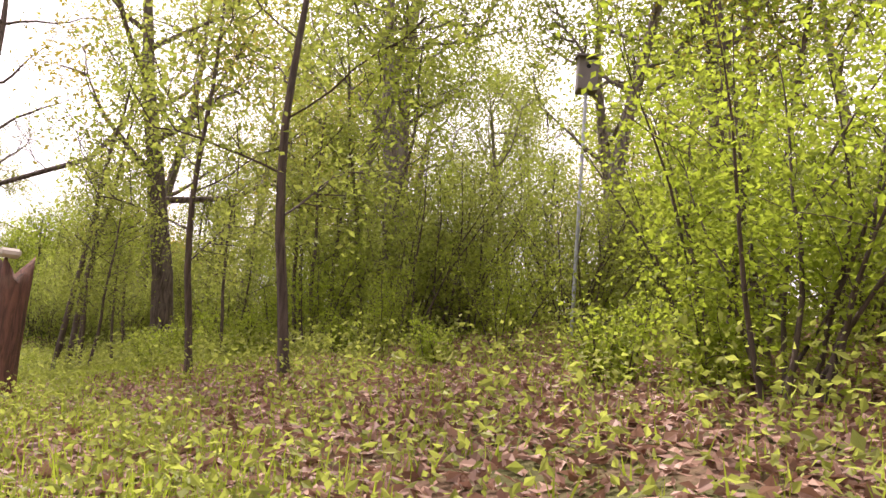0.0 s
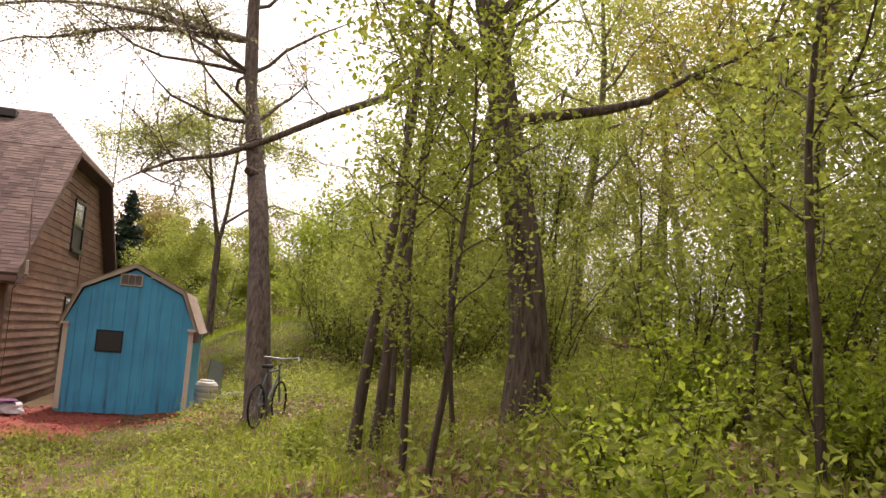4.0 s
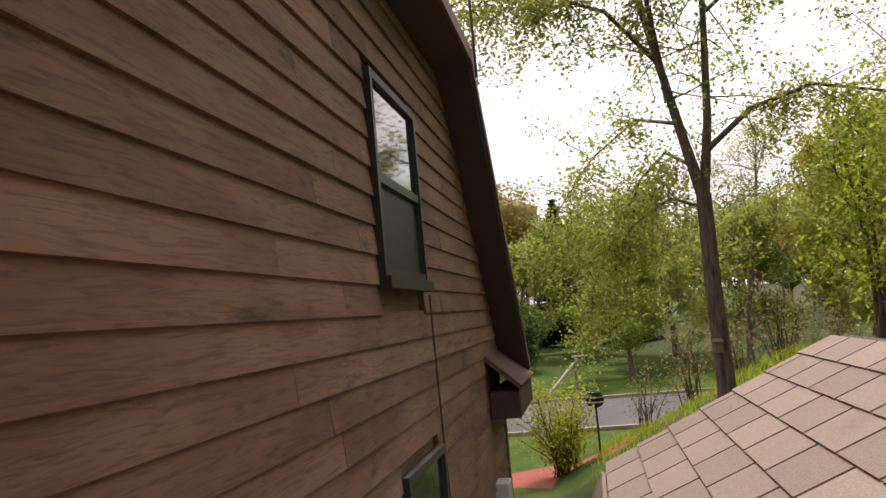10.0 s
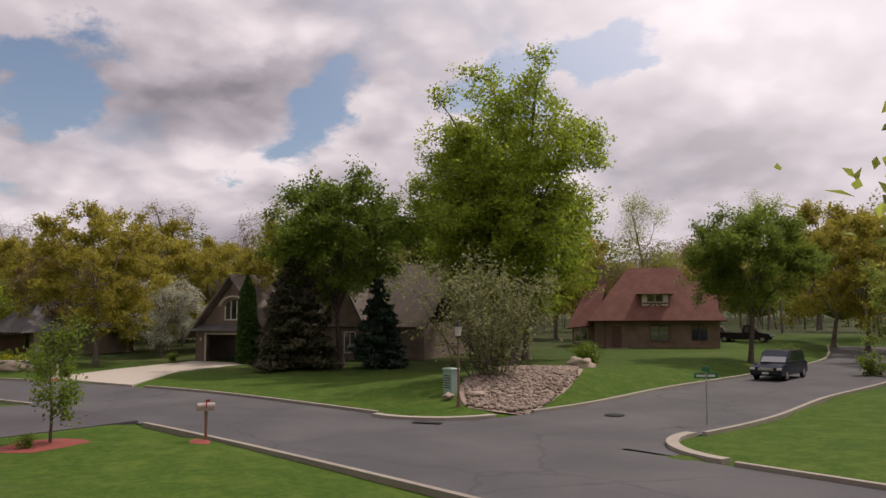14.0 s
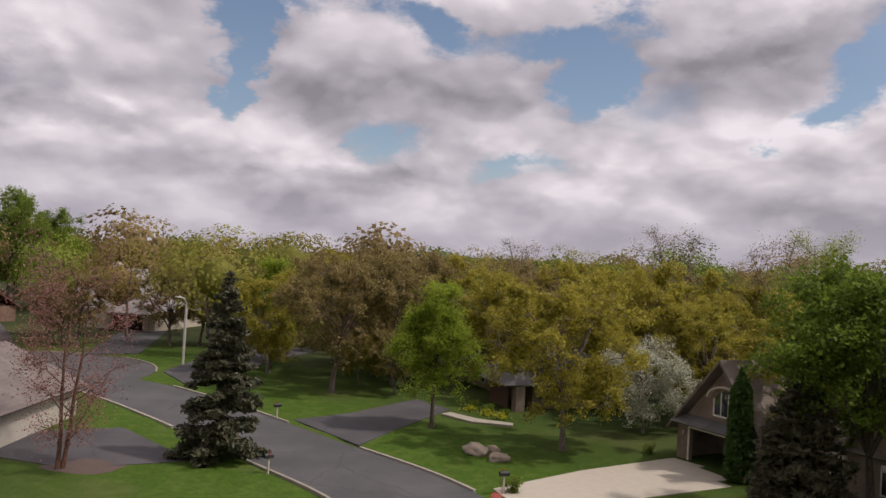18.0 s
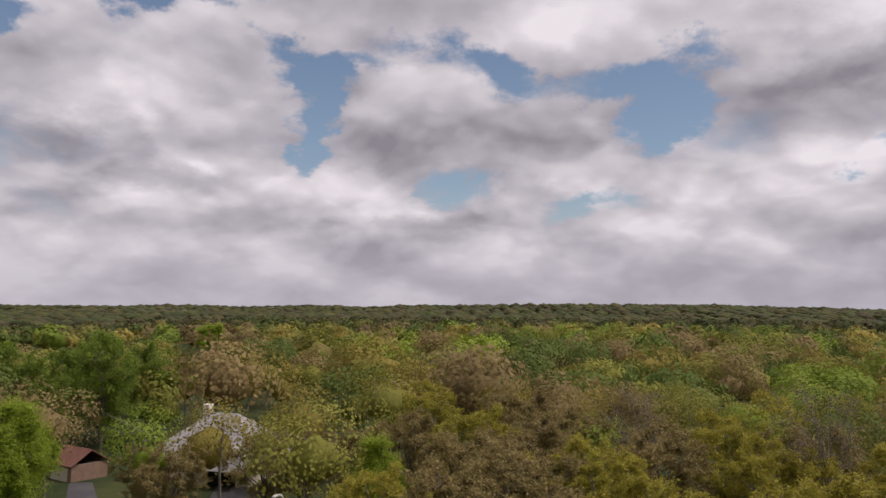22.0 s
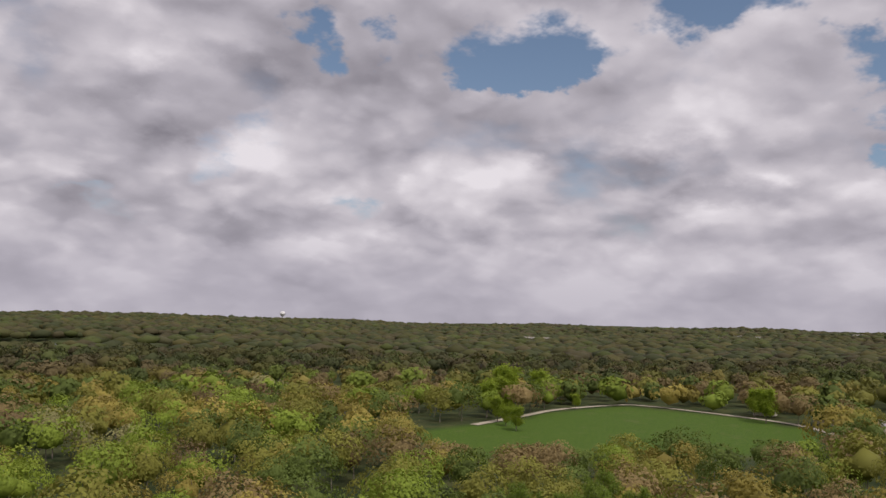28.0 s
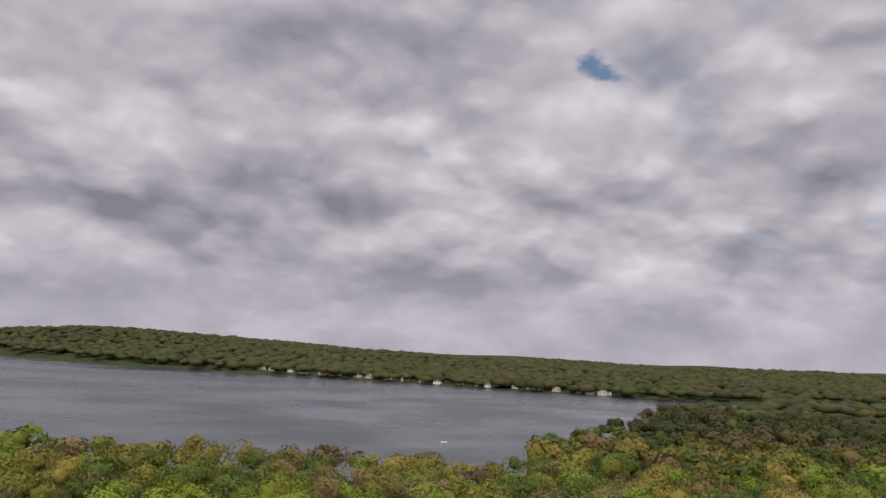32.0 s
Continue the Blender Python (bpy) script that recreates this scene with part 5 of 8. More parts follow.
    for j in range(9):
        z = 2.672 + j * 0.0205
        bm = slabs(([(1.945, y0 - 0.020, z), (2.325, y0 - 0.020, z), (2.325, y0 - 0.006, z + 0.014), (1.945, y0 - 0.006, z + 0.014)], 0.003))
        part("louvre", bm, M_LOUVRE, v)
    q = part("window", boxes((1.60, 2.08, y0 - 0.012, y0 - 0.001, 1.30, 1.71)), M_DARK, s)
    part("window_frame", boxes((1.585, 2.095, y0 - 0.022, y0 - 0.0125, 1.70, 1.722), (1.585, 2.095, y0 - 0.022, y0 - 0.0125, 1.285, 1.31), (1.585, 1.605, y0 - 0.022, y0 - 0.0125, 1.31, 1.70), (2.075, 2.095, y0 - 0.022, y0 - 0.0125, 1.31, 1.70)), M_DARK, q)
    part("window_pane", boxes((1.605, 2.075, y0 - 0.016, y0 - 0.0125, 1.31, 1.70)), M_SCREEN, q)
    for z in (1.33, 1.36, 1.43):
        part("window_slat", boxes((1.66, 2.05, y0 - 0.020, y0 - 0.0165, z, z + 0.006)), M_BRONZE, q)
    return s


shed()

# ---- near woods and yard ----
def oak():
    t = thing("oak", label="tall oak with furrowed dark bark leaning over the shed", category="tree")
    rng = np.random.default_rng(5)
    tp = np.array([(4.86, -2.85, 0.1), (4.82, -2.7, 0.6), (4.72, -2.4, 1.7), (4.63, -2.1, 2.8), (4.52, -1.5, 4.0), (4.38, -0.75, 5.0), (4.2, -0.1, 6.2), (4.05, 0.5, 7.4), (3.95, 0.8, 9.0), (4.0, 1.0, 11.0), (3.9, 1.1, 13.5)])
    rr = np.array([0.34, 0.25, 0.215, 0.20, 0.195, 0.185, 0.165, 0.15, 0.13, 0.09, 0.03])
    br = [(tp, rr)]
    br.append((np.array([(4.42, -0.85, 4.95), (4.28, -1.0, 5.0), (4.18, -1.05, 5.02)]), np.array([0.12, 0.09, 0.07])))
    tips = []
    # the long limb that reaches over the roof
    limb = np.array([(6.9, -0.2, 7.1), (5.7, -0.9, 6.35), (4.6, -0.75, 5.75), (3.7, -0.6, 5.35), (2.7, 0.5, 5.35), (1.9, 1.6, 5.2), (1.3, 2.5, 5.05)])
    br.append((limb, np.array([0.085, 0.075, 0.065, 0.05, 0.038, 0.025, 0.012])))
    br.append((np.array([(8.2, 1.4, 9.4), (7.6, 0.5, 8.2), (6.9, -0.2, 7.1)]), np.array([0.07, 0.08, 0.085])))
    # high boughs over the roof, whose shade dapples it
    for far in ((-2.6, 4.6, 10.2), (-0.4, 5.6, 10.6), (-4.8, 3.6, 9.8), (1.2, 3.4, 9.6)):
        b = curve(rng, (4.0, 0.7, 8.2), (np.array(far) - (4.0, 0.7, 8.2)) / np.linalg.norm(np.array(far) - (4.0, 0.7, 8.2)), np.linalg.norm(np.array(far) - (4.0, 0.7, 8.2)), 9, 0.09, 0.0)
        br.append((b, np.linspace(0.07, 0.012, 10)))
        for _ in range(26):
            d = rng.normal(size=3) * (1, 1, 0.5)
            s = curve(rng, b[rng.integers(3, 10)], d / np.linalg.norm(d), rng.uniform(0.7, 1.9), 5, 0.18, -0.02)
            br.append((s, np.linspace(0.02, 0.005, 6)))
            tips += list(s[1:]) * 2
    for i in range(26):
        p = tp[rng.integers(6, 11)] if i < 17 else limb[rng.integers(1, 6)]
        az = rng.uniform(0, 6.28)
        d = np.array([math.cos(az), math.sin(az), rng.uniform(-0.1, 0.7)])
        s = curve(rng, p, d / np.linalg.norm(d), rng.uniform(2.0, 4.6) if i < 17 else rng.uniform(0.8, 1.8), 7, 0.17, 0.02)
        br.append((s, np.linspace(0.05 if i < 17 else 0.022, 0.008, 8)))
        for _ in range(6):
            d2 = rng.normal(size=3) + d
            u = curve(rng, s[rng.integers(2, 8)], d2 / np.linalg.norm(d2), rng.uniform(0.6, 1.5), 4, 0.22, -0.02)
            br.append((u, np.linspace(0.014, 0.004, 5)))
            tips += list(u[1:])
    part("trunk", mesh_from("trunk", *tubes(br, 12), None, True), M_OAK, t)
    part("crown", mesh_from("crown", *crown(rng, np.array(tips), 17000, 0.16, 0.045)), LEAF["pale"], t)
    return t


oak()

# saplings and forest trees, each kind built once and then repeated
SAPS = [
    broadleaf(21, "sapling", "slender woodland sapling with fresh yellow-green leaves", "spring", 6.5, 0.045, 4200, 0.046, 0.24, M_THIN, 6, first=0.28, spread=0.24, limbs=9, subs=4, twigs=2),
    broadleaf(22, "sapling", "thin dark sapling with sparse spring leaves", "spring", 5.2, 0.032, 2600, 0.042, 0.22, M_THIN, 6, first=0.35, spread=0.22, limbs=7, subs=3, twigs=2),
    broadleaf(23, "sapling", "twin-stemmed young tree with light spring foliage", "bright", 7.5, 0.055, 4200, 0.048, 0.26, M_THIN, 6, first=0.42, spread=0.2, limbs=8, subs=4, twigs=2, stems=2),
]
BIGS = [
    broadleaf(31, "forest_tree", "tall forest tree with grey bark and thin new leaves", "spring", 16.0, 0.24, 11000, 0.075, 0.45, M_GREY, 8, first=0.38, spread=0.24, limbs=13, subs=4, twigs=2),
    broadleaf(32, "forest_tree", "forest oak with wide crooked limbs in early leaf", "olive", 14.0, 0.27, 11000, 0.070, 0.45, M_OAK, 8, first=0.3, spread=0.34, limbs=12, subs=4, twigs=2),
]
BUSHES = [
    shrub(41, "bush", "leafy green understory bush", "spring", 1.5, 2.0, 3000, 0.040),
    shrub(42, "bush", "low woodland bush with pale green leaves", "bright", 0.9, 1.4, 1900, 0.035, 10),
    shrub(43, "bush", "tall honeysuckle bush full of green leaves", "spring", 3.2, 3.2, 6500, 0.046, 18),
    shrub(44, "bush", "airy sunlit bush with bright new leaves", "bright", 3.0, 2.8, 5000, 0.040, 9),
]


def near_path(x, y):
    return min(math.hypot(x - a[1], y - a[2]) for a in PATH if a[0] < 13)


plant(SAPS[2], 10.1, -12.9, 40)
again(SAPS[0], 6.44, -15.47, 25, 1.0)
plant(SAPS[0], 6.97, -17.55, 10, 1.25)
plant(SAPS[1], 9.3, -12.2, 0, 1.0)
again(SAPS[1], 6.0, -9.4, 70, 0.9)
again(SAPS[1], 5.95, -10.6, 150, 0.75)
for x, y, a, k in ((7.0, -7.4, 20, 0.8), (8.6, -10.8, 200, 0.7), (6.6, -5.2, 77, 0.9), (9.6, -12.6, 130, 0.9), (7.7, -12.8, 30, 0.8)):
    again(SAPS[1], x, y, a, k)
plant(BIGS[1], 8.1, -6.9, 0, 1.05)
plant(BIGS[0], 9.6, 3.4, 0, 1.0)
plant(BUSHES[0], 8.8, -9.2, 0, 1.3)
plant(BUSHES[1], 6.4, -13.2, 0, 0.8)
plant(BUSHES[2], 10.4, -14.5, 0, 1.0)
wood = np.random.default_rng(77)
for k in range(400):
    kind = k % 10
    x, y = 5.2 + 26 * wood.random() ** 1.3, wood.uniform(-25, 13)
    if y > 6 and x < 9 or near_path(x, y) < (3.4 if kind < 6 else 2.4) or (y > -4 and x < 7.5):
        continue
    if k >= 150:
        break
    if kind < 3:
        again(SAPS[kind], x, y, wood.uniform(0, 360), wood.uniform(0.75, 1.2))
    elif kind < 5:
        again(BUSHES[2], x, y, wood.uniform(0, 360), wood.uniform(0.6, 1.0)) if x > 9.5 else again(BUSHES[1], x, y, wood.uniform(0, 360), wood.uniform(0.5, 0.9))
    elif kind == 5 and x > 9:
        again(BIGS[(k // 10) % 2], x, y, wood.uniform(0, 360), wood.uniform(0.85, 1.15))
    else:
        again(BUSHES[kind % 2], x, y, wood.uniform(0, 360), wood.uniform(0.6, 1.1))
for x, y, a, k in ((16.0, -13.5, 20, 0.9), (20.5, -9.5, 140, 1.0), (22.0, -13.0, 250, 1.0), (25.0, -8.0, 60, 1.1)):
    again(BIGS[0], x, y, a, k)
for x, y, a, k in ((16.0, -17.0, 0, 1.1), (18.0, -14.5, 90, 1.2), (19.5, -18.0, 200, 1.3), (14.5, -11.0, 300, 1.0)):
    again(BUSHES[2], x, y, a, k)
for k in range(30):
    a, r = math.radians(wood.uniform(-8, 78)), wood.uniform(26, 62)
    x, y = 4 + r * math.sin(a), -20 + r * math.cos(a)
    if x > 13 or y > 42:
        again(BIGS[k % 2], x, y, wood.uniform(0, 360), wood.uniform(0.8, 1.15)) if x > 9 else None
plant(BUSHES[3], 8.2, -23.4, 30, 0.9)
for x, y, a, k in ((9.4, -22.0, 130, 1.1), (10.0, -24.0, 200, 1.2), (10.8, -20.4, 280, 1.0), (9.2, -13.4, 60, 0.7), (9.9, -9.8, 170, 0.8), (11.6, -7.6, 240, 0.9), (8.8, -16.4, 20, 0.45), (9.6, -18.4, 90, 0.5)):
    again(BUSHES[3], x, y, a, k)
for k in range(12):
    x, y = 11.0 + 5.5 * wood.random(), wood.uniform(-24, -9)
    if near_path(x, y) > 3.6:
        again(BUSHES[2], x, y, wood.uniform(0, 360), wood.uniform(0.7, 1.05))
for k in range(26):
    x, y = wood.uniform(15, 42), wood.uniform(-28, 30)
    again(BUSHES[2], x, y, wood.uniform(0, 360), wood.uniform(1.0, 1.4))


for x, y, a, k in ((7.6, 6.4, 10, 1.0), (8.8, 4.6, 100, 1.1), (9.8, 7.4, 190, 1.2), (7.0, 8.6, 250, 0.9), (10.4, 3.0, 300, 1.1), (8.4, 9.6, 40, 1.0), (7.8, 2.6, 80, 0.7), (11.5, 5.5, 150, 1.2), (9.2, 0.6, 210, 0.8), (10.2, -2.2, 20, 0.9)):
    again(BUSHES[2], x, y, a, k)

for x, y, a, k in ((13.7, -6.2, 0, 1.0), (17.2, -2.6, 60, 1.1), (18.3, 0.3, 120, 1.2), (21.4, 1.7, 180, 1.4)):
    again(BUSHES[2], x, y, a, k)


def undergrowth():
    rng = np.random.default_rng(15)
    n = 17000
    x, y = 1.2 + 15 * rng.random(n) ** 1.25, rng.uniform(-27, 9, n)
    ok = ((x > 3.4) | (y < -3.5)) & ((x < 12) | (rng.random(n) < 0.5)) & ~((np.abs(x - 2.2) < 1.6) & (y > 0))
    x, y = x[ok], y[ok]
    patch = np.sin(x * 1.3 + 1) * np.cos(y * 0.9) + 0.5 * np.sin(x * 0.6 - y * 0.7)
    ok = patch > -1.0 + 0.9 * rng.random(len(x))
    ok &= ~((x > 5) & (x < 11.5) & (y > -25) & (y < -15.5) & (rng.random(len(ok)) < 0.35))
    x, y = x[ok], y[ok]
    per = 11
    c = np.repeat(np.c_[x, y, ground_z(x, y)], per, 0)
    tall = np.repeat(rng.uniform(0.10, 0.42, len(x)) * (1 + 0.7 * (x > 5)), per)
    c = c + np.c_[rng.normal(size=(len(c), 2)) * 0.09, tall * rng.random(len(c))]
    tagged(new("undergrowth", mesh_from("undergrowth", *leaves(rng, c, 0.034), LEAF["spring"])), "low green woodland plants and seedlings", "undergrowth", kind="stuff")
    n = 26000
    x, y = rng.uniform(-4.5, 13, n), rng.uniform(-27, 21, n)
    ok = ((x > 3.2) | (y < -2.5) | ((y > 12) & (x > 1.0))) & (road_gap(x, y) > 1) & ~((x < 6.3) & (x > 3) & (y > -3) & (y < 4.5)) & ~((x > 5) & (y < -15.5) & (rng.random(n) < 0.75))
    x, y = x[ok], y[ok]
    per = 6
    g = np.repeat(np.c_[x, y, ground_z(x, y)], per, 0)
    g[:, :2] += rng.normal(size=(len(g), 2)) * 0.08
    h = rng.uniform(0.06, 0.22, (len(g), 1))
    w = rng.normal(size=(len(g), 3)) * (1, 1, 0)
    w /= np.linalg.norm(w, axis=1)[:, None]
    tip = g + np.c_[rng.normal(size=(len(g), 2)) * 0.04, h]
    v = np.stack([g - w * 0.008, g + w * 0.008, tip], 1).reshape(-1, 3)
    tagged(new("grass_blades", mesh_from("grass_blades", v, np.arange(len(v)).reshape(-1, 3), LEAF["bright"])), "short uneven grass at the edge of the woods", "grass", kind="stuff")
    n = 90000
    x, y = 1.0 + 15 * rng.random(n) ** 1.2, rng.uniform(-27, 8, n)
    ok = ((x > 3.6) | (y < -3)) & (np.sin(x * 0.9 + 0.4) + np.cos(y * 0.7 + x * 0.3) + 0.9 * step01(5.5, 8, x) > rng.uniform(-1.4, 0.9, n))
    x, y = x[ok], y[ok]
    x, y = np.r_[x, rng.uniform(3.5, 12.5, 24000)], np.r_[y, rng.uniform(-27, -14, 24000)]
    c = np.c_[x, y, ground_z(x, y) + rng.uniform(0.015, 0.06, len(x))]
    v, f = leaves(rng, c, 0.062, 0.3, 1.5)
    v[:, 2] = np.repeat(c[:, 2], 4) + (v[:, 2] - np.repeat(c[:, 2], 4)) * 0.8
    tagged(new("leaf_litter", mesh_from("leaf_litter", v, f, M_LITTER)), "dry brown fallen leaves on the woodland floor", "fallen leaves", kind="stuff")


undergrowth()


def stump():
    t = thing("stump", (4.06, -16.4, gz(4.06, -16.4)), "weathered broken red-brown tree stump", "tree stump")
    rng = np.random.default_rng(3)
    n, rows = 18, 12
    v = []
    for i in range(rows):
        for j in range(n):
            a = j * 2 * math.pi / n
            r = (0.175 if i else 0.26) * (1 + 0.10 * math.sin(3 * a + 0.6) + 0.06 * math.sin(7 * a) + 0.015 * rng.normal()) * (1.25 - 0.25 * min(1, i / 4))
            z = -0.15 + i * 0.15 + (0.12 * math.sin(2 * a + 1) + 0.07 * math.sin(5 * a) if i == rows - 1 else 0)
            v.append((r * math.cos(a), r * math.sin(a), z))
    v.append((0, 0, 1.45))
    f = [(i * n + j, i * n + (j + 1) % n, (i + 1) * n + (j + 1) % n, (i + 1) * n + j) for i in range(rows - 1) for j in range(n)]
    f3 = [((rows - 1) * n + j, (rows - 1) * n + (j + 1) % n, rows * n) for j in range(n)]
    part("stub", mesh_from("stub", np.array(v), [np.array(f), np.array(f3)], None, True), M_STUMP, t)
    part("splinter", rods(((-0.10, -0.05, 1.4), (-0.12, -0.08, 1.66), 0.05, 0.012), n=6), M_STUMP, t)
    part("bird_dish", boxes((-0.20, 0.02, -0.20, 0.02, 1.62, 1.72), bevel=0.03), M_CREAM, t)


stump()


def nest_box():
    x, y = 11.4, -17.6
    z = gz(x, y)
    t = thing("nest_box", (x, y, z), "grey wooden nest box on a tall steel pole", "nest box", turn=-35)
    part("pole", rods(((0, 0, -0.2), (0, 0, 3.9), 0.03)), plain("pole_steel", (0.34, 0.36, 0.38), 0.45, 0.7), t)
    wood_ = plain("nest_wood", (0.20, 0.18, 0.16), 0.85)
    part("box_body", boxes((-0.16, 0.16, -0.15, 0.15, 3.9, 4.45), bevel=0.015), wood_, t)
    part("box_roof", slabs(([(-0.2, -0.24, 4.45), (0.2, -0.24, 4.45), (0.2, 0.19, 4.53), (-0.2, 0.19, 4.53)], 0.03)), wood_, t)
    # black disc on the front, painted as the dark of the hole
    part("entrance_hole", rods(((0, -0.154, 4.28), (0, -0.148, 4.28), 0.035), n=14), M_DARK, t)


nest_box()


def barrel():
    t = thing("barrel", (3.78, 1.15, 0.05), "white ribbed plastic barrel beside the shed", "barrel")
    bm = bmesh.new()
    prof = [(0.20, 0.0), (0.235, 0.04)]
    for i in range(5):
        z = 0.06 + i * 0.115
        prof += [(0.245, z), (0.25, z + 0.05), (0.228, z + 0.085), (0.245, z + 0.115)]
    lathe(bm, (0, 0, 0), prof + [(0.20, 0.70), (0.16, 0.72)], 24)
    part("shell", bm, M_WHITE, t)
    part("lid", rods(((0.0, 0, 0.72), (0.0, 0, 0.745), 0.15), n=20), M_CREAM, t)


barrel()


def wheelbarrow():
    t = thing("wheelbarrow", (4.05, 2.0, 0.1), "grey upturned wheelbarrow leaning on the shed", "wheelbarrow", turn=20)
    grey = plain("barrow_grey", (0.24, 0.27, 0.27), 0.55, 0.2)
    part("tray", slabs(([(-0.35, 0.0, 0.1), (0.0, 0.0, 0.1), (0.02, 0.0, 1.0), (-0.28, 0.0, 1.12)], 0.05), ([(0.02, 0.0, 0.1), (0.02, 0.35, 0.1), (0.02, 0.3, 0.95), (0.02, 0.0, 1.0)], 0.03)), grey, t)
    for y in (-0.1, 0.12):
        part("handle", rods(((-0.1, y, 0.3), (0.62, y - 0.15, 0.42), 0.022)), M_CREAM, t)
    w = part("wheel", rods(((0.25, -0.3, 0.15), (0.25, -0.22, 0.15), 0.17), n=22), M_DARK, t)
    part("hub", rods(((0.25, -0.32, 0.15), (0.25, -0.20, 0.15), 0.06), n=14), grey, w)


wheelbarrow()


def bicycle():
    t = thing("bicycle", (4.95, -3.35, gz(4.95, -3.35)), "old bicycle leaning against the oak", "bicycle", turn=68)
    steel = plain("bike_steel", (0.30, 0.31, 0.33), 0.35, 0.8)
    paint = plain("bike_paint", (0.07, 0.09, 0.11), 0.4)
    for x in (-0.52, 0.52):
        bm = bmesh.new()
        for i in range(28):
            a, b = i * 6.2832 / 28, (i + 1) * 6.2832 / 28
            rod(bm, (x + 0.33 * math.cos(a), 0, 0.34 + 0.33 * math.sin(a)), (x + 0.33 * math.cos(b), 0, 0.34 + 0.33 * math.sin(b)), 0.018, n=6)
        w = part("wheel", bm, M_DARK, t)
        part("spoke_set", rods(*[((x, 0, 0.34), (x + 0.32 * math.cos(a), 0, 0.34 + 0.32 * math.sin(a)), 0.003) for a in np.arange(0, 6.28, 0.45)], n=4), steel, w)
    part("bike_frame", rods(((-0.52, 0, 0.34), (-0.15, 0, 0.85), 0.016), ((-0.15, 0, 0.85), (0.38, 0, 0.88), 0.018), ((-0.08, 0, 0.36), (0.40, 0, 0.80), 0.02), ((-0.08, 0, 0.36), (-0.17, 0, 0.92), 0.016), ((-0.52, 0, 0.34), (-0.08, 0, 0.36), 0.014), ((0.52, 0, 0.34), (0.37, 0, 0.96), 0.016)), paint, t)
    part("handlebar", rods(((0.37, 0, 0.96), (0.40, -0.05, 1.06), 0.012), ((0.40, -0.05, 1.06), (0.32, -0.34, 1.10), 0.012), ((0.40, -0.05, 1.06), (0.36, 0.28, 1.08), 0.012), ((0.32, -0.34, 1.10), (0.22, -0.38, 1.04), 0.014)), steel, t)
    part("saddle", boxes((-0.30, -0.05, -0.06, 0.06, 0.92, 0.98), bevel=0.02), M_DARK, t)


bicycle()


def mulch_and_bag():
    rng = np.random.default_rng(8)
    n = 30
    x, y = np.meshgrid(np.linspace(-1.6, 4.6, n), np.linspace(-3.2, 2.6, n))
    x, y = x.ravel(), y.ravel()
    r = np.hypot((x - 1.0) / 2.6, (y + 0.7) / 2.0)
    z = ground_z(x, y) + 0.07 * np.clip(1.15 - r, -1.2, 1) + 0.015 * rng.normal(size=len(x))
    i = np.arange(n * n).reshape(n, n)
    f = np.stack([i[:-1, :-1], i[:-1, 1:], i[1:, 1:], i[1:, :-1]], -1).reshape(-1, 4)
    tagged(new("mulch_bed", mesh_from("mulch_bed", np.c_[x, y, z], f, M_REDMULCH, True)), "red wood mulch spread round the shed", "mulch", kind="structure")
    chips = np.c_[rng.uniform(-1.3, 4.2, 5000), rng.uniform(-2.8, 1.5, 5000)]
    chips = chips[np.hypot((chips[:, 0] - 1.0) / 2.4, (chips[:, 1] + 0.7) / 1.8) < 1]
    c = np.c_[chips, ground_z(chips[:, 0], chips[:, 1]) + 0.085]
    v, f = leaves(rng, c, 0.035, 0.2, 2.4)
    v[:, 2] = np.repeat(c[:, 2], 4) + (v[:, 2] - np.repeat(c[:, 2], 4)) * 0.4
    tagged(new("mulch_chips", mesh_from("mulch_chips", v, f, M_REDMULCH)), "loose red mulch chips", "mulch", kind="stuff")
    t = thing("mulch_bag", (0.35, -0.35, 0.12), "crumpled purple and white plastic mulch bag by the wall", "bag", turn=35)
    bm = bmesh.new()
    bmesh.ops.create_icosphere(bm, subdivisions=3, radius=0.5)
    for p in bm.verts:
        k = 0.85 + 0.3 * noise.noise(p.co * 3.1)
        p.co = Vector((p.co.x * 0.85 * k, p.co.y * 0.52 * k, max(-0.02, p.co.z * 0.42 * k)))
    part("sack", bm, plain("bag_plastic", (0.50, 0.44, 0.48), 0.35, vary=0.3, scale=5), t)
    part("print_panel", slabs(([(-0.25, -0.16, 0.215), (0.12, -0.18, 0.215), (0.12, 0.06, 0.23), (-0.25, 0.08, 0.23)], 0.012)), plain("bag_print", (0.16, 0.05, 0.16), 0.4), t)


mulch_and_bag()

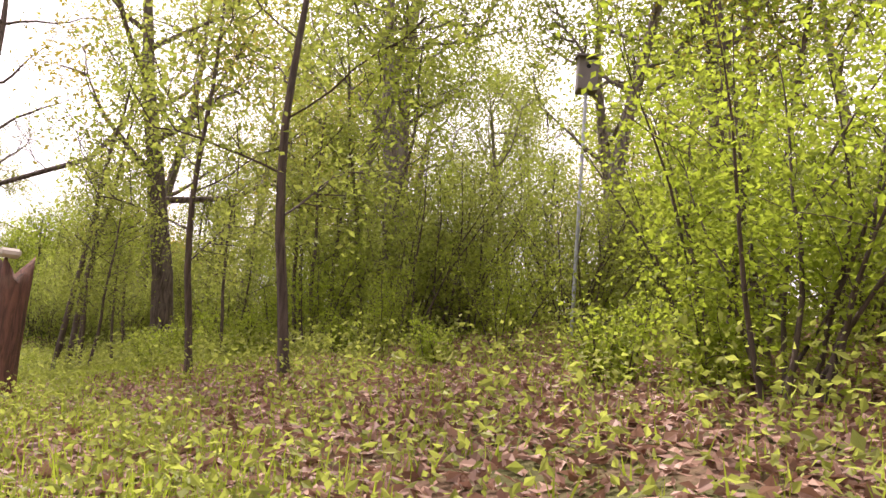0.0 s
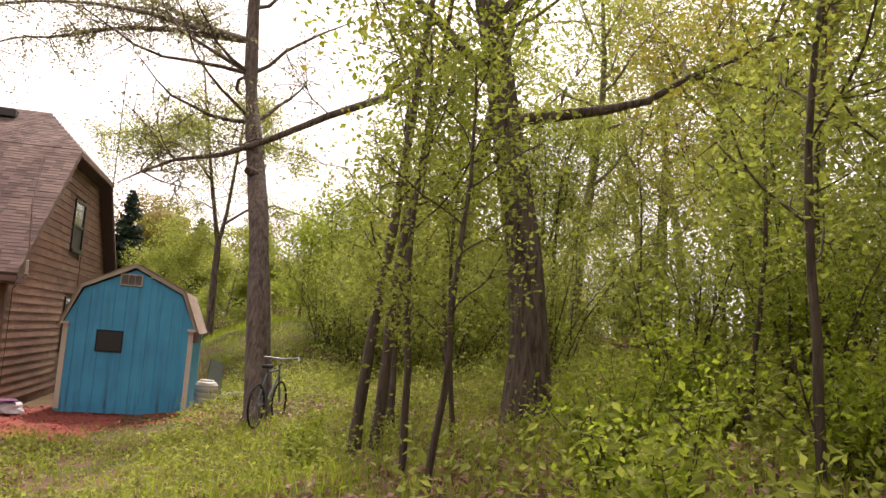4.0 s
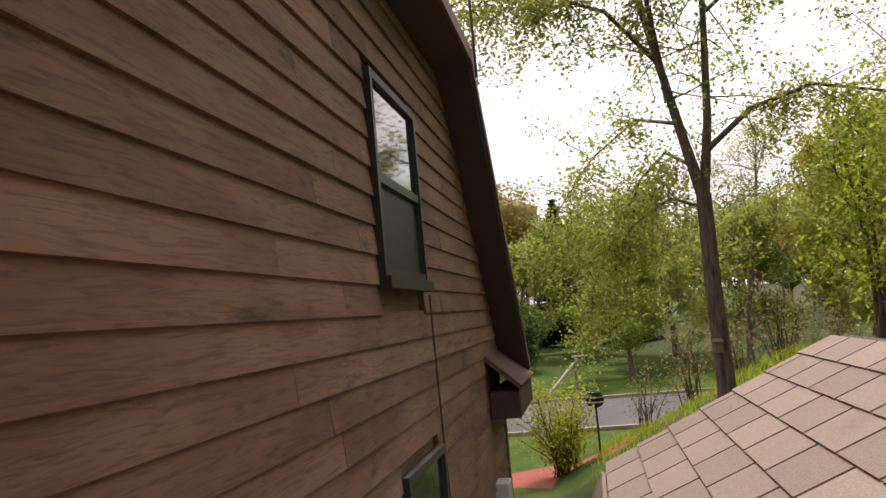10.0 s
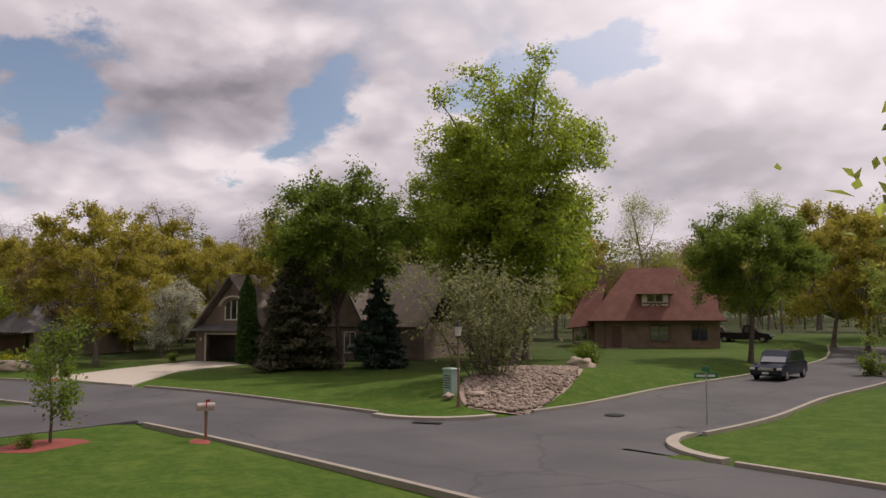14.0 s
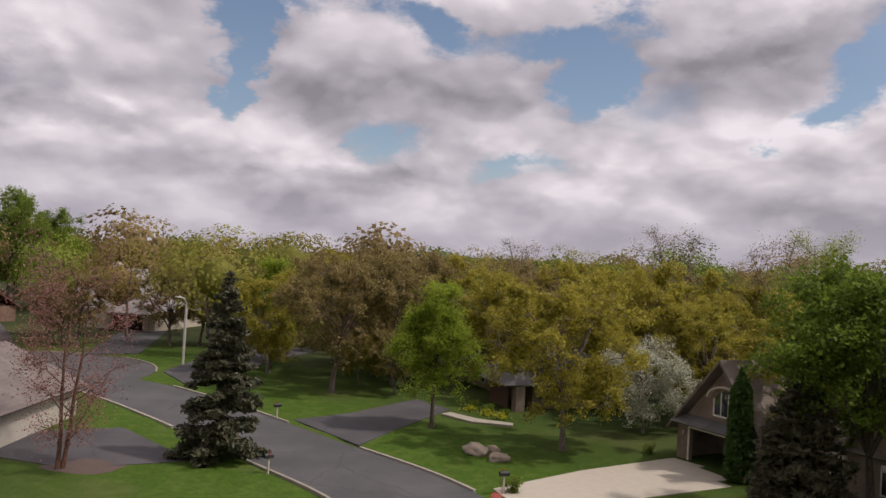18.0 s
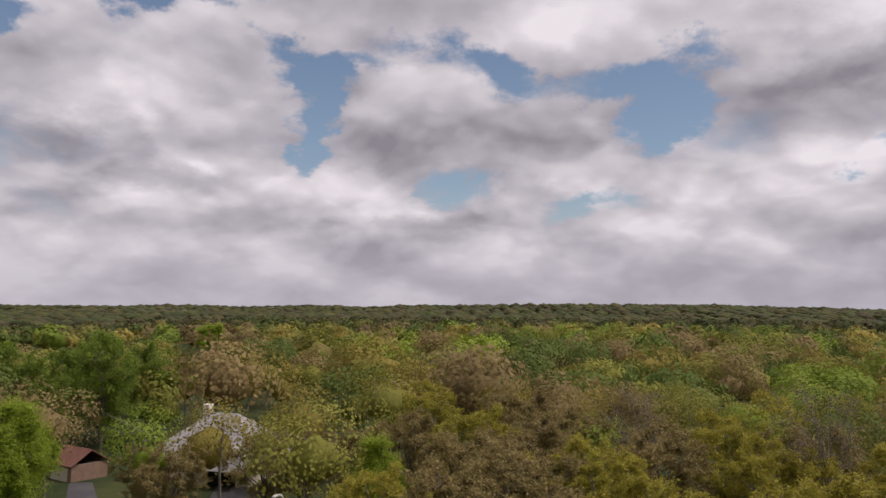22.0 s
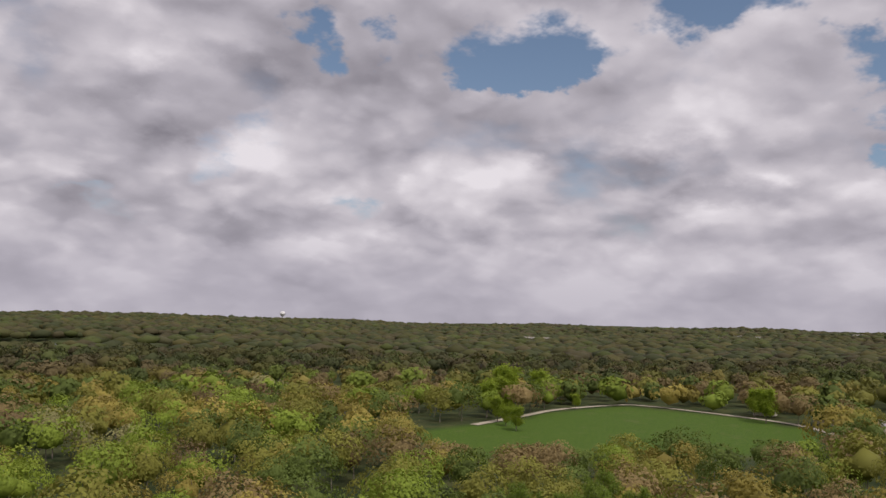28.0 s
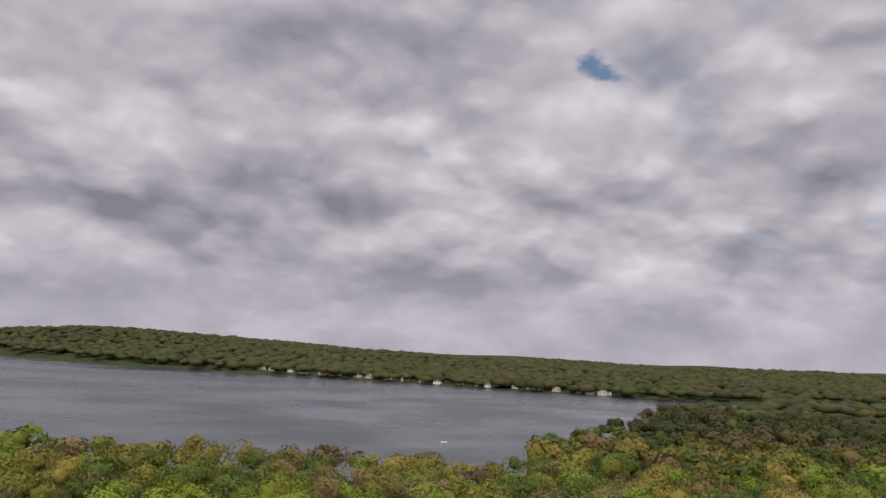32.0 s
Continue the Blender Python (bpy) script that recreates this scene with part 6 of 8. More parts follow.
# front yard beyond the house
def front_ash():
    """An ash that forks at five metres, with arching limbs and sprays that hang low on the street side."""
    rng = np.random.default_rng(51)
    t = thing("front_tree", (3.15, 13.2, gz(3.15, 13.2)), "front-yard ash with forked dark trunk and fresh hanging leaves", "tree")
    br = [(np.array([(0, 0, -0.2), (0.02, 0, 0.6), (0.0, 0.02, 2.2), (0.02, 0.0, 3.6)]), np.array([0.19, 0.145, 0.13, 0.12]))]
    stems = [[(0.02, 0, 3.5), (-0.2, 0.05, 4.6), (-0.5, 0.1, 6.2), (-0.9, 0.2, 8.4), (-1.2, 0.2, 10.6)], [(0.02, 0, 3.5), (0.22, 0.05, 4.8), (0.35, 0.1, 6.5), (0.5, 0.3, 8.6), (0.6, 0.3, 10.4)], [(-0.35, 0.1, 5.2), (-0.55, -0.4, 6.6), (-0.8, -0.9, 8.6)]]
    for s, r in zip(stems, (0.10, 0.085, 0.06)):
        br.append((np.array(s), np.linspace(r, 0.02, len(s))))
    limbs = [
        ([(0.15, 0, 4.3), (0.9, 0.1, 4.9), (1.9, 0.2, 5.2), (3.2, 0.3, 4.9), (4.4, 0.3, 4.4)], 0.055),
        ([(-0.1, 0.1, 4.1), (-0.4, 0.9, 4.5), (-0.8, 1.7, 4.2), (-1.15, 2.3, 3.5), (-1.4, 2.6, 2.6)], 0.04),
        ([(-0.4, 0.1, 5.8), (-1.2, 0.0, 6.8), (-2.2, -0.2, 7.2), (-3.4, -0.5, 7.2), (-4.4, -0.8, 6.8)], 0.05),
        ([(-0.2, 0.1, 4.8), (-0.8, 1.2, 5.2), (-1.6, 2.2, 4.8), (-2.4, 2.9, 3.9), (-2.9, 3.2, 2.9)], 0.035),
        ([(0.0, 0.05, 3.4), (-0.4, 0.9, 3.7), (-1.0, 1.9, 3.4), (-1.7, 2.6, 2.6), (-2.2, 2.9, 1.6)], 0.03),
        ([(0.4, 0.1, 6.6), (1.3, -0.4, 7.2), (2.4, -1.0, 7.2), (3.4, -1.6, 6.7)], 0.04),
        ([(-0.7, 0.1, 7.2), (-1.7, 0.3, 7.8), (-2.9, 0.4, 7.7), (-4.0, 0.4, 7.0)], 0.04),
        ([(-0.6, -0.5, 6.8), (-1.0, -1.6, 7.4), (-1.3, -3.0, 7.5), (-1.5, -4.3, 7.0)], 0.04),
        ([(0.45, 0.2, 7.6), (0.9, -1.0, 8.3), (1.2, -2.4, 8.3), (1.4, -3.6, 7.6)], 0.035),
    ]
    tips = []
    for pts, r in limbs:
        pts = np.array(pts)
        br.append((pts, np.linspace(r, 0.008, len(pts))))
        for k in range(22):
            f = rng.uniform(0.6, len(pts) - 1.01)
            q = pts[int(f)] * (1 - f % 1) + pts[int(f) + 1] * (f % 1)
            d = rng.normal(size=3) * (1, 1, 0.6) + (0, 0, -0.1)
            tw = curve(rng, q, d / np.linalg.norm(d), rng.uniform(0.7, 1.6), 5, 0.15, -0.13)
            br.append((tw, np.linspace(0.012, 0.003, 6)))
            tips += list(tw[1:])
            for _ in range(2):
                d2 = rng.normal(size=3) + (0, 0, -0.6)
                u = curve(rng, tw[rng.integers(1, 6)], d2 / np.linalg.norm(d2), rng.uniform(0.3, 0.7), 3, 0.15, -0.1)
                br.append((u, np.linspace(0.006, 0.002, 4)))
                tips += list(u[1:])
    for s in stems:
        s = np.array(s)
        for k in range(26):
            f = rng.uniform(1.2, len(s) - 1.01)
            q = s[int(f)] * (1 - f % 1) + s[int(f) + 1] * (f % 1)
            d = rng.normal(size=3) + (0, 0, 0.3)
            tw = curve(rng, q, d / np.linalg.norm(d), rng.uniform(1.0, 2.4), 6, 0.15, -0.06)
            br.append((tw, np.linspace(0.018, 0.004, 7)))
            tips += list(tw[2:])
    part("trunk", mesh_from("trunk", *tubes(br, 10), None, True), M_OAK, t)
    part("crown", mesh_from("crown", *crown(rng, np.array(tips), 44000, 0.15, 0.048)), LEAF["spring"], t)


front_ash()
fors = shrub(52, "forsythia", "bright yellow-green forsythia bush in mulch", "yellow", 1.9, 1.7, 3000, 0.05, 34, droop=0.0)
plant(fors, 0.3, 17.9)
young = broadleaf(53, "young_tree", "young multi-stemmed tree in bright green leaf", "bright", 5.0, 0.045, 3600, 0.075, 0.28, M_THIN, 6, first=0.22, spread=0.27, limbs=8, subs=4, twigs=3, stems=3)
plant(young, 6.4, 16.2)
again(young, 7.6, 11.5, 80, 1.0)
again(young, 8.6, 19.5, 190, 1.15)
again(young, 6.9, 13.9, 130, 0.8)
twiggy = shrub(54, "bare_shrub", "bare-stemmed shrub with small red-brown leaves", "tan", 1.9, 1.5, 420, 0.05, 12)
plant(twiggy, 3.3, 19.5)
for x, y, a, k in ((4.6, 20.6, 40, 1.1), (5.9, 20.0, 110, 0.95), (2.3, 20.8, 200, 0.9), (7.2, 21.2, 300, 1.2), (5.2, 18.6, 20, 1.0), (8.9, 20.8, 10, 1.3), (10.4, 21.0, 80, 1.2)):
    again(twiggy, x, y, a, k)


def yard_lamp():
    x, y = 1.1, 18.2
    t = thing("yard_lamp", (x, y, gz(x, y)), "small black round garden lamp on a thin post", "garden lamp")
    part("post", rods(((0, 0, -0.1), (0, 0, 1.05), 0.025), n=10), M_BRONZE, t)
    bm = bmesh.new()
    lathe(bm, (0, 0, 1.05), [(0.05, 0), (0.16, 0.05), (0.20, 0.15), (0.20, 0.24), (0.15, 0.34), (0.04, 0.39)], 18)
    part("lamp_head", bm, M_DARK, t)
    part("lamp_ring", rods(((0, 0, 1.17), (0, 0, 1.20), 0.21), ((0, 0, 1.28), (0, 0, 1.30), 0.205), n=18), M_CREAM, t)


yard_lamp()


M_GREYWOOD = plain("weathered_wood", (0.20, 0.15, 0.115), 0.85)


def bird_house():
    t = thing("bird_house", (3.09, 13.06, 2.5), "small brown bird house fixed to the ash trunk", "bird house")
    t.scale = (0.65, 0.65, 0.65)
    part("box_body", boxes((-0.09, 0.09, -0.12, 0.02, -0.16, 0.10), bevel=0.008), M_GREYWOOD, t)
    part("box_roof", slabs(([(-0.12, -0.18, 0.10), (0.12, -0.18, 0.10), (0.12, 0.04, 0.17), (-0.12, 0.04, 0.17)], 0.02)), M_GREYWOOD, t)


bird_house()


def swing_frame():
    t = thing("timber_frame", (0.3, 35.6, gz(0.3, 35.6)), "weathered timber climbing frame with a slanting board", "play frame", turn=15)
    w = plain("grey_timber", (0.30, 0.27, 0.22), 0.85, stretch=(1, 1, 0.2))
    part("post", rods(((0, 0, -0.1), (0, 0, 1.6), 0.05)), w, t)
    part("board", slabs(([(-1.3, -0.2, 0.1), (-1.3, 0.2, 0.1), (0.1, 0.2, 1.5), (0.1, -0.2, 1.5)][::-1], 0.06)), w, t)
    part("cross_bar", boxes((-0.1, 0.6, -0.05, 0.05, 1.55, 1.64), bevel=0.01), M_CREAM, t)


swing_frame()

# ---- neighbourhood ----
def brick_material(name, color, alt, mortar=(0.30, 0.26, 0.22), scale=1.0):
    def build(g):
        co = g.add("ShaderNodeTexCoord").outputs["Object"]
        xyz = g.add("ShaderNodeSeparateXYZ", {0: co}).outputs
        v = g.add("ShaderNodeCombineXYZ", {0: g.math("ADD", xyz[0], xyz[1]), 1: xyz[2], 2: 0.0}).outputs[0]
        b = g.add("ShaderNodeTexBrick", {"Vector": v, "Color1": (*color, 1), "Color2": (*alt, 1), "Mortar": (*mortar, 1), "Scale": 4.2 * scale, "Mortar Size": 0.025, "Bias": 0.1})
        n = g.noise(co, 1.2, 5)
        c = g.mix(g.ramp(n, [(0.35, 0.0), (0.7, 0.5)]), b.outputs[0], (0.10, 0.07, 0.05))
        bp = g.add("ShaderNodeBump", {"Strength": 0.5, "Distance": 0.02, "Height": b.outputs[1]})
        bp.invert = True
        return g.add("ShaderNodeBsdfPrincipled", {"Base Color": c, "Roughness": 0.9, "Normal": bp.outputs[0]}).outputs[0]

    return material(name, build)


def far_roof(name, color, alt):
    def build(g):
        co = g.add("ShaderNodeTexCoord").outputs["Object"]
        z = g.add("ShaderNodeSeparateXYZ", {0: co}).outputs[2]
        rows = g.math("FRACT", g.math("MULTIPLY", z, 5.5))
        n = g.noise(co, 1.0, 5)
        c = g.mix(g.ramp(n, [(0.35, 0.0), (0.65, 1.0)]), color, alt)
        c = g.mix(g.ramp(rows, [(0.0, 0.35), (0.25, 0.0)]), c, tuple(0.45 * k for k in color))
        c = g.mix(g.ramp(g.noise(co, 14.0, 3), [(0.4, 0.0), (0.7, 0.3)]), c, alt)
        return g.add("ShaderNodeBsdfPrincipled", {"Base Color": c, "Roughness": 0.92}).outputs[0]

    return material(name, build)


M_BRICK = brick_material("red_brick", (0.20, 0.105, 0.070), (0.28, 0.165, 0.11))
M_STONE = brick_material("tan_brick", (0.20, 0.145, 0.11), (0.27, 0.20, 0.155))
M_ROOF_RED = far_roof("rust_roof", (0.125, 0.048, 0.034), (0.175, 0.075, 0.052))
M_ROOF_TAN = far_roof("tan_roof", (0.135, 0.108, 0.090), (0.185, 0.150, 0.125))
M_ROOF_GREY = far_roof("grey_roof", (0.22, 0.20, 0.20), (0.30, 0.28, 0.275))
M_ROOF_DARK = far_roof("slate_roof", (0.095, 0.090, 0.090), (0.15, 0.14, 0.135))
M_LAPWHITE = plain("cream_siding", (0.52, 0.47, 0.40), 0.8, vary=0.1, scale=1.0, stretch=(1, 1, 7))
M_TIMBER = plain("dark_timber", (0.12, 0.065, 0.045), 0.8)
M_STUCCO = plain("pale_stucco", (0.52, 0.45, 0.36), 0.9)


def hip_roof(w, d, z0, z1, ridge, over=0.5, slump=0.0):
    """Four slopes over a w by d plan centred at the origin, with a ridge of that length along x."""
    x, y, r = w / 2 + over, d / 2 + over, ridge / 2
    a, b, c, e, p, q = (-x, -y, z0), (x, -y, z0), (x, y, z0), (-x, y, z0), (-r, 0, z1), (r, 0, z1)
    return [[a, b, q, p], [b, c, q], [c, e, p, q], [e, a, p]]


def gable_roof(w, d, z0, z1, over=0.45, axis="x"):
    if axis == "x":
        x, y = w / 2 + over, d / 2 + over
        return [[(-x, -y, z0), (x, -y, z0), (x, 0, z1), (-x, 0, z1)], [(x, y, z0), (-x, y, z0), (-x, 0, z1), (x, 0, z1)]]
    x, y = w / 2 + over, d / 2 + over
    return [[(x, -y, z0), (x, y, z0), (0, y, z1), (0, -y, z1)], [(-x, y, z0), (-x, -y, z0), (0, -y, z1), (0, y, z1)]]


def shift(ring, dx, dy, dz=0.0):
    return [(x + dx, y + dy, z + dz) for x, y, z in ring]


def slopes(h, rings, mat, name="roof_slope"):
    return [part(name, slabs((r, 0.16)), mat, h) for r in rings]


def pane_window(h, x0, x1, y, z0, z1, frame_mat, bars=1, depth=0.06):
    """A window in a wall that faces -y."""
    w = part("window", boxes((x0, x1, y - 0.02, y - 0.004, z0, z1)), M_GLASS, h)
    f = 0.08
    part("window_frame", boxes((x0 - f, x0, y - depth, y - 0.003, z0 - f, z1 + f), (x1, x1 + f, y - depth, y - 0.003, z0 - f, z1 + f), (x0, x1, y - depth, y - 0.003, z1, z1 + f), (x0, x1, y - depth, y - 0.003, z0 - f, z0)), frame_mat, w)
    for i in range(bars):
        x = x0 + (x1 - x0) * (i + 1) / (bars + 1)
        part("mullion", boxes((x - 0.03, x + 0.03, y - depth, y - 0.021, z0, z1)), frame_mat, w)
    return w


def rust_roof_house():
    x, y = -46.8, 77.4
    z = gz(x, y)
    h = thing("house", (x, y, z), "brick house with steep rust-brown hipped roof and timbered dormer", "house", turn=40)
    h.scale = (0.88, 0.88, 0.97)
    part("front_wall", boxes((-6.4, 6.4, -4.6, -4.3, -0.3, 2.75)), M_BRICK, h)
    for row in ((-6.4, -6.1, -4.3, 4.6, -0.3, 2.75), (6.1, 6.4, -4.3, 4.6, -0.3, 2.75), (-6.1, 6.1, 4.3, 4.6, -0.3, 2.75)):
        part("wall", boxes(row), M_BRICK, h)
    slopes(h, hip_roof(12.8, 9.2, 2.65, 7.9, 5.2, 0.7), M_ROOF_RED)
    slopes(h, [shift(r, 4.6, 3.2) for r in gable_roof(4.0, 7.0, 2.7, 6.6)], M_ROOF_RED)
    # lower wing with a sweeping roof
    part("wing_wall", boxes((-8.8, -6.42, -3.4, 3.4, -0.3, 2.5)), M_BRICK, h)
    slopes(h, [[(-9.4, -4.0, 1.9), (-6.3, -4.0, 2.2), (-5.0, -0.2, 6.4), (-7.4, -0.2, 5.6)], [(-6.3, 4.0, 2.2), (-9.4, 4.0, 1.9), (-7.4, 0.0, 5.6), (-5.0, 0.0, 6.4)]], M_ROOF_RED)
    pane_window(h, -8.5, -7.2, -3.4, 0.6, 2.0, M_STUCCO, 1)
    part("chimney", boxes((-6.0, -5.0, 0.2, 1.4, 4.5, 8.3), bevel=0.03), M_BRICK, h)
    # dormer
    dm = part("dormer", boxes((-1.5, 1.5, -3.9, -1.4, 3.6, 5.25)), M_STUCCO, h)
    part("dormer_window", boxes((-0.8, 0.8, -3.93, -3.905, 4.45, 5.1)), M_GLASS, dm)
    part("dormer_frame", boxes((-0.9, -0.8, -3.96, -3.905, 4.35, 5.2), (0.8, 0.9, -3.96, -3.905, 4.35, 5.2), (-0.05, 0.05, -3.96, -3.931, 4.45, 5.1), (-0.8, 0.8, -3.96, -3.905, 5.1, 5.2)), M_CREAM, dm)
    for a, b in (((-1.3, -3.93, 3.65), (-0.2, -3.93, 4.3)), ((1.3, -3.93, 3.65), (0.2, -3.93, 4.3)), ((-1.3, -3.93, 4.3), (1.3, -3.93, 4.3)), ((0, -3.93, 3.65), (0, -3.93, 4.3)), ((-1.45, -3.93, 3.65), (-1.45, -3.93, 5.2)), ((1.45, -3.93, 3.65), (1.45, -3.93, 5.2))):
        part("timber", rods((a, b, 0.07), n=4), M_TIMBER, dm)
    for r in ([(-1.9, -4.3, 5.2), (1.9, -4.3, 5.2), (0, -2.6, 6.9)], [(1.9, -4.3, 5.2), (1.9, -1.0, 5.2), (0, -1.0, 6.9), (0, -2.6, 6.9)], [(-1.9, -1.0, 5.2), (-1.9, -4.3, 5.2), (0, -2.6, 6.9), (0, -1.0, 6.9)]):
        part("dormer_roof", slabs((r, 0.12)), M_ROOF_RED, dm)
    pane_window(h, -0.6, 1.2, -4.6, 0.7, 2.1, M_TIMBER, 1)
    pane_window(h, 3.6, 5.1, -4.6, 0.8, 2.1, M_TIMBER, 1)
    d = part("door", boxes((-4.6, -3.6, -4.64, -4.602, 0.0, 2.1)), M_TIMBER, h)
    part("door_knob", rods(((-3.72, -4.70, 1.0), (-3.72, -4.64, 1.0), 0.04)), M_BRONZE, d)
    part("porch_post", boxes((-5.4, -5.2, -5.1, -4.9, 0.0, 2.6)), M_TIMBER, h)
    part("step", boxes((-5.2, -3.0, -5.4, -4.65, -0.2, 0.02)), M_CONCRETE, h)


def arch_window_house():
    x, y = -64.2, 44.6
    z = gz(x, y)
    h = thing("house", (x, y, z), "tan brick house with steep roofs, arched window and open garage", "house", turn=24)
    # garage gable that faces the street
    for row in ((-3.9, -2.7, -4.4, -4.1, -0.4, 2.6), (2.3, 3.9, -4.4, -4.1, -0.4, 2.6), (-2.7, 2.3, -4.4, -4.1, 2.1, 2.6)):
        part("garage_wall", boxes(row), M_STONE, h)
    part("side_wall", boxes((-3.9, -3.6, -4.1, 6.0, -0.4, 2.6)), M_STONE, h)
    # black back sheet and ceiling: the open garage's shade is painted on them
    part("garage_inside", boxes((-2.7, 2.3, 1.0, 1.05, -0.2, 2.2)), M_DARK, h)
    part("garage_ceiling", boxes((-3.6, 3.6, -4.1, 1.0, 2.25, 2.3)), M_DARK, h)
    part("garage_frame", boxes((-2.85, -2.7, -4.46, -4.405, -0.3, 2.1), (2.3, 2.45, -4.46, -4.405, -0.3, 2.1), (-2.85, 2.45, -4.46, -4.405, 2.1, 2.25)), M_CREAM, h)
    bm = bmesh.new()
    slab(bm, [(-3.7, -4.12, 2.6), (3.7, -4.12, 2.6), (0.2, -4.12, 6.7)], 0.2)
    part("gable", bm, M_STONE, h)
    slopes(h, [[(4.3, -4.9, 2.2), (4.3, 5, 2.2), (0.2, 5, 7.2), (0.2, -4.9, 7.2)], [(-4.6, 5, 1.9), (-4.6, -4.9, 1.9), (0.2, -4.9, 7.2), (0.2, 5, 7.2)]], M_ROOF_TAN)
    part("skirt_roof", slabs(([(-4.0, -5.1, 2.45), (4.0, -5.1, 2.45), (3.9, -4.15, 3.0), (-3.9, -4.15, 3.0)], 0.1)), M_ROOF_DARK, h)
    w = part("arched_window", boxes((-0.75, 1.05, -4.17, -4.125, 3.4, 4.5)), M_GLASS, h)
    bm = bmesh.new()
    slab(bm, [(0.15 + 0.9 * math.cos(a), -4.14, 4.5 + 0.55 * math.sin(a)) for a in np.linspace(0, math.pi, 13)], 0.03)
    part("arch_pane", bm, M_GLASS, w)
    part("mullion", boxes((-0.2, -0.12, -4.22, -4.172, 3.4, 4.95), (0.45, 0.53, -4.22, -4.172, 3.4, 4.95), (-0.85, -0.75, -4.22, -4.125, 3.3, 4.5), (1.05, 1.15, -4.22, -4.125, 3.3, 4.5), (-0.75, 1.05, -4.22, -4.125, 3.3, 3.4)), M_WHITE, w)
    bm = bmesh.new()
    arc = [(0.15 + 1.5 * math.cos(a), -4.45, 4.35 + 1.05 * math.sin(a)) for a in np.linspace(0.15, math.pi - 0.15, 15)]
    for p, q in zip(arc[:-1], arc[1:]):
        slab(bm, [p, (p[0], -4.0, p[2]), (q[0], -4.0, q[2]), q], 0.12)
    part("eyebrow_trim", bm, M_CREAM, h)
    # main body to the right, behind the spruces
    part("body_wall", boxes((4.0, 17.0, -1.5, 8.0, -0.4, 3.0)), M_STONE, h)
    slopes(h, [shift(r, 10.5, 3.2) for r in gable_roof(13.0, 9.5, 2.8, 8.0)], M_ROOF_TAN)
    for a in (6.3, 9.6, 13.0):
        pane_window(h, a, a + 1.0, -1.5, 0.7, 2.3, M_WHITE, 1)
    bm = bmesh.new()
    slab(bm, [(7.6, -1.7, 3.0), (11.6, -1.7, 3.0), (9.6, -1.7, 6.4)], 0.2)
    part("front_gable", bm, M_STONE, h)
    slopes(h, [[(12.1, -2.2, 2.5), (12.1, 3, 2.5), (9.6, 3, 6.9), (9.6, -2.2, 6.9)], [(7.1, 3, 2.5), (7.1, -2.2, 2.5), (9.6, -2.2, 6.9), (9.6, 3, 6.9)]], M_ROOF_TAN)
    part("chimney", boxes((-3.0, -2.2, 3.6, 4.6, 4.0, 8.4), bevel=0.03), M_CREAM, h)
    part("wall_lamp", boxes((-3.35, -3.2, -4.5, -4.4, 1.55, 1.85), bevel=0.02), M_CREAM, h)


def slate_house():
    x, y = -91.5, 33.0
    z = gz(x, y)
    h = thing("house", (x, y, z), "low tan brick house with a dark slate hipped roof", "house", turn=18)
    for row in ((-8, 8, -4.6, -4.3, -0.4, 2.7), (-8, -7.7, -4.3, 4.6, -0.4, 2.7), (7.7, 8, -4.3, 4.6, -0.4, 2.7), (-7.7, 7.7, 4.3, 4.6, -0.4, 2.7)):
        part("wall", boxes(row), M_STONE, h)
    slopes(h, hip_roof(16, 9.2, 2.6, 6.4, 7.0, 0.7), M_ROOF_DARK)
    part("pillar", boxes((8.6, 9.5, -7.0, -6.1, -0.4, 2.3), bevel=0.03), M_STONE, h, "tan stone pillar")
    slopes(h, [shift(r, 6.0, -5.4) for r in hip_roof(6.5, 5.0, 2.4, 4.9, 1.8, 0.4)], M_ROOF_DARK)
    part("garage_door", boxes((3.4, 7.6, -6.9, -6.8, -0.2, 2.1)), M_TIMBER, h)
    pane_window(h, -5.0, -3.2, -4.6, 0.7, 2.1, M_CREAM, 1)
    pane_window(h, -1.2, 0.8, -4.6, 0.7, 2.1, M_CREAM, 2)
    part("chimney", boxes((1.0, 2.0, 1.0, 2.2, 4.0, 7.4), bevel=0.03), M_CREAM, h)


def grey_roof_house():
    x, y = -145.0, -27.5
    z = gz(x, y)
    h = thing("house", (x, y, z), "large cream house with broad light-grey hipped roofs", "house", turn=78)
    for row in ((-9.5, 9.5, -9.0, -8.7, -0.4, 3.0), (-9.5, -9.2, -8.7, 8, -0.4, 3.0), (9.2, 9.5, -8.7, 8, -0.4, 3.0), (-9.2, 9.2, 7.7, 8, -0.4, 3.0)):
        part("wall", boxes(row), M_STUCCO, h)
    slopes(h, hip_roof(19, 17, 2.9, 9.4, 4.5, 0.7), M_ROOF_GREY)
    slopes(h, [shift(r, 5.5, -8.0) for r in hip_roof(8.0, 8.0, 2.85, 6.6, 1.4, 0.5)], M_ROOF_GREY)
    # no opening here: the garage's shade is put into a black slab
    part("garage_door", boxes((2.4, 7.4, -9.05, -9.002, -0.2, 2.3)), M_DARK, h, "black slab painted as the shade of an open garage")
    for a in (1.7, 7.7):
        part("pillar", boxes((a, a + 0.5, -9.35, -9.01, -0.3, 2.9)), M_CREAM, h)
    pane_window(h, -6.5, -4.3, -9.0, 0.7, 2.2, M_WHITE, 1)
    part("chimney", boxes((-5.4, -4.2, 2.0, 3.4, 5.0, 10.3), bevel=0.05), M_CREAM, h)


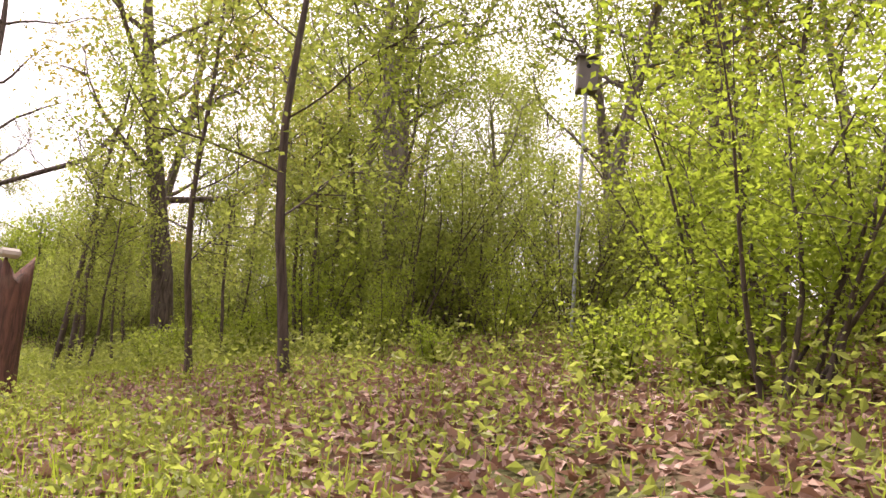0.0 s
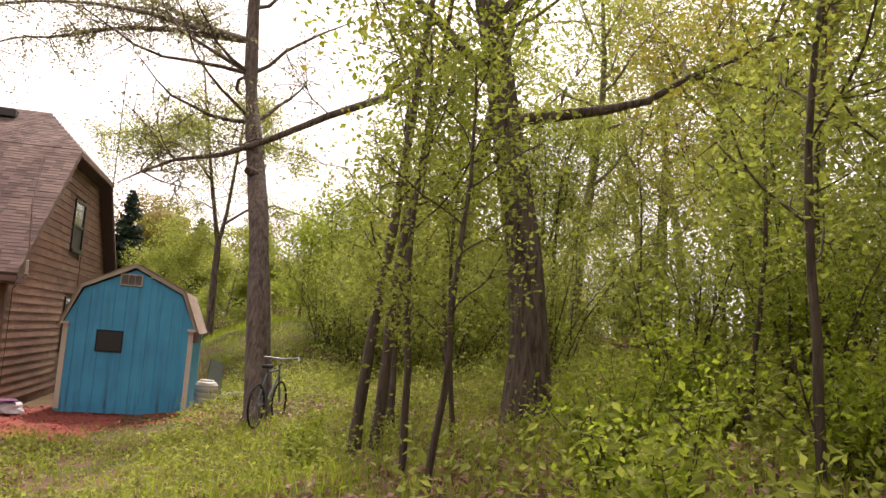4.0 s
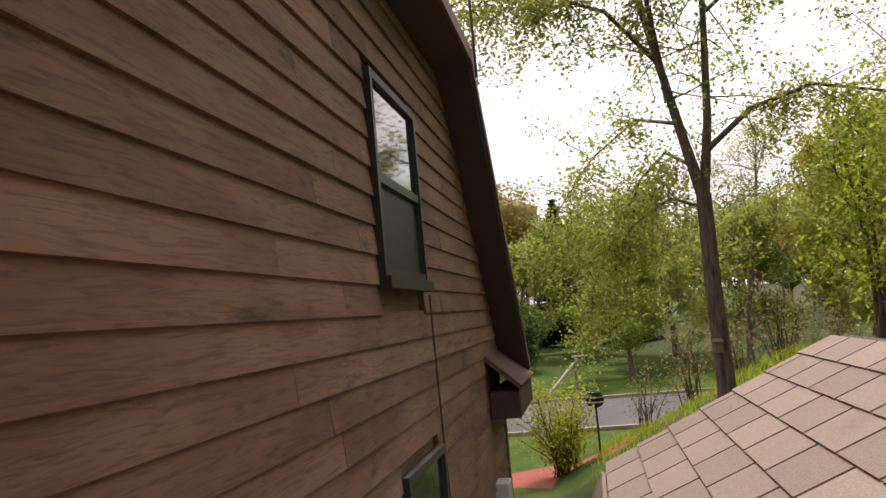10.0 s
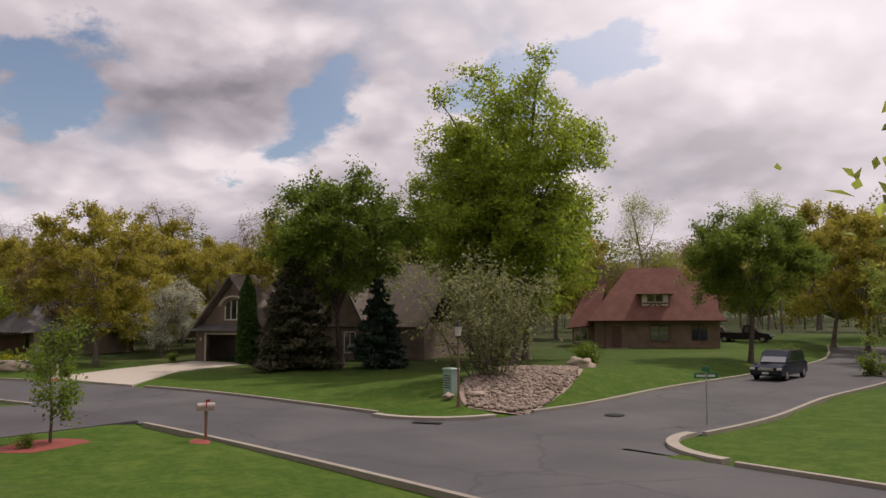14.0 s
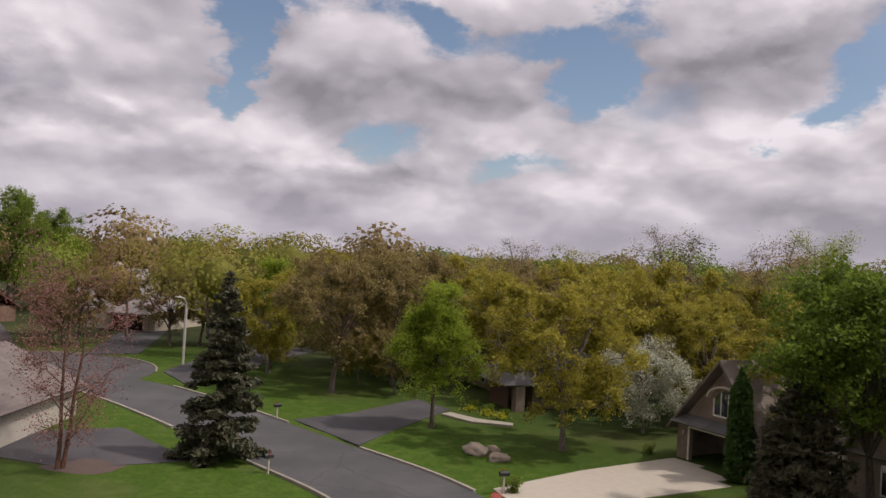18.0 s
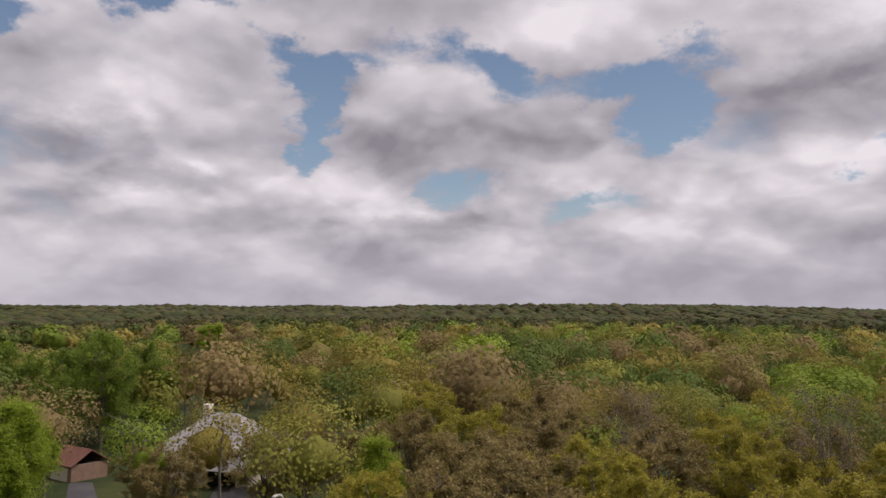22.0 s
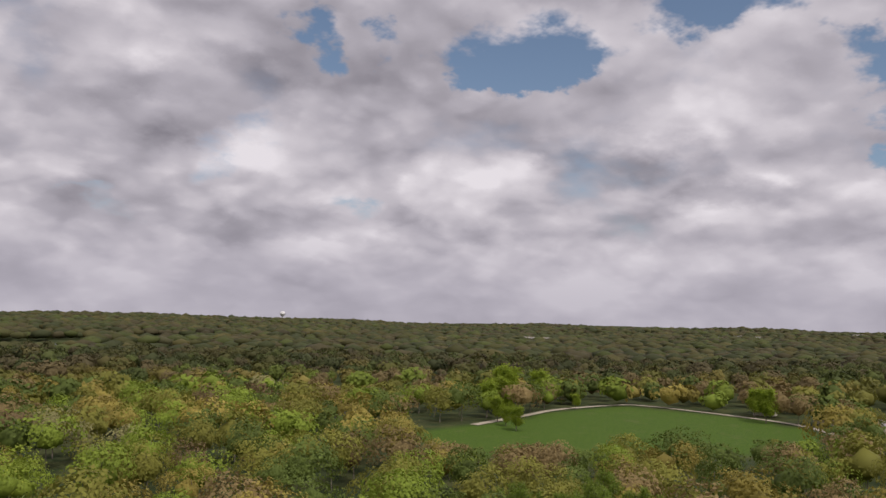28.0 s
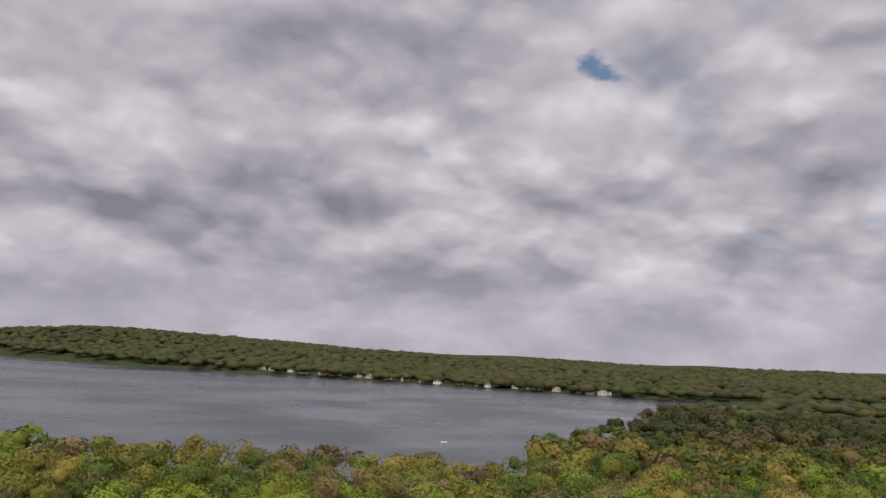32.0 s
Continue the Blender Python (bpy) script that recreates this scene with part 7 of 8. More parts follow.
def cream_house():
    x, y = -61.0, -11.0
    z = gz(x, y)
    h = thing("house", (x, y, z), "cream lap-sided house with a brown shingled gable roof", "house")
    part("gable_wall", slabs(([(5.4, -5.2, -0.4), (5.4, 6.2, -0.4), (5.4, 6.2, 2.4), (5.4, 0.5, 5.0), (5.4, -5.2, 2.4)], 0.2)), M_LAPWHITE, h)
    for k in range(20):
        zz = -0.2 + k * 0.25
        half = 5.7 if zz < 2.4 else 5.7 * (5.0 - zz) / 2.6
        if half > 0.3:
            part("siding_board", slabs(([(5.43, 0.5 - half, zz), (5.43, 0.5 + half, zz), (5.41, 0.5 + half - 0.1, zz + 0.24), (5.41, 0.5 - half + 0.1, zz + 0.24)], 0.02)), M_LAPWHITE, h)
    for row in ((-9, 5.2, -5.2, -5.0, -0.4, 2.5), (-9, 5.2, 6.0, 6.2, -0.4, 2.5)):
        part("wall", boxes(row), M_LAPWHITE, h)
    slopes(h, [[(-9.5, -5.8, 2.25), (5.9, -5.8, 2.25), (5.9, 0.5, 5.2), (-9.5, 0.5, 5.2)], [(5.9, 6.8, 2.25), (-9.5, 6.8, 2.25), (-9.5, 0.5, 5.2), (5.9, 0.5, 5.2)]], far_roof("umber_roof", (0.13, 0.105, 0.095), (0.19, 0.155, 0.14)))
    for a in (-1, 1):
        part("rake_trim", slabs(([(5.93, 0.5, 5.1), (5.93, 0.5 + a * 6.3, 2.15), (5.93, 0.5 + a * 6.3, 1.95), (5.93, 0.5, 4.9)][:: -a], 0.05)), M_WHITE, h)


def brown_garage(x, y, turn, label):
    h = thing("garage", (x, y, gz(x, y)), label, "garage", turn=turn)
    for row in ((-3.2, 3.2, -3, -2.8, -0.3, 2.5), (-3.2, -3.0, -2.8, 3, -0.3, 2.5), (3.0, 3.2, -2.8, 3, -0.3, 2.5), (-3, 3, 2.8, 3, -0.3, 2.5)):
        part("wall", boxes(row), M_BRICK, h)
    slopes(h, gable_roof(6.4, 6.0, 2.4, 4.6), M_ROOF_RED)
    part("garage_door", boxes((-2.2, 2.2, -3.04, -3.002, -0.1, 2.1)), M_CREAM, h)


rust_roof_house()
arch_window_house()
slate_house()
grey_roof_house()
cream_house()
brown_garage(-139.0, -48.5, 60, "small garage with a brown shingled roof and a cream door")


def car(x, y, turn, color, label, long=4.9, tall=1.72, pickup=False, category="car"):
    """A parked car: body, cabin, glass, wheels, lamps."""
    t = thing("car", (x, y, ROAD_Z + 0.01 if road_gap([x], [y])[0] < 0 else gz(x, y)), label, category, turn=turn)
    paint = plain("car_paint", color, 0.22, 0.3, vary=0.02, bump=0.0)
    L, W = long / 2, 0.93
    low = [(-L, 0.35), (-L + 0.08, 0.30), (L - 0.1, 0.30), (L, 0.42), (L - 0.03, 0.78), (L - 0.25, 0.92), (L - 1.25, 1.02), (-L + 0.15, 1.05), (-L, 0.9)]
    bm = bmesh.new()
    slab(bm, [(x_, -W, z_) for x_, z_ in low], 2 * W)
    bmesh.ops.recalc_face_normals(bm, faces=bm.faces)
    bmesh.ops.bevel(bm, geom=list(bm.edges), offset=0.05, segments=2, affect="EDGES")
    body = part("body", bm, paint, t)
    back = -0.2 if pickup else -L + 0.12
    roof_b = 0.0 if pickup else -L + 0.45
    cab = [(back, 1.0), (L - 1.2, 1.0), (L - 2.05, tall), (roof_b, tall)]
    bm = bmesh.new()
    slab(bm, [(x_, -W + 0.1, z_) for x_, z_ in cab], 2 * (W - 0.1))
    bmesh.ops.recalc_face_normals(bm, faces=bm.faces)
    bmesh.ops.bevel(bm, geom=list(bm.edges), offset=0.07, segments=2, affect="EDGES")
    part("cabin", bm, paint, t)
    for s in (-1, 1):
        side = s * (W - 0.095)
        n = 2 if pickup else 3
        x0, x1 = back + 0.25, L - 1.55
        for i in range(n):
            a, b = x0 + (x1 - x0) * i / n + 0.04, x0 + (x1 - x0) * (i + 1) / n - 0.04
            ring = [(a, side, 1.08), (b, side, 1.08), (b - 0.22 * (i == n - 1) - 0.05, side, tall - 0.14), (a + 0.12 * (i == 0), side, tall - 0.14)]
            part("side_window", slabs((ring if s < 0 else ring[::-1], 0.012)), M_GLASS, t)
        part("headlight", boxes((L - 0.16, L + 0.005, s * 0.78 - 0.14, s * 0.78 + 0.14, 0.66, 0.80), bevel=0.02), M_WHITE, body)
        part("tail_light", boxes((-L - 0.006, -L + 0.1, s * 0.80 - 0.10, s * 0.80 + 0.10, 0.74, 1.0), bevel=0.02), plain("tail_red", (0.30, 0.01, 0.01), 0.3), body)
        for xw in (-L + 0.85, L - 0.9):
            w = part("wheel", rods(((xw, s * (W - 0.16), 0.34), (xw, s * (W + 0.015), 0.34), 0.34), n=22), M_DARK, t)
            part("rim", rods(((xw, s * (W + 0.012), 0.34), (xw, s * (W + 0.03), 0.34), 0.21), n=12), plain("alloy", (0.45, 0.45, 0.46), 0.3, 0.9), w)
    part("windscreen", slabs(([(L - 1.26, -W + 0.2, 1.07), (L - 1.26, W - 0.2, 1.07), (L - 2.0, W - 0.26, tall - 0.06), (L - 2.0, -W + 0.26, tall - 0.06)], 0.012)), M_GLASS, t)
    part("bumper", boxes((L - 0.12, L + 0.05, -0.8, 0.8, 0.36, 0.56), bevel=0.03), M_DARK, t)
    part("grille", boxes((L - 0.06, L + 0.012, -0.45, 0.45, 0.62, 0.78), bevel=0.01), plain("chrome", (0.5, 0.5, 0.52), 0.2, 1.0), t)
    part("number_plate", boxes((L + 0.05, L + 0.062, -0.2, 0.2, 0.42, 0.54)), M_WHITE, t)
    return t


car(-24.4, 59.6, -80, (0.012, 0.016, 0.034), "dark blue minivan parked along the side street")
car(-45.4, 91.5, 20, (0.012, 0.013, 0.016), "black pickup truck parked beside the brick house", 5.6, 1.85, True, "pickup truck")
car(-48.4, 91.0, 30, (0.55, 0.55, 0.55), "white car parked behind the pickup")


def mailbox(x, y, turn, color, label, post=M_CREAM):
    t = thing("mailbox", (x, y, gz(x, y)), label, "mailbox", turn=turn, group="mailboxes along the street")
    part("post", boxes((-0.05, 0.05, -0.05, 0.05, -0.2, 1.0), bevel=0.006), post, t)
    m = plain("mailbox_paint", color, 0.45, 0.2)
    bm = bmesh.new()
    n = 9
    prof = [(-0.12, 0.0), (0.12, 0.0)] + [(0.12 * math.cos(a), 0.14 + 0.12 * math.sin(a)) for a in np.linspace(0, math.pi, n)]
    slab(bm, [(px, -0.28, 1.0 + pz) for px, pz in prof], 0.56)
    bmesh.ops.recalc_face_normals(bm, faces=bm.faces)
    b = part("box_body", bm, m, t)
    part("flag", boxes((0.125, 0.14, -0.02, 0.02, 1.1, 1.36), (0.125, 0.14, -0.02, 0.12, 1.30, 1.38)), plain("flag_red", (0.35, 0.03, 0.02), 0.5), b)
    part("door", boxes((-0.115, 0.115, -0.30, -0.282, 1.01, 1.22), bevel=0.01), m, b)


mailbox(-24.9, 23.2, -20, (0.40, 0.32, 0.28), "tan mailbox on a wooden post at the kerb", plain("post_brown", (0.22, 0.12, 0.09), 0.8))
mailbox(-56.6, 11.9, 40, (0.03, 0.035, 0.04), "black mailbox with newspaper tubes on a post")
mailbox(-54.6, 25.4, 200, (0.02, 0.02, 0.02), "black mailbox beside a small shrub")
mailbox(-72.6, 9.6, 210, (0.02, 0.02, 0.02), "black mailbox at the lawn's edge")
mailbox(-3.9, 19.7, 0, (0.55, 0.56, 0.55), "white mailbox at the kerb", M_WHITE)


def lamp_post(x, y):
    t = thing("lamp_post", (x, y, gz(x, y)), "dark post lamp with a glass lantern at the corner", "street lamp")
    part("post", rods(((0, 0, -0.2), (0, 0, 3.0), 0.055, 0.045), ((0, 0, 0), (0, 0, 0.5), 0.10, 0.07)), M_TRIM, t)
    l = part("lantern", rods(((0, 0, 3.05), (0, 0, 3.45), 0.11, 0.19), n=6), M_WHITE, t)
    part("lantern_cap", rods(((0, 0, 3.45), (0, 0, 3.68), 0.24, 0.03), n=6), M_DARK, l)
    part("collar", rods(((0, 0, 2.98), (0, 0, 3.05), 0.12), n=10), M_DARK, t)


lamp_post(-25.6, 34.8)


def street_sign():
    t = thing("street_sign", (-16.3, 39.2, gz(-16.3, 39.2)), "green street-name sign on a steel post", "street sign", turn=52)
    part("post", rods(((0, 0, -0.2), (0, 0, 2.05), 0.03)), plain("galvanised", (0.36, 0.38, 0.36), 0.5, 0.6), t)
    green = plain("sign_green", (0.015, 0.16, 0.075), 0.45, vary=0.03)
    a = part("name_plate", boxes((-0.45, 0.45, -0.012, 0.012, 1.80, 2.0)), green, t)
    part("lettering_bar", boxes((-0.36, -0.02, -0.018, -0.0125, 1.86, 1.94), (0.06, 0.34, -0.018, -0.0125, 1.86, 1.94)), M_WHITE, a)
    b = part("cross_plate", boxes((-0.012, 0.012, -0.42, 0.42, 2.04, 2.24)), green, t)
    part("lettering_bar", boxes((0.0125, 0.018, -0.3, 0.3, 2.10, 2.18)), M_WHITE, b)


street_sign()


def street_light(x, y, turn):
    t = thing("street_light", (x, y, gz(x, y)), "tall white street light with a curved arm", "street light", turn=turn)
    m = plain("light_pole", (0.50, 0.47, 0.42), 0.6)
    pts = [(0, 0, -0.2), (0, 0, 6.2), (0.15, 0, 6.9), (0.7, 0, 7.4), (1.8, 0, 7.65)]
    part("pole", rods(*[(a, b, 0.15 if i == 0 else 0.12) for i, (a, b) in enumerate(zip(pts[:-1], pts[1:]))]), m, t)
    part("lamp_head", boxes((1.7, 2.5, -0.18, 0.18, 7.52, 7.72), bevel=0.05), m, t)


street_light(-99.6, -5.6, -10)
street_light(-109.0, 3.5, 10)


def utility_box(x, y):
    t = thing("utility_box", (x, y, gz(x, y)), "pale green utility pedestal by the shrub", "utility box")
    m = plain("utility_green", (0.26, 0.36, 0.30), 0.5)
    part("cabinet", boxes((-0.32, 0.32, -0.25, 0.25, -0.1, 1.0), bevel=0.03), m, t)
    part("lid", boxes((-0.35, 0.35, -0.28, 0.28, 1.0, 1.12), bevel=0.03), m, t)
    # raised black bars, coloured as the shade inside vent openings
    for i in range(6):
        part("vent_slot", boxes((-0.24, 0.24, -0.256, -0.251, 0.2 + i * 0.11, 0.24 + i * 0.11)), M_DARK, t)


utility_box(-27.8, 36.2)


def boulder(x, y, size, seed, label):
    bm = bmesh.new()
    bmesh.ops.create_icosphere(bm, subdivisions=3, radius=1.0)
    off = Vector((seed * 3.7, seed * 1.3, 0))
    for v in bm.verts:
        k = 0.8 + 0.45 * noise.noise(v.co * 1.4 + off) + 0.12 * noise.noise(v.co * 4 + off)
        v.co = Vector((v.co.x * size * k, v.co.y * size * 0.75 * k, v.co.z * size * 0.5 * k))
    for f in bm.faces:
        f.smooth = True
    ob = part("boulder", bm, M_ROCK)
    ob.matrix_basis = pose(x, y, gz(x, y) + size * 0.16, 0, 0, seed * 50)
    return tagged(ob, label, "boulder")


M_ROCK = plain("field_stone", (0.33, 0.26, 0.20), 0.9, vary=0.25, scale=2.5, bump=0.6, bump_scale=9)
for x, y, s, k in ((-63.8, 24.6, 1.2, 1), (-62.2, 26.0, 0.9, 2), (-64.8, 25.8, 0.7, 3)):
    boulder(x, y, s, k, "weathered tan boulder on the lawn")
for x, y, s, k in ((-33.0, 51.0, 1.1, 4), (-26.2, 36.4, 0.5, 5), (-27.0, 35.4, 0.4, 6)):
    boulder(x, y, s, k, "grey boulder at the edge of a planting bed")


def bed(name, ring, mat, label, lift=0.05):
    """A low planting bed that follows the ground."""
    c = np.mean(ring, 0)
    fine = smooth_line([*ring, ring[0]], 1.0)
    rows = [c + (fine - c) * k for k in np.linspace(0.02, 1, 8)]
    v = np.concatenate(rows)
    m = len(fine)
    z = ground_z(v[:, 0], v[:, 1]) + np.repeat(lift * np.linspace(1.8, 0.2, 8), m)
    i, j = np.meshgrid(np.arange(7), np.arange(m - 1), indexing="ij")
    f = np.stack([i * m + j, i * m + j + 1, (i + 1) * m + j + 1, (i + 1) * m + j], -1).reshape(-1, 4)
    tagged(new(name, mesh_from(name, np.c_[v, z], f, mat, True)), label, "planting bed", kind="structure")


M_ROCKS = plain("river_rock", (0.26, 0.20, 0.155), 0.95, vary=0.35, scale=5, bump=0.9, bump_scale=12)
bed("rock_bed", [(-22.9, 36.3), (-25.2, 35.0), (-29.6, 38.5), (-33.5, 46.0), (-31.0, 48.5), (-27.0, 44.0)], M_ROCKS, "sloping bed of tan river rock")


def rock_scatter():
    """Loose river rocks lying on the bed."""
    rng = np.random.default_rng(96)
    ring = [(-22.9, 36.3), (-25.2, 35.0), (-29.6, 38.5), (-33.5, 46.0), (-31.0, 48.5), (-27.0, 44.0)]
    x, y = rng.uniform(-34, -22.5, 9000), rng.uniform(34.5, 49, 9000)
    ok = inside(x, y, ring)
    x, y = x[ok], y[ok]
    n = len(x)
    iv, jf = ICO
    r = rng.uniform(0.05, 0.15, (n, 1, 1)) * rng.uniform(0.8, 1.2, (n, 1, 3)) * (1, 1, 0.7)
    v = (np.c_[x, y, ground_z(x, y) + 0.07][:, None] + iv[None] * r * (1 + 0.12 * rng.normal(size=(n, len(iv), 1)))).reshape(-1, 3)
    f = (jf[None] + (np.arange(n) * len(iv))[:, None, None]).reshape(-1, 3)
    ob = new("river_rocks", mesh_from("river_rocks", v, f, leafy("rock_mix", (0.17, 0.125, 0.095), (0.40, 0.32, 0.26), 0.9, 0.0), True))
    tagged(ob, "tan and grey river rocks heaped on the corner bed", "river rock", kind="stuff")


rock_scatter()
bed("mulch_ring", [(-26.2, 18.2), (-27.2, 17.2), (-28.6, 18.2), (-28.6, 19.6), (-27.2, 20.2)], M_REDMULCH, "ring of red mulch round a small tree")
bed("mulch_ring", [(-24.1, 23.0), (-24.8, 22.6), (-25.5, 23.1), (-25.0, 23.7)], M_REDMULCH, "small patch of red mulch at a mailbox", 0.03)
bed("plant_bed", [(-53.6, 24.6), (-54.8, 24.8), (-55.6, 26.0), (-54.6, 26.4)], M_REDMULCH, "small mulched bed at a mailbox", 0.03)
bed("front_bed", [(-0.9, 17.2), (1.2, 16.6), (2.0, 18.4), (0.4, 19.6), (-1.2, 18.8)], M_REDMULCH, "red mulch under the forsythia", 0.03)
bed("garden_bed", [(-58.8, 0.4), (-55.6, -0.8), (-54.6, 2.8), (-57.6, 3.6)], plain("dark_mulch", (0.09, 0.06, 0.05), 0.95, vary=0.3, scale=8), "dark mulched garden bed", 0.04)

# trees of the street
maple = plant(dome_tree(61, "maple", "broad round maple with dense dark green leaves", "green", 14.6, 6.3, 44000, 0.150, 0.22, 120, 0.85, 0.28, M_OAK, 10), -49.6, 43.6)
tall = plant(dome_tree(62, "tall_tree", "very tall bright green tree above the other trees", "bright", 21.0, 7.6, 50000, 0.150, 0.08, 190, 0.9, 0.34, M_OAK, 14, "vase"), -38.6, 50.6)
plant(dome_tree(63, "tall_tree", "tall green tree beside the brick house", "bright", 14.5, 6.2, 34000, 0.145, 0.08, 110, 0.9, 0.28, M_OAK, 10), -42.0, 55.0, 50)
crab = plant(shrub(64, "crabapple", "large spreading crabapple in pale new leaf", "pale", 5.8, 6.8, 6500, 0.12, 30, M_OAK, "tree"), -29.4, 40.0)
plant(spruce(65, "dark spruce before the tan house", 10.2, 6.2, 5200, "needle_brown", 0.12), -50.2, 40.2)
s2 = plant(spruce(66, "small dense dark spruce", 6.4, 4.2, 3200), -46.2, 44.6)
plant(spruce(67, "sparse worn spruce at the street", 11.6, 6.0, 3600, "needle_brown", 0.25), -59.4, 8.4)


def arborvitae():
    rng = np.random.default_rng(68)
    t = thing("arborvitae", label="tall narrow clipped arborvitae by the garage", category="tree")
    n = 5200
    f = rng.random(n)
    a = rng.uniform(0, 6.283, n)
    r = 0.85 * np.minimum(1, (1 - f) * 5) * (1 - 0.35 * f) * rng.uniform(0.75, 1.05, n)
    c = np.c_[r * np.cos(a), r * np.sin(a), 0.2 + 6.9 * f]
    part("foliage", mesh_from("foliage", *leaves(rng, c, 0.17, 0.5, 2.0)), LEAF["dark"], t)
    part("trunk", rods(((0, 0, -0.2), (0, 0, 6.4), 0.11, 0.02)), M_THIN, t)
    return t


plant(arborvitae(), -59.4, 40.7)
pear = plant(dome_tree(69, "pear_tree", "upright bright green pear tree on the lawn", "bright", 11.6, 3.9, 32000, 0.115, 0.13, 90, 0.7, 0.17, M_THIN, 10, "cone"), -71.6, 21.7)
linden = plant(dome_tree(70, "olive_tree", "spreading tree in thin olive-yellow spring leaf", "olive", 13.4, 6.8, 30000, 0.145, 0.12, 110, 0.6, 0.24, M_GREY, 11), -66.2, 30.9)
plant(dome_tree(71, "blossom_tree", "white flowering tree in full blossom", "white", 7.6, 4.3, 22000, 0.10, 0.10, 80, 0.6, 0.15, M_GREY, 9), -73.6, 38.8)
plant(broadleaf(72, "redbud", "bare pinkish multi-stemmed tree beside the cream house", "red", 10.4, 0.13, 10000, 0.075, 0.35, M_STUMP, 7, first=0.16, spread=0.40, limbs=10, subs=6, twigs=5, stems=2, shape="vase"), -55.4, 0.6)
apple = plant(broadleaf(73, "apple_tree", "small young apple tree in a ring of red mulch", "green", 4.0, 0.055, 2600, 0.09, 0.22, M_THIN, 7, first=0.3, spread=0.40, limbs=9, subs=4, twigs=3, shape="vase"), -27.5, 19.0, 0, 0.85)
brown_oak = plant(dome_tree(74, "street_oak", "wide oak with tan early leaves", "tan", 14.2, 7.2, 28000, 0.145, 0.12, 115, 0.6, 0.30, M_OAK, 12), -86.0, 12.4)
again(brown_oak, -93.0, 18.0, 80, 1.05)
again(brown_oak, -105, 12.6, 170, 1.0)
again(brown_oak, -112.0, 20.0, 260, 1.05)
again(brown_oak, -119.0, -9.0, 30, 0.8)
again(brown_oak, -121.0, -30.0, 140, 0.62)
again(brown_oak, -112.0, -24.5, 300, 0.5)
again(linden, -100.0, 26.0, 120, 1.05)
again(linden, -84.0, 42.0, 200, 1.05)
again(linden, -105.0, 45.0, 40, 1.0)
again(linden, -96.0, 4.5, 280, 0.85)
again(pear, -104.0, -37.5, 90, 1.4)
again(pear, -95.0, -39.0, 10, 1.3)
again(pear, -110.0, -40.5, 200, 1.3)
again(pear, -106.0, 3.0, 200, 1.1)
for x, y, a, k in ((-111.5, -22.4, 10, 0.75), (-117, -12.5, 130, 0.8), (-120, -1.5, 220, 0.85), (-100.5, 16.0, 60, 0.95), (-109.6, 34.0, 310, 1.0), (-128, 26, 25, 1.0), (-137, 20, 190, 1.1), (-139, 37, 75, 1.05), (-111, 52, 160, 1.0), (-131, 4, 280, 0.9), (-84.0, 32.0, 15, 0.8)):
    again(brown_oak, x, y, a, k)
for x, y, a, k in ((-119, 44, 33, 1.05), (-92, 30, 144, 0.9), (-124, 14, 255, 1.05), (-98, 55, 92, 1.0), (-78, 46, 301, 0.85), (-133, 55, 20, 1.1), (-145, 68, 60, 1.1), (-148, 5, 10, 1.1), (-62, 46, 77, 0.9)):
    again(linden, x, y, a, k)
again(tall, -42.5, 51.5, 200, 0.86)
under = np.random.default_rng(66)
for k in range(46):
    x, y, s = under.uniform(-138, -80), under.uniform(0, 56), under.uniform(0.3, 0.55)
    if road_gap([x], [y])[0] > 8 and math.hypot(x + 95, y - 30) > 13 and math.hypot(x + 76, y - 22) > 9:
        again((linden, brown_oak, pear)[k % 3 if k % 4 else 0], x, y, under.uniform(0, 360), s, "low spring tree under the taller oaks")
again(maple, -30.0, 66.0, 100, 0.8)
again(maple, -57.0, 60.0, 200, 1.0)
again(maple, -75.0, 56.0, 20, 0.9)
aspen = plant(dome_tree(75, "aspen", "tall soft green aspen behind the houses", "green", 24.0, 6.6, 26000, 0.20, 0.08, 110, 1.0, 0.3, M_GREY, 11), -151.0, -51.0)
for x, y, a, k in ((-154.0, -60.0, 60, 0.85), (-166.0, -50.0, 140, 0.9), (-150.0, -68.0, 230, 0.9), (-172.0, -62.0, 10, 0.95), (-143.0, -56.0, 300, 0.7)):
    again(aspen, x, y, a, k)
bare = plant(dome_tree(95, "bare_tree", "grey tree still bare of leaves above the canopy", "tan", 18.5, 5.0, 2200, 0.12, 0.35, 90, 1.1, 0.26, M_GREY, 10), -104.0, 50.0)
again(bare, -96.0, 60.0, 130, 0.95)
again(bare, -120.0, 34.0, 40, 0.92)
# across the street: lawn shrubs and the trees behind them
round_bush = plant(shrub(76, "round_shrub", "dense rounded dark green shrub on the lawn", "dark", 3.4, 5.0, 5200, 0.13, 26), -7.0, 49.5)
again(round_bush, -3.4, 46.0, 60, 0.9)
again(round_bush, -11.4, 56.0, 120, 0.75)
blue = plant(spruce(77, "tall dark blue-green spruce", 13.6, 6.4, 4800), -7.0, 61.0)
again(blue, -1.0, 66.0, 60, 0.9)
again(blue, 4.0, 63.0, 100, 0.75)
willow = plant(broadleaf(78, "willow", "yellow-green willow in light spring leaf", "spring", 10.5, 0.2, 14000, 0.14, 0.8, M_GREY, 7, first=0.2, spread=0.38, limbs=13, subs=5, twigs=3, rise=-0.02, clumps=170), -17.0, 72.0)
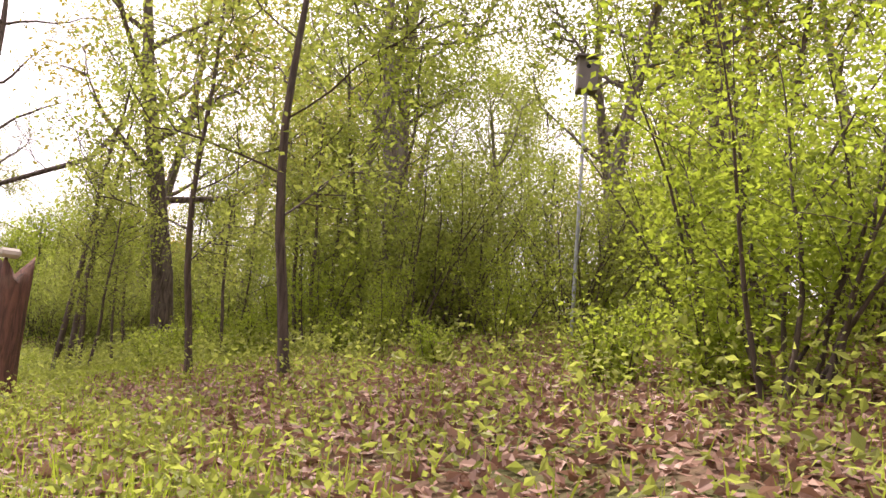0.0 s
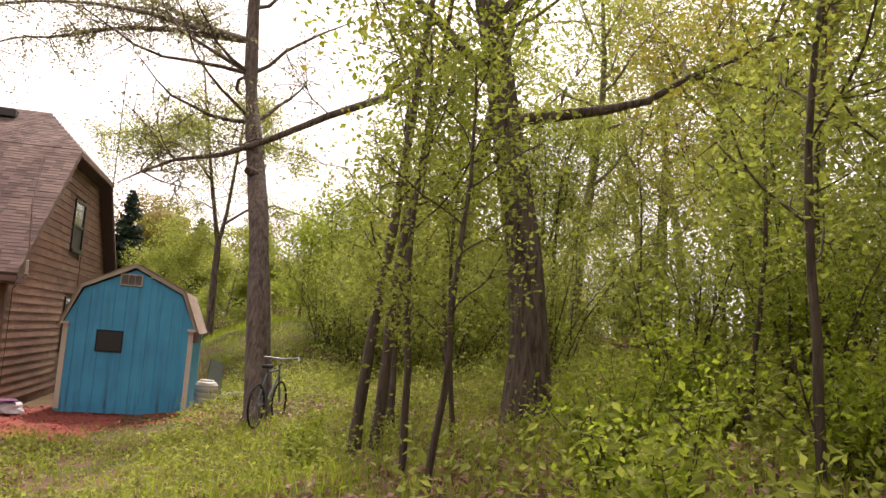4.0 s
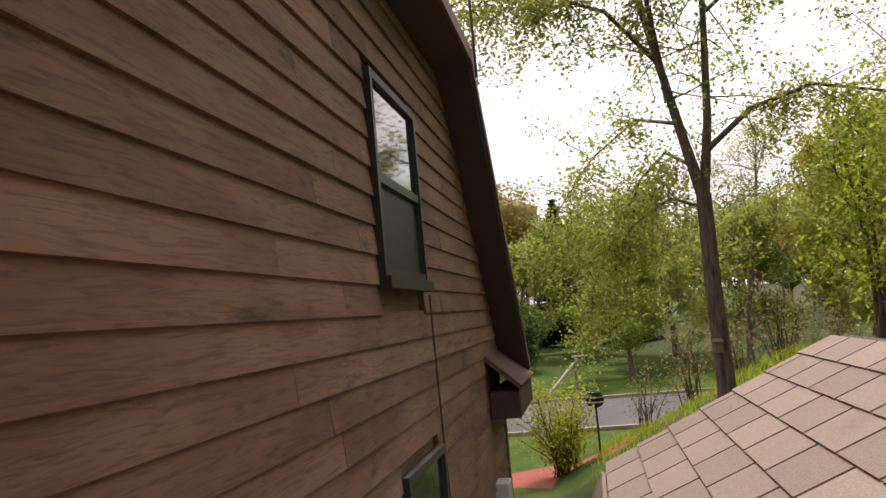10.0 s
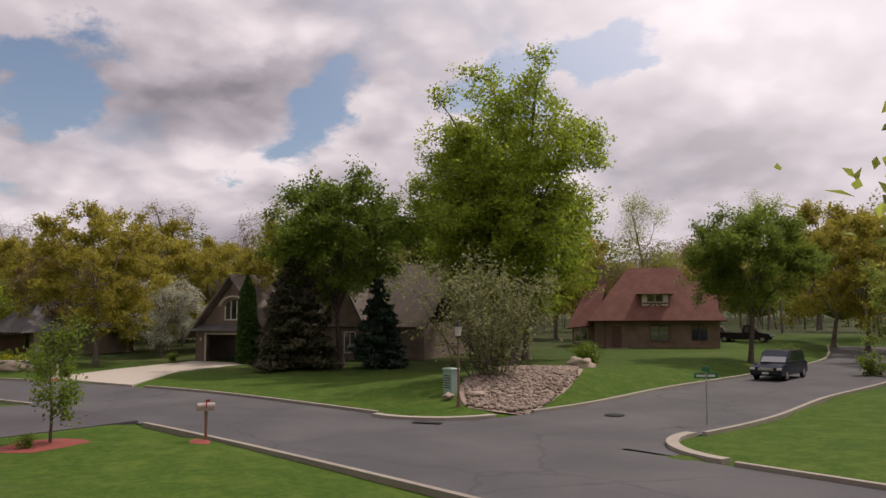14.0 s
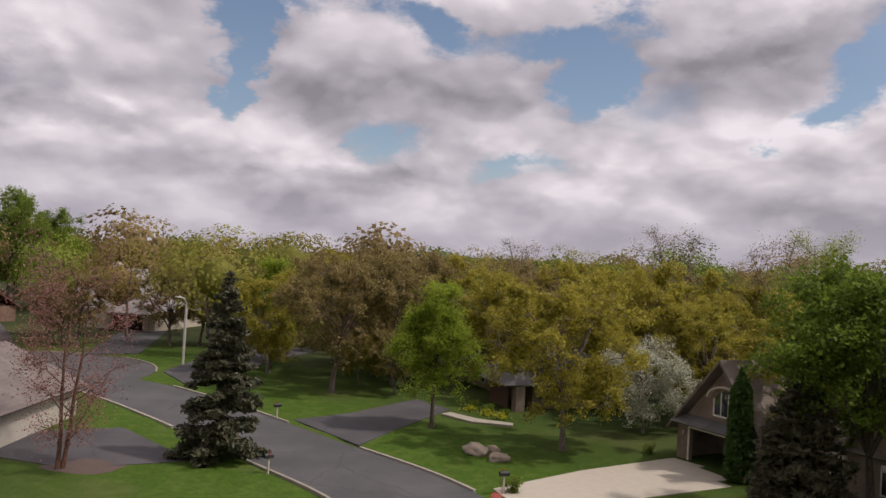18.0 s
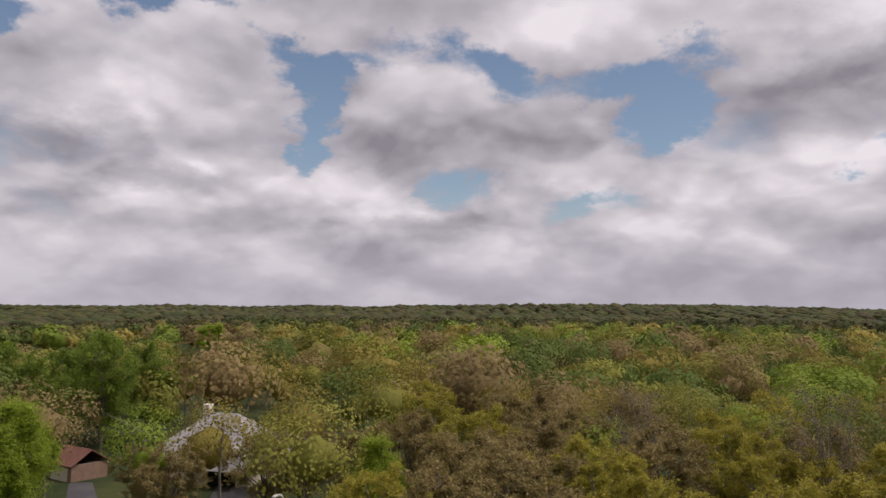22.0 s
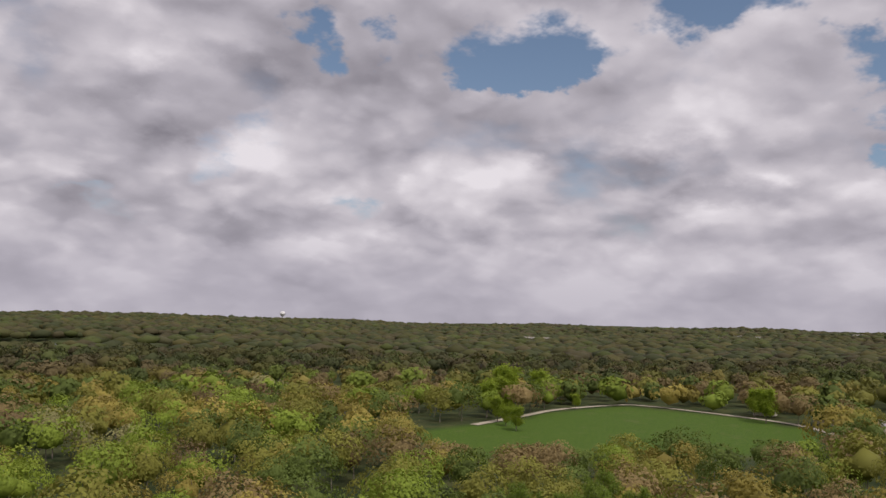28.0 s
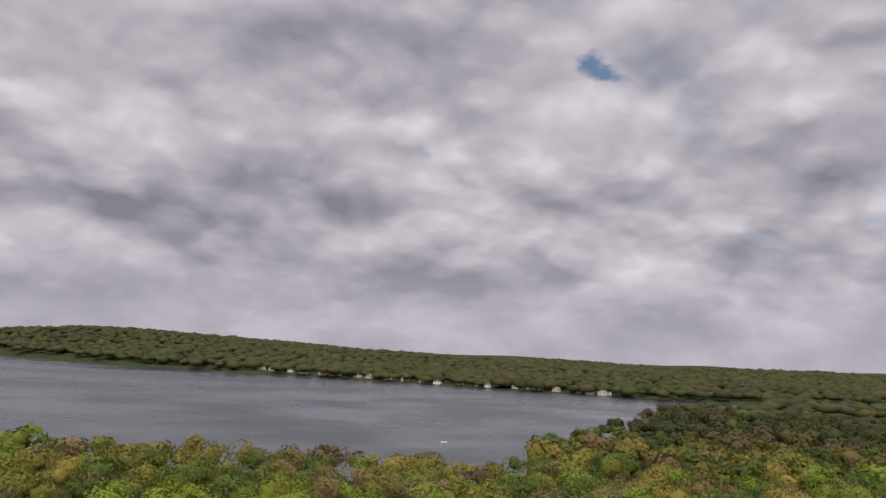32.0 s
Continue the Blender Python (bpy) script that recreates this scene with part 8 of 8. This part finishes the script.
for x, y, a, k in ((-24.0, 79.0, 40, 0.95), (-12.0, 66.0, 90, 0.85), (1.0, 55.0, 140, 0.9), (6.0, 50.0, 220, 0.95), (-4.0, 57.0, 20, 0.8), (9.0, 43.0, 20, 0.8), (14.0, 40.0, 75, 0.9), (3.0, 42.0, 290, 0.7)):
    again(willow, x, y, a, k)
for x, y, a, k in ((-33.0, 92.0, 0, 1.1), (-40.0, 100.0, 60, 1.2), (-30.0, 104.0, 110, 1.1), (-18.0, 90.0, 200, 1.0), (-58.0, 92.0, 310, 1.1), (-66.0, 84.0, 20, 1.1), (-50.0, 100.0, 70, 1.1), (-8.0, 80.0, 45, 1.0), (12.0, 58.0, 30, 1.0), (18.0, 48.0, 80, 1.0), (-75.0, 70.0, 10, 1.1), (-86.0, 58.0, 50, 1.1)):
    again(BIGS[0] if int(a) % 20 else linden, x, y, a, k)
low_shrub = plant(shrub(79, "low_shrub", "low clipped green shrub", "green", 0.9, 1.5, 900, 0.07, 12), -54.8, 25.9)
for x, y, k in ((-57.2, 42.6, 1.1), (-55.5, 43.0, 1.2), (-52.6, 41.6, 1.0), (-66.4, 37.2, 0.8), (-36.2, 55.2, 1.3), (-34.2, 53.6, 1.4), (-38.5, 58.0, 1.3), (-21.5, 66.0, 1.6), (-29.5, 70.5, 1.5), (-80.5, 25.6, 0.9), (-78.8, 26.8, 0.9), (-77.2, 28.0, 0.8), (-27.0, 18.2, 0.5)):
    again(low_shrub, x, y, 70 * k, k)


def yellow_flowers():
    rng = np.random.default_rng(80)
    c = []
    for x, y in ((-79.8, 25.2), (-78.2, 26.6), (-76.6, 27.6)):
        c.append(np.c_[x + rng.normal(size=120) * 0.45, y + rng.normal(size=120) * 0.3, gz(x, y) + rng.uniform(0.1, 0.5, 120)])
    tagged(new("flower_bed", mesh_from("flower_bed", *leaves(rng, np.concatenate(c), 0.14), LEAF["yellow"])), "yellow spring flowers along a curved path", "flowers", kind="stuff")


yellow_flowers()
flat_piece("garden_path", [(-78.0, 23.4), (-75.6, 25.6), (-74.4, 28.4), (-73.4, 28.2), (-74.2, 25.0), (-77.0, 22.6)], -0.36, M_CONCRETE, "curved pale concrete garden path", "path")
flat_piece("manhole_cover", [(-20.2 + 0.42 * math.cos(a), 38.6 + 0.42 * math.sin(a)) for a in np.linspace(0, 6.283, 18, endpoint=False)], ROAD_Z + 0.012, M_DARK, "iron manhole cover in the street", "manhole", 0.01)
flat_piece("storm_drain", [(-23.9, 31.0), (-22.9, 31.6), (-23.1, 31.95), (-24.1, 31.35)], ROAD_Z + 0.014, M_DARK, "dark storm drain at the kerb", "drain", 0.01)

# ---- distance ----
M_FARWHITE = plain("far_white", (0.72, 0.71, 0.70), 0.7, vary=0.05)
M_FARDARK = plain("far_window", (0.05, 0.06, 0.07), 0.3)
M_SANDROAD = plain("gravel_track", (0.42, 0.36, 0.28), 0.95, vary=0.12, scale=0.3)


def far_building(name, x, y, w, d, tall, turn, mat, label, floors=2, roof=None):
    t = thing(name, (x, y, gz(x, y)), label, "building", turn=turn)
    part("wall", boxes((-w / 2, w / 2, -d / 2, d / 2, -1, tall)), mat, t)
    part("roof", slabs(*[(r, 0.3) for r in hip_roof(w, d, tall, tall + 0.35 * d, w * 0.4, 0.4)]) if roof else boxes((-w / 2 - 0.3, w / 2 + 0.3, -d / 2 - 0.3, d / 2 + 0.3, tall + 0.01, tall + 0.6)), roof or M_CONCRETE, t)
    n = max(2, int(w / 7))
    for k in range(floors):
        for i in range(n):
            a = -w / 2 + w * (i + 0.5) / n
            z = tall * (k + 0.35) / floors
            part("window", boxes((a - 1.1, a + 1.1, -d / 2 - 0.1, -d / 2 - 0.01, z, z + tall * 0.35 / floors)), M_FARDARK, t)
    return t


far_building("office_block", -1500.0, -1086.0, 62, 24, 16, 126, M_FARWHITE, "white block of flats among distant trees", 4)
for x, y, w, h, a in ((-2400, -930, 150, 10, 112), (-2150, -960, 90, 9, 115), (-2700, -700, 120, 10, 105), (-2300, -480, 70, 9, 100), (-1980, -620, 55, 8, 110)):
    far_building("warehouse", x, y, w, 40, h, a, M_FARWHITE, "long pale industrial hall on the horizon", 1)
t = thing("water_tower", (-2130, -3000, gz(-2130, -3000)), "white water tower on a far hill", "water tower")
bm = bmesh.new()
lathe(bm, (0, 0, 0), [(5, -2), (4, 22), (10, 28), (13, 34), (12, 40), (6, 45), (1, 46)], 24)
part("tank", bm, M_FARWHITE, t)
shore = np.random.default_rng(90)
for k in range(26):
    f = k / 25
    i = f * 3
    pts = [(-350, -1452), (-150, -1510), (145, -1627), (450, -1704)]
    a, b = pts[min(int(i), 2)], pts[min(int(i), 2) + 1]
    x, y = a[0] + (b[0] - a[0]) * (i % 1) + shore.normal() * 8, a[1] + (b[1] - a[1]) * (i % 1) - 14 + shore.normal() * 8
    far_building("lake_house", x, y, shore.uniform(11, 19), 9, shore.uniform(4, 7), 180 + shore.uniform(-30, 30), [M_FARWHITE, M_STUCCO, M_LAPWHITE][k % 3], "small lakeside house on the far shore", 1, [M_ROOF_DARK, M_ROOF_GREY, M_ROOF_RED][k % 3])
for x, y, a, roof in ((-89, -402, 40, M_ROOF_RED), (-78, -415, 10, M_ROOF_RED), (-222, -560, 60, M_STUCCO), (-506, -126, 80, M_ROOF_DARK), (-524, -168, 95, M_ROOF_RED), (-482, -92, 70, M_ROOF_GREY), (-405, 165, 90, M_ROOF_RED), (-420, 150, 100, M_ROOF_GREY), (-430, 180, 85, M_ROOF_DARK), (-470, -72, 75, M_FARWHITE)):
    far_building("cottage", x, y, 12, 8, 5, a + 180, M_STUCCO if roof is not M_STUCCO else M_LAPWHITE, "small house among the trees", 1, roof if roof is not M_STUCCO else M_ROOF_TAN)


def boat(x, y, turn):
    t = thing("boat", (x, y, -12.0), "small white fishing boat on the lake", "boat", turn=turn)
    part("hull", slabs(([(-2.5, -0.9, 0.7), (1.5, -0.9, 0.7), (3.0, 0, 0.8), (1.5, 0.9, 0.7), (-2.5, 0.9, 0.7)], 0.9)), M_FARWHITE, t)
    part("console", boxes((-0.6, 0.4, -0.4, 0.4, 0.7, 1.7), bevel=0.05), M_FARDARK, t)


for x, y, a in ((-22, -640, 20), (150, -900, 80), (-290, -1010, 10), (60, -1250, 130)):
    boat(x, y, a)
v, f = ribbon(smooth_line([(-330, -239), (-385, -249), (-430, -259), (-485, -257), (-508, -241), (-491, -148), (-460, -106)], 8), 2.4, -2.4, 0.0)
v[:, 2] = ground_z(v[:, 0], v[:, 1]) + 0.35
road_piece("gravel_track", v, f, M_SANDROAD, "pale gravel track round the field", "track")
hay = np.random.default_rng(91)
pale_tree = plant(broadleaf(92, "field_tree", "round bright green tree at the field", "bright", 12.0, 0.25, 6000, 0.40, 1.3, M_GREY, 6, first=0.2, spread=0.40, limbs=11, subs=4, twigs=1, clumps=60), -372, -250)
for x, y, k in ((-380, -262, 1.1), (-362, -258, 1.0), (-392, -272, 1.4), (-350, -240, 0.7), (-342, -228, 0.5), (-333, -214, 0.6), (-410, -280, 1.2), (-440, -282, 1.2), (-420, -290, 1.3), (-300, -262, 0.7), (-445, -255, 0.5), (-500, -165, 0.9), (-480, -150, 1.0)):
    again(pale_tree, x, y, hay.uniform(0, 360), k * 1.5)

# ---- clapboards and shingles of the brown house, piece by piece ----
def clapboards():
    rng = np.random.default_rng(4)
    pitch = 0.176

    def span(z):
        lo = -0.115 if z < 3.02 else -0.115 + (z - 3.02) * 1.22
        hi = 10.01 if z < 2.95 else 10.01 - (z - 2.95) * 1.03
        return lo, hi

    holes = [(4.60, 5.84, 3.54, 4.86), (4.74, 5.92, 1.05, 2.40)]
    z = 0.2
    while z < 5.5:
        zt = z + pitch + 0.02
        (a0, b0), (a1, b1) = span(z), span(min(zt, 5.61))
        cuts = []
        for y0, y1, w0, w1 in holes:
            if zt > w0 + 0.01 and z < w1 - 0.01:
                cuts.append((y0 + 0.005, y1 - 0.005))
        pieces, y = [], a0
        joints = sorted([a0 + (b0 - a0) * k for k in (rng.uniform(0.25, 0.45), rng.uniform(0.6, 0.8))])
        stops = [a0, *joints, b0]
        for p, q in zip(stops[:-1], stops[1:]):
            segs = [(p, q)]
            for c0, c1 in cuts:
                segs = [s for u, v in segs for s in ((u, min(v, c0)), (max(u, c1), v)) if s[1] - s[0] > 0.06]
            pieces += segs
        for p, q in pieces:
            pt, qt = (a1 if p == a0 else p + 0.0), (b1 if q == b0 else q)
            if qt - pt < 0.02:
                continue
            e = 0.0015
            lift = rng.normal() * 0.0015
            top = min(zt, 5.61)
            v = [(0.024 + lift, p + e, z), (0.024 + lift, q - e, z), (0.003, qt - e, top), (0.003, pt + e, top), (-0.029, p + e, z), (-0.029, q - e, z), (-0.029, qt - e, top), (-0.029, pt + e, top)]
            me = mesh_from("clapboard", np.array(v), np.array([(0, 1, 2, 3), (0, 4, 5, 1), (4, 0, 3, 7), (1, 5, 6, 2), (3, 2, 6, 7)]))
            part("clapboard", me, M_SIDING, HOUSE)
        z += pitch
    z = 0.2
    while z < 2.4:
        zt = min(z + pitch + 0.02, 2.49)
        cuts = [(-2.25, -0.84)] if zt > 1.29 and z < 2.43 else []
        stops = [-9.0, -9.0 + rng.uniform(2.5, 4), -3.6 + rng.uniform(-0.6, 0.6), -0.145]
        for p, q in zip(stops[:-1], stops[1:]):
            segs = [(p, q)]
            for c0, c1 in cuts:
                segs = [s for u, v in segs for s in ((u, min(v, c0)), (max(u, c1), v)) if s[1] - s[0] > 0.06]
            for u, w in segs:
                v = [(u, -0.246, z), (w, -0.246, z), (w, -0.223, zt), (u, -0.223, zt), (u, -0.2195, z), (w, -0.2195, z), (w, -0.2195, zt), (u, -0.2195, zt)]
                part("clapboard", mesh_from("clapboard", np.array(v), np.array([(0, 1, 2, 3), (0, 4, 5, 1), (4, 0, 3, 7), (1, 5, 6, 2), (3, 2, 6, 7)])), M_SIDING, HOUSE)
        z += pitch


def shingles():
    rng = np.random.default_rng(6)
    n, exp = Vector((0, -(BREAK_Z - EAVE_Z), YN - Y0)).normalized(), 0.118
    d = Vector((0, YN - Y0, BREAK_Z - EAVE_Z))
    ln = d.length
    d.normalize()
    w = 0.215
    tab = np.array([(0, -0.003, 0.010), (w - 0.007, -0.003, 0.010), (w - 0.007, exp + 0.02, 0.004), (0, exp + 0.02, 0.004), (0, -0.003, 0.001), (w - 0.007, -0.003, 0.001)])
    tab_f = [np.array([(0, 1, 2, 3), (4, 5, 1, 0)]), np.array([(0, 3, 4), (1, 5, 2)])]
    shared = mesh_from("shingle", tab, tab_f)
    shared.materials.append(M_SHINGLE)
    rows = int(ln / exp)
    vs, fs4, fs3, k = [], [], [], 0
    m3 = Matrix((Vector((-1, 0, 0)), d, n)).transposed()
    for r in range(rows):
        off = (r % 2) * w / 2 + rng.uniform(-0.03, 0.03)
        for c in range(74):
            x = 0.37 - off - c * w + (w / 2 if r % 2 else 0)
            if x - w < WEST - 0.3:
                break
            p = Vector((min(x, 0.372), Y0, EAVE_Z)) + d * (r * exp) + n * (0.003 + rng.uniform(0, 0.004))
            if c < 8 and r < 35:
                ob = part("shingle", shared, None, HOUSE)
                ob.matrix_basis = Matrix.Translation(p) @ m3.to_4x4() @ pose(0, 0, 0, rng.normal() * 0.25, 0, rng.normal() * 0.4)
            else:
                q = np.array(m3) @ tab.T
                vs.append(q.T + np.array(p))
                fs4.append(tab_f[0] + k)
                fs3.append(tab_f[1] + k)
                k += 6
    # upper slope, joined
    d2 = Vector((0, YM - YN, RIDGE_Z - BREAK_Z))
    l2 = d2.length
    d2.normalize()
    n2 = Vector((0, -d2.z, d2.y))
    m2 = np.array(Matrix((Vector((-1, 0, 0)), d2, n2)).transposed())
    for r in range(int(l2 / exp)):
        x = 0.35 - (r * exp / l2) * 1.3
        while x - w > WEST:
            vs.append((m2 @ tab.T).T + np.array(Vector((x - (r % 2) * w / 2, YN, BREAK_Z)) + d2 * (r * exp) + n2 * (0.003 + rng.uniform(0, 0.003))))
            fs4.append(tab_f[0] + k)
            fs3.append(tab_f[1] + k)
            k += 6
            x -= w
    ob = part("shingle_field", mesh_from("shingle_field", np.concatenate(vs), [np.concatenate(fs4), np.concatenate(fs3)]), M_SHINGLE_J, HOUSE)
    tagged(ob, kind="stuff")


clapboards()
shingles()
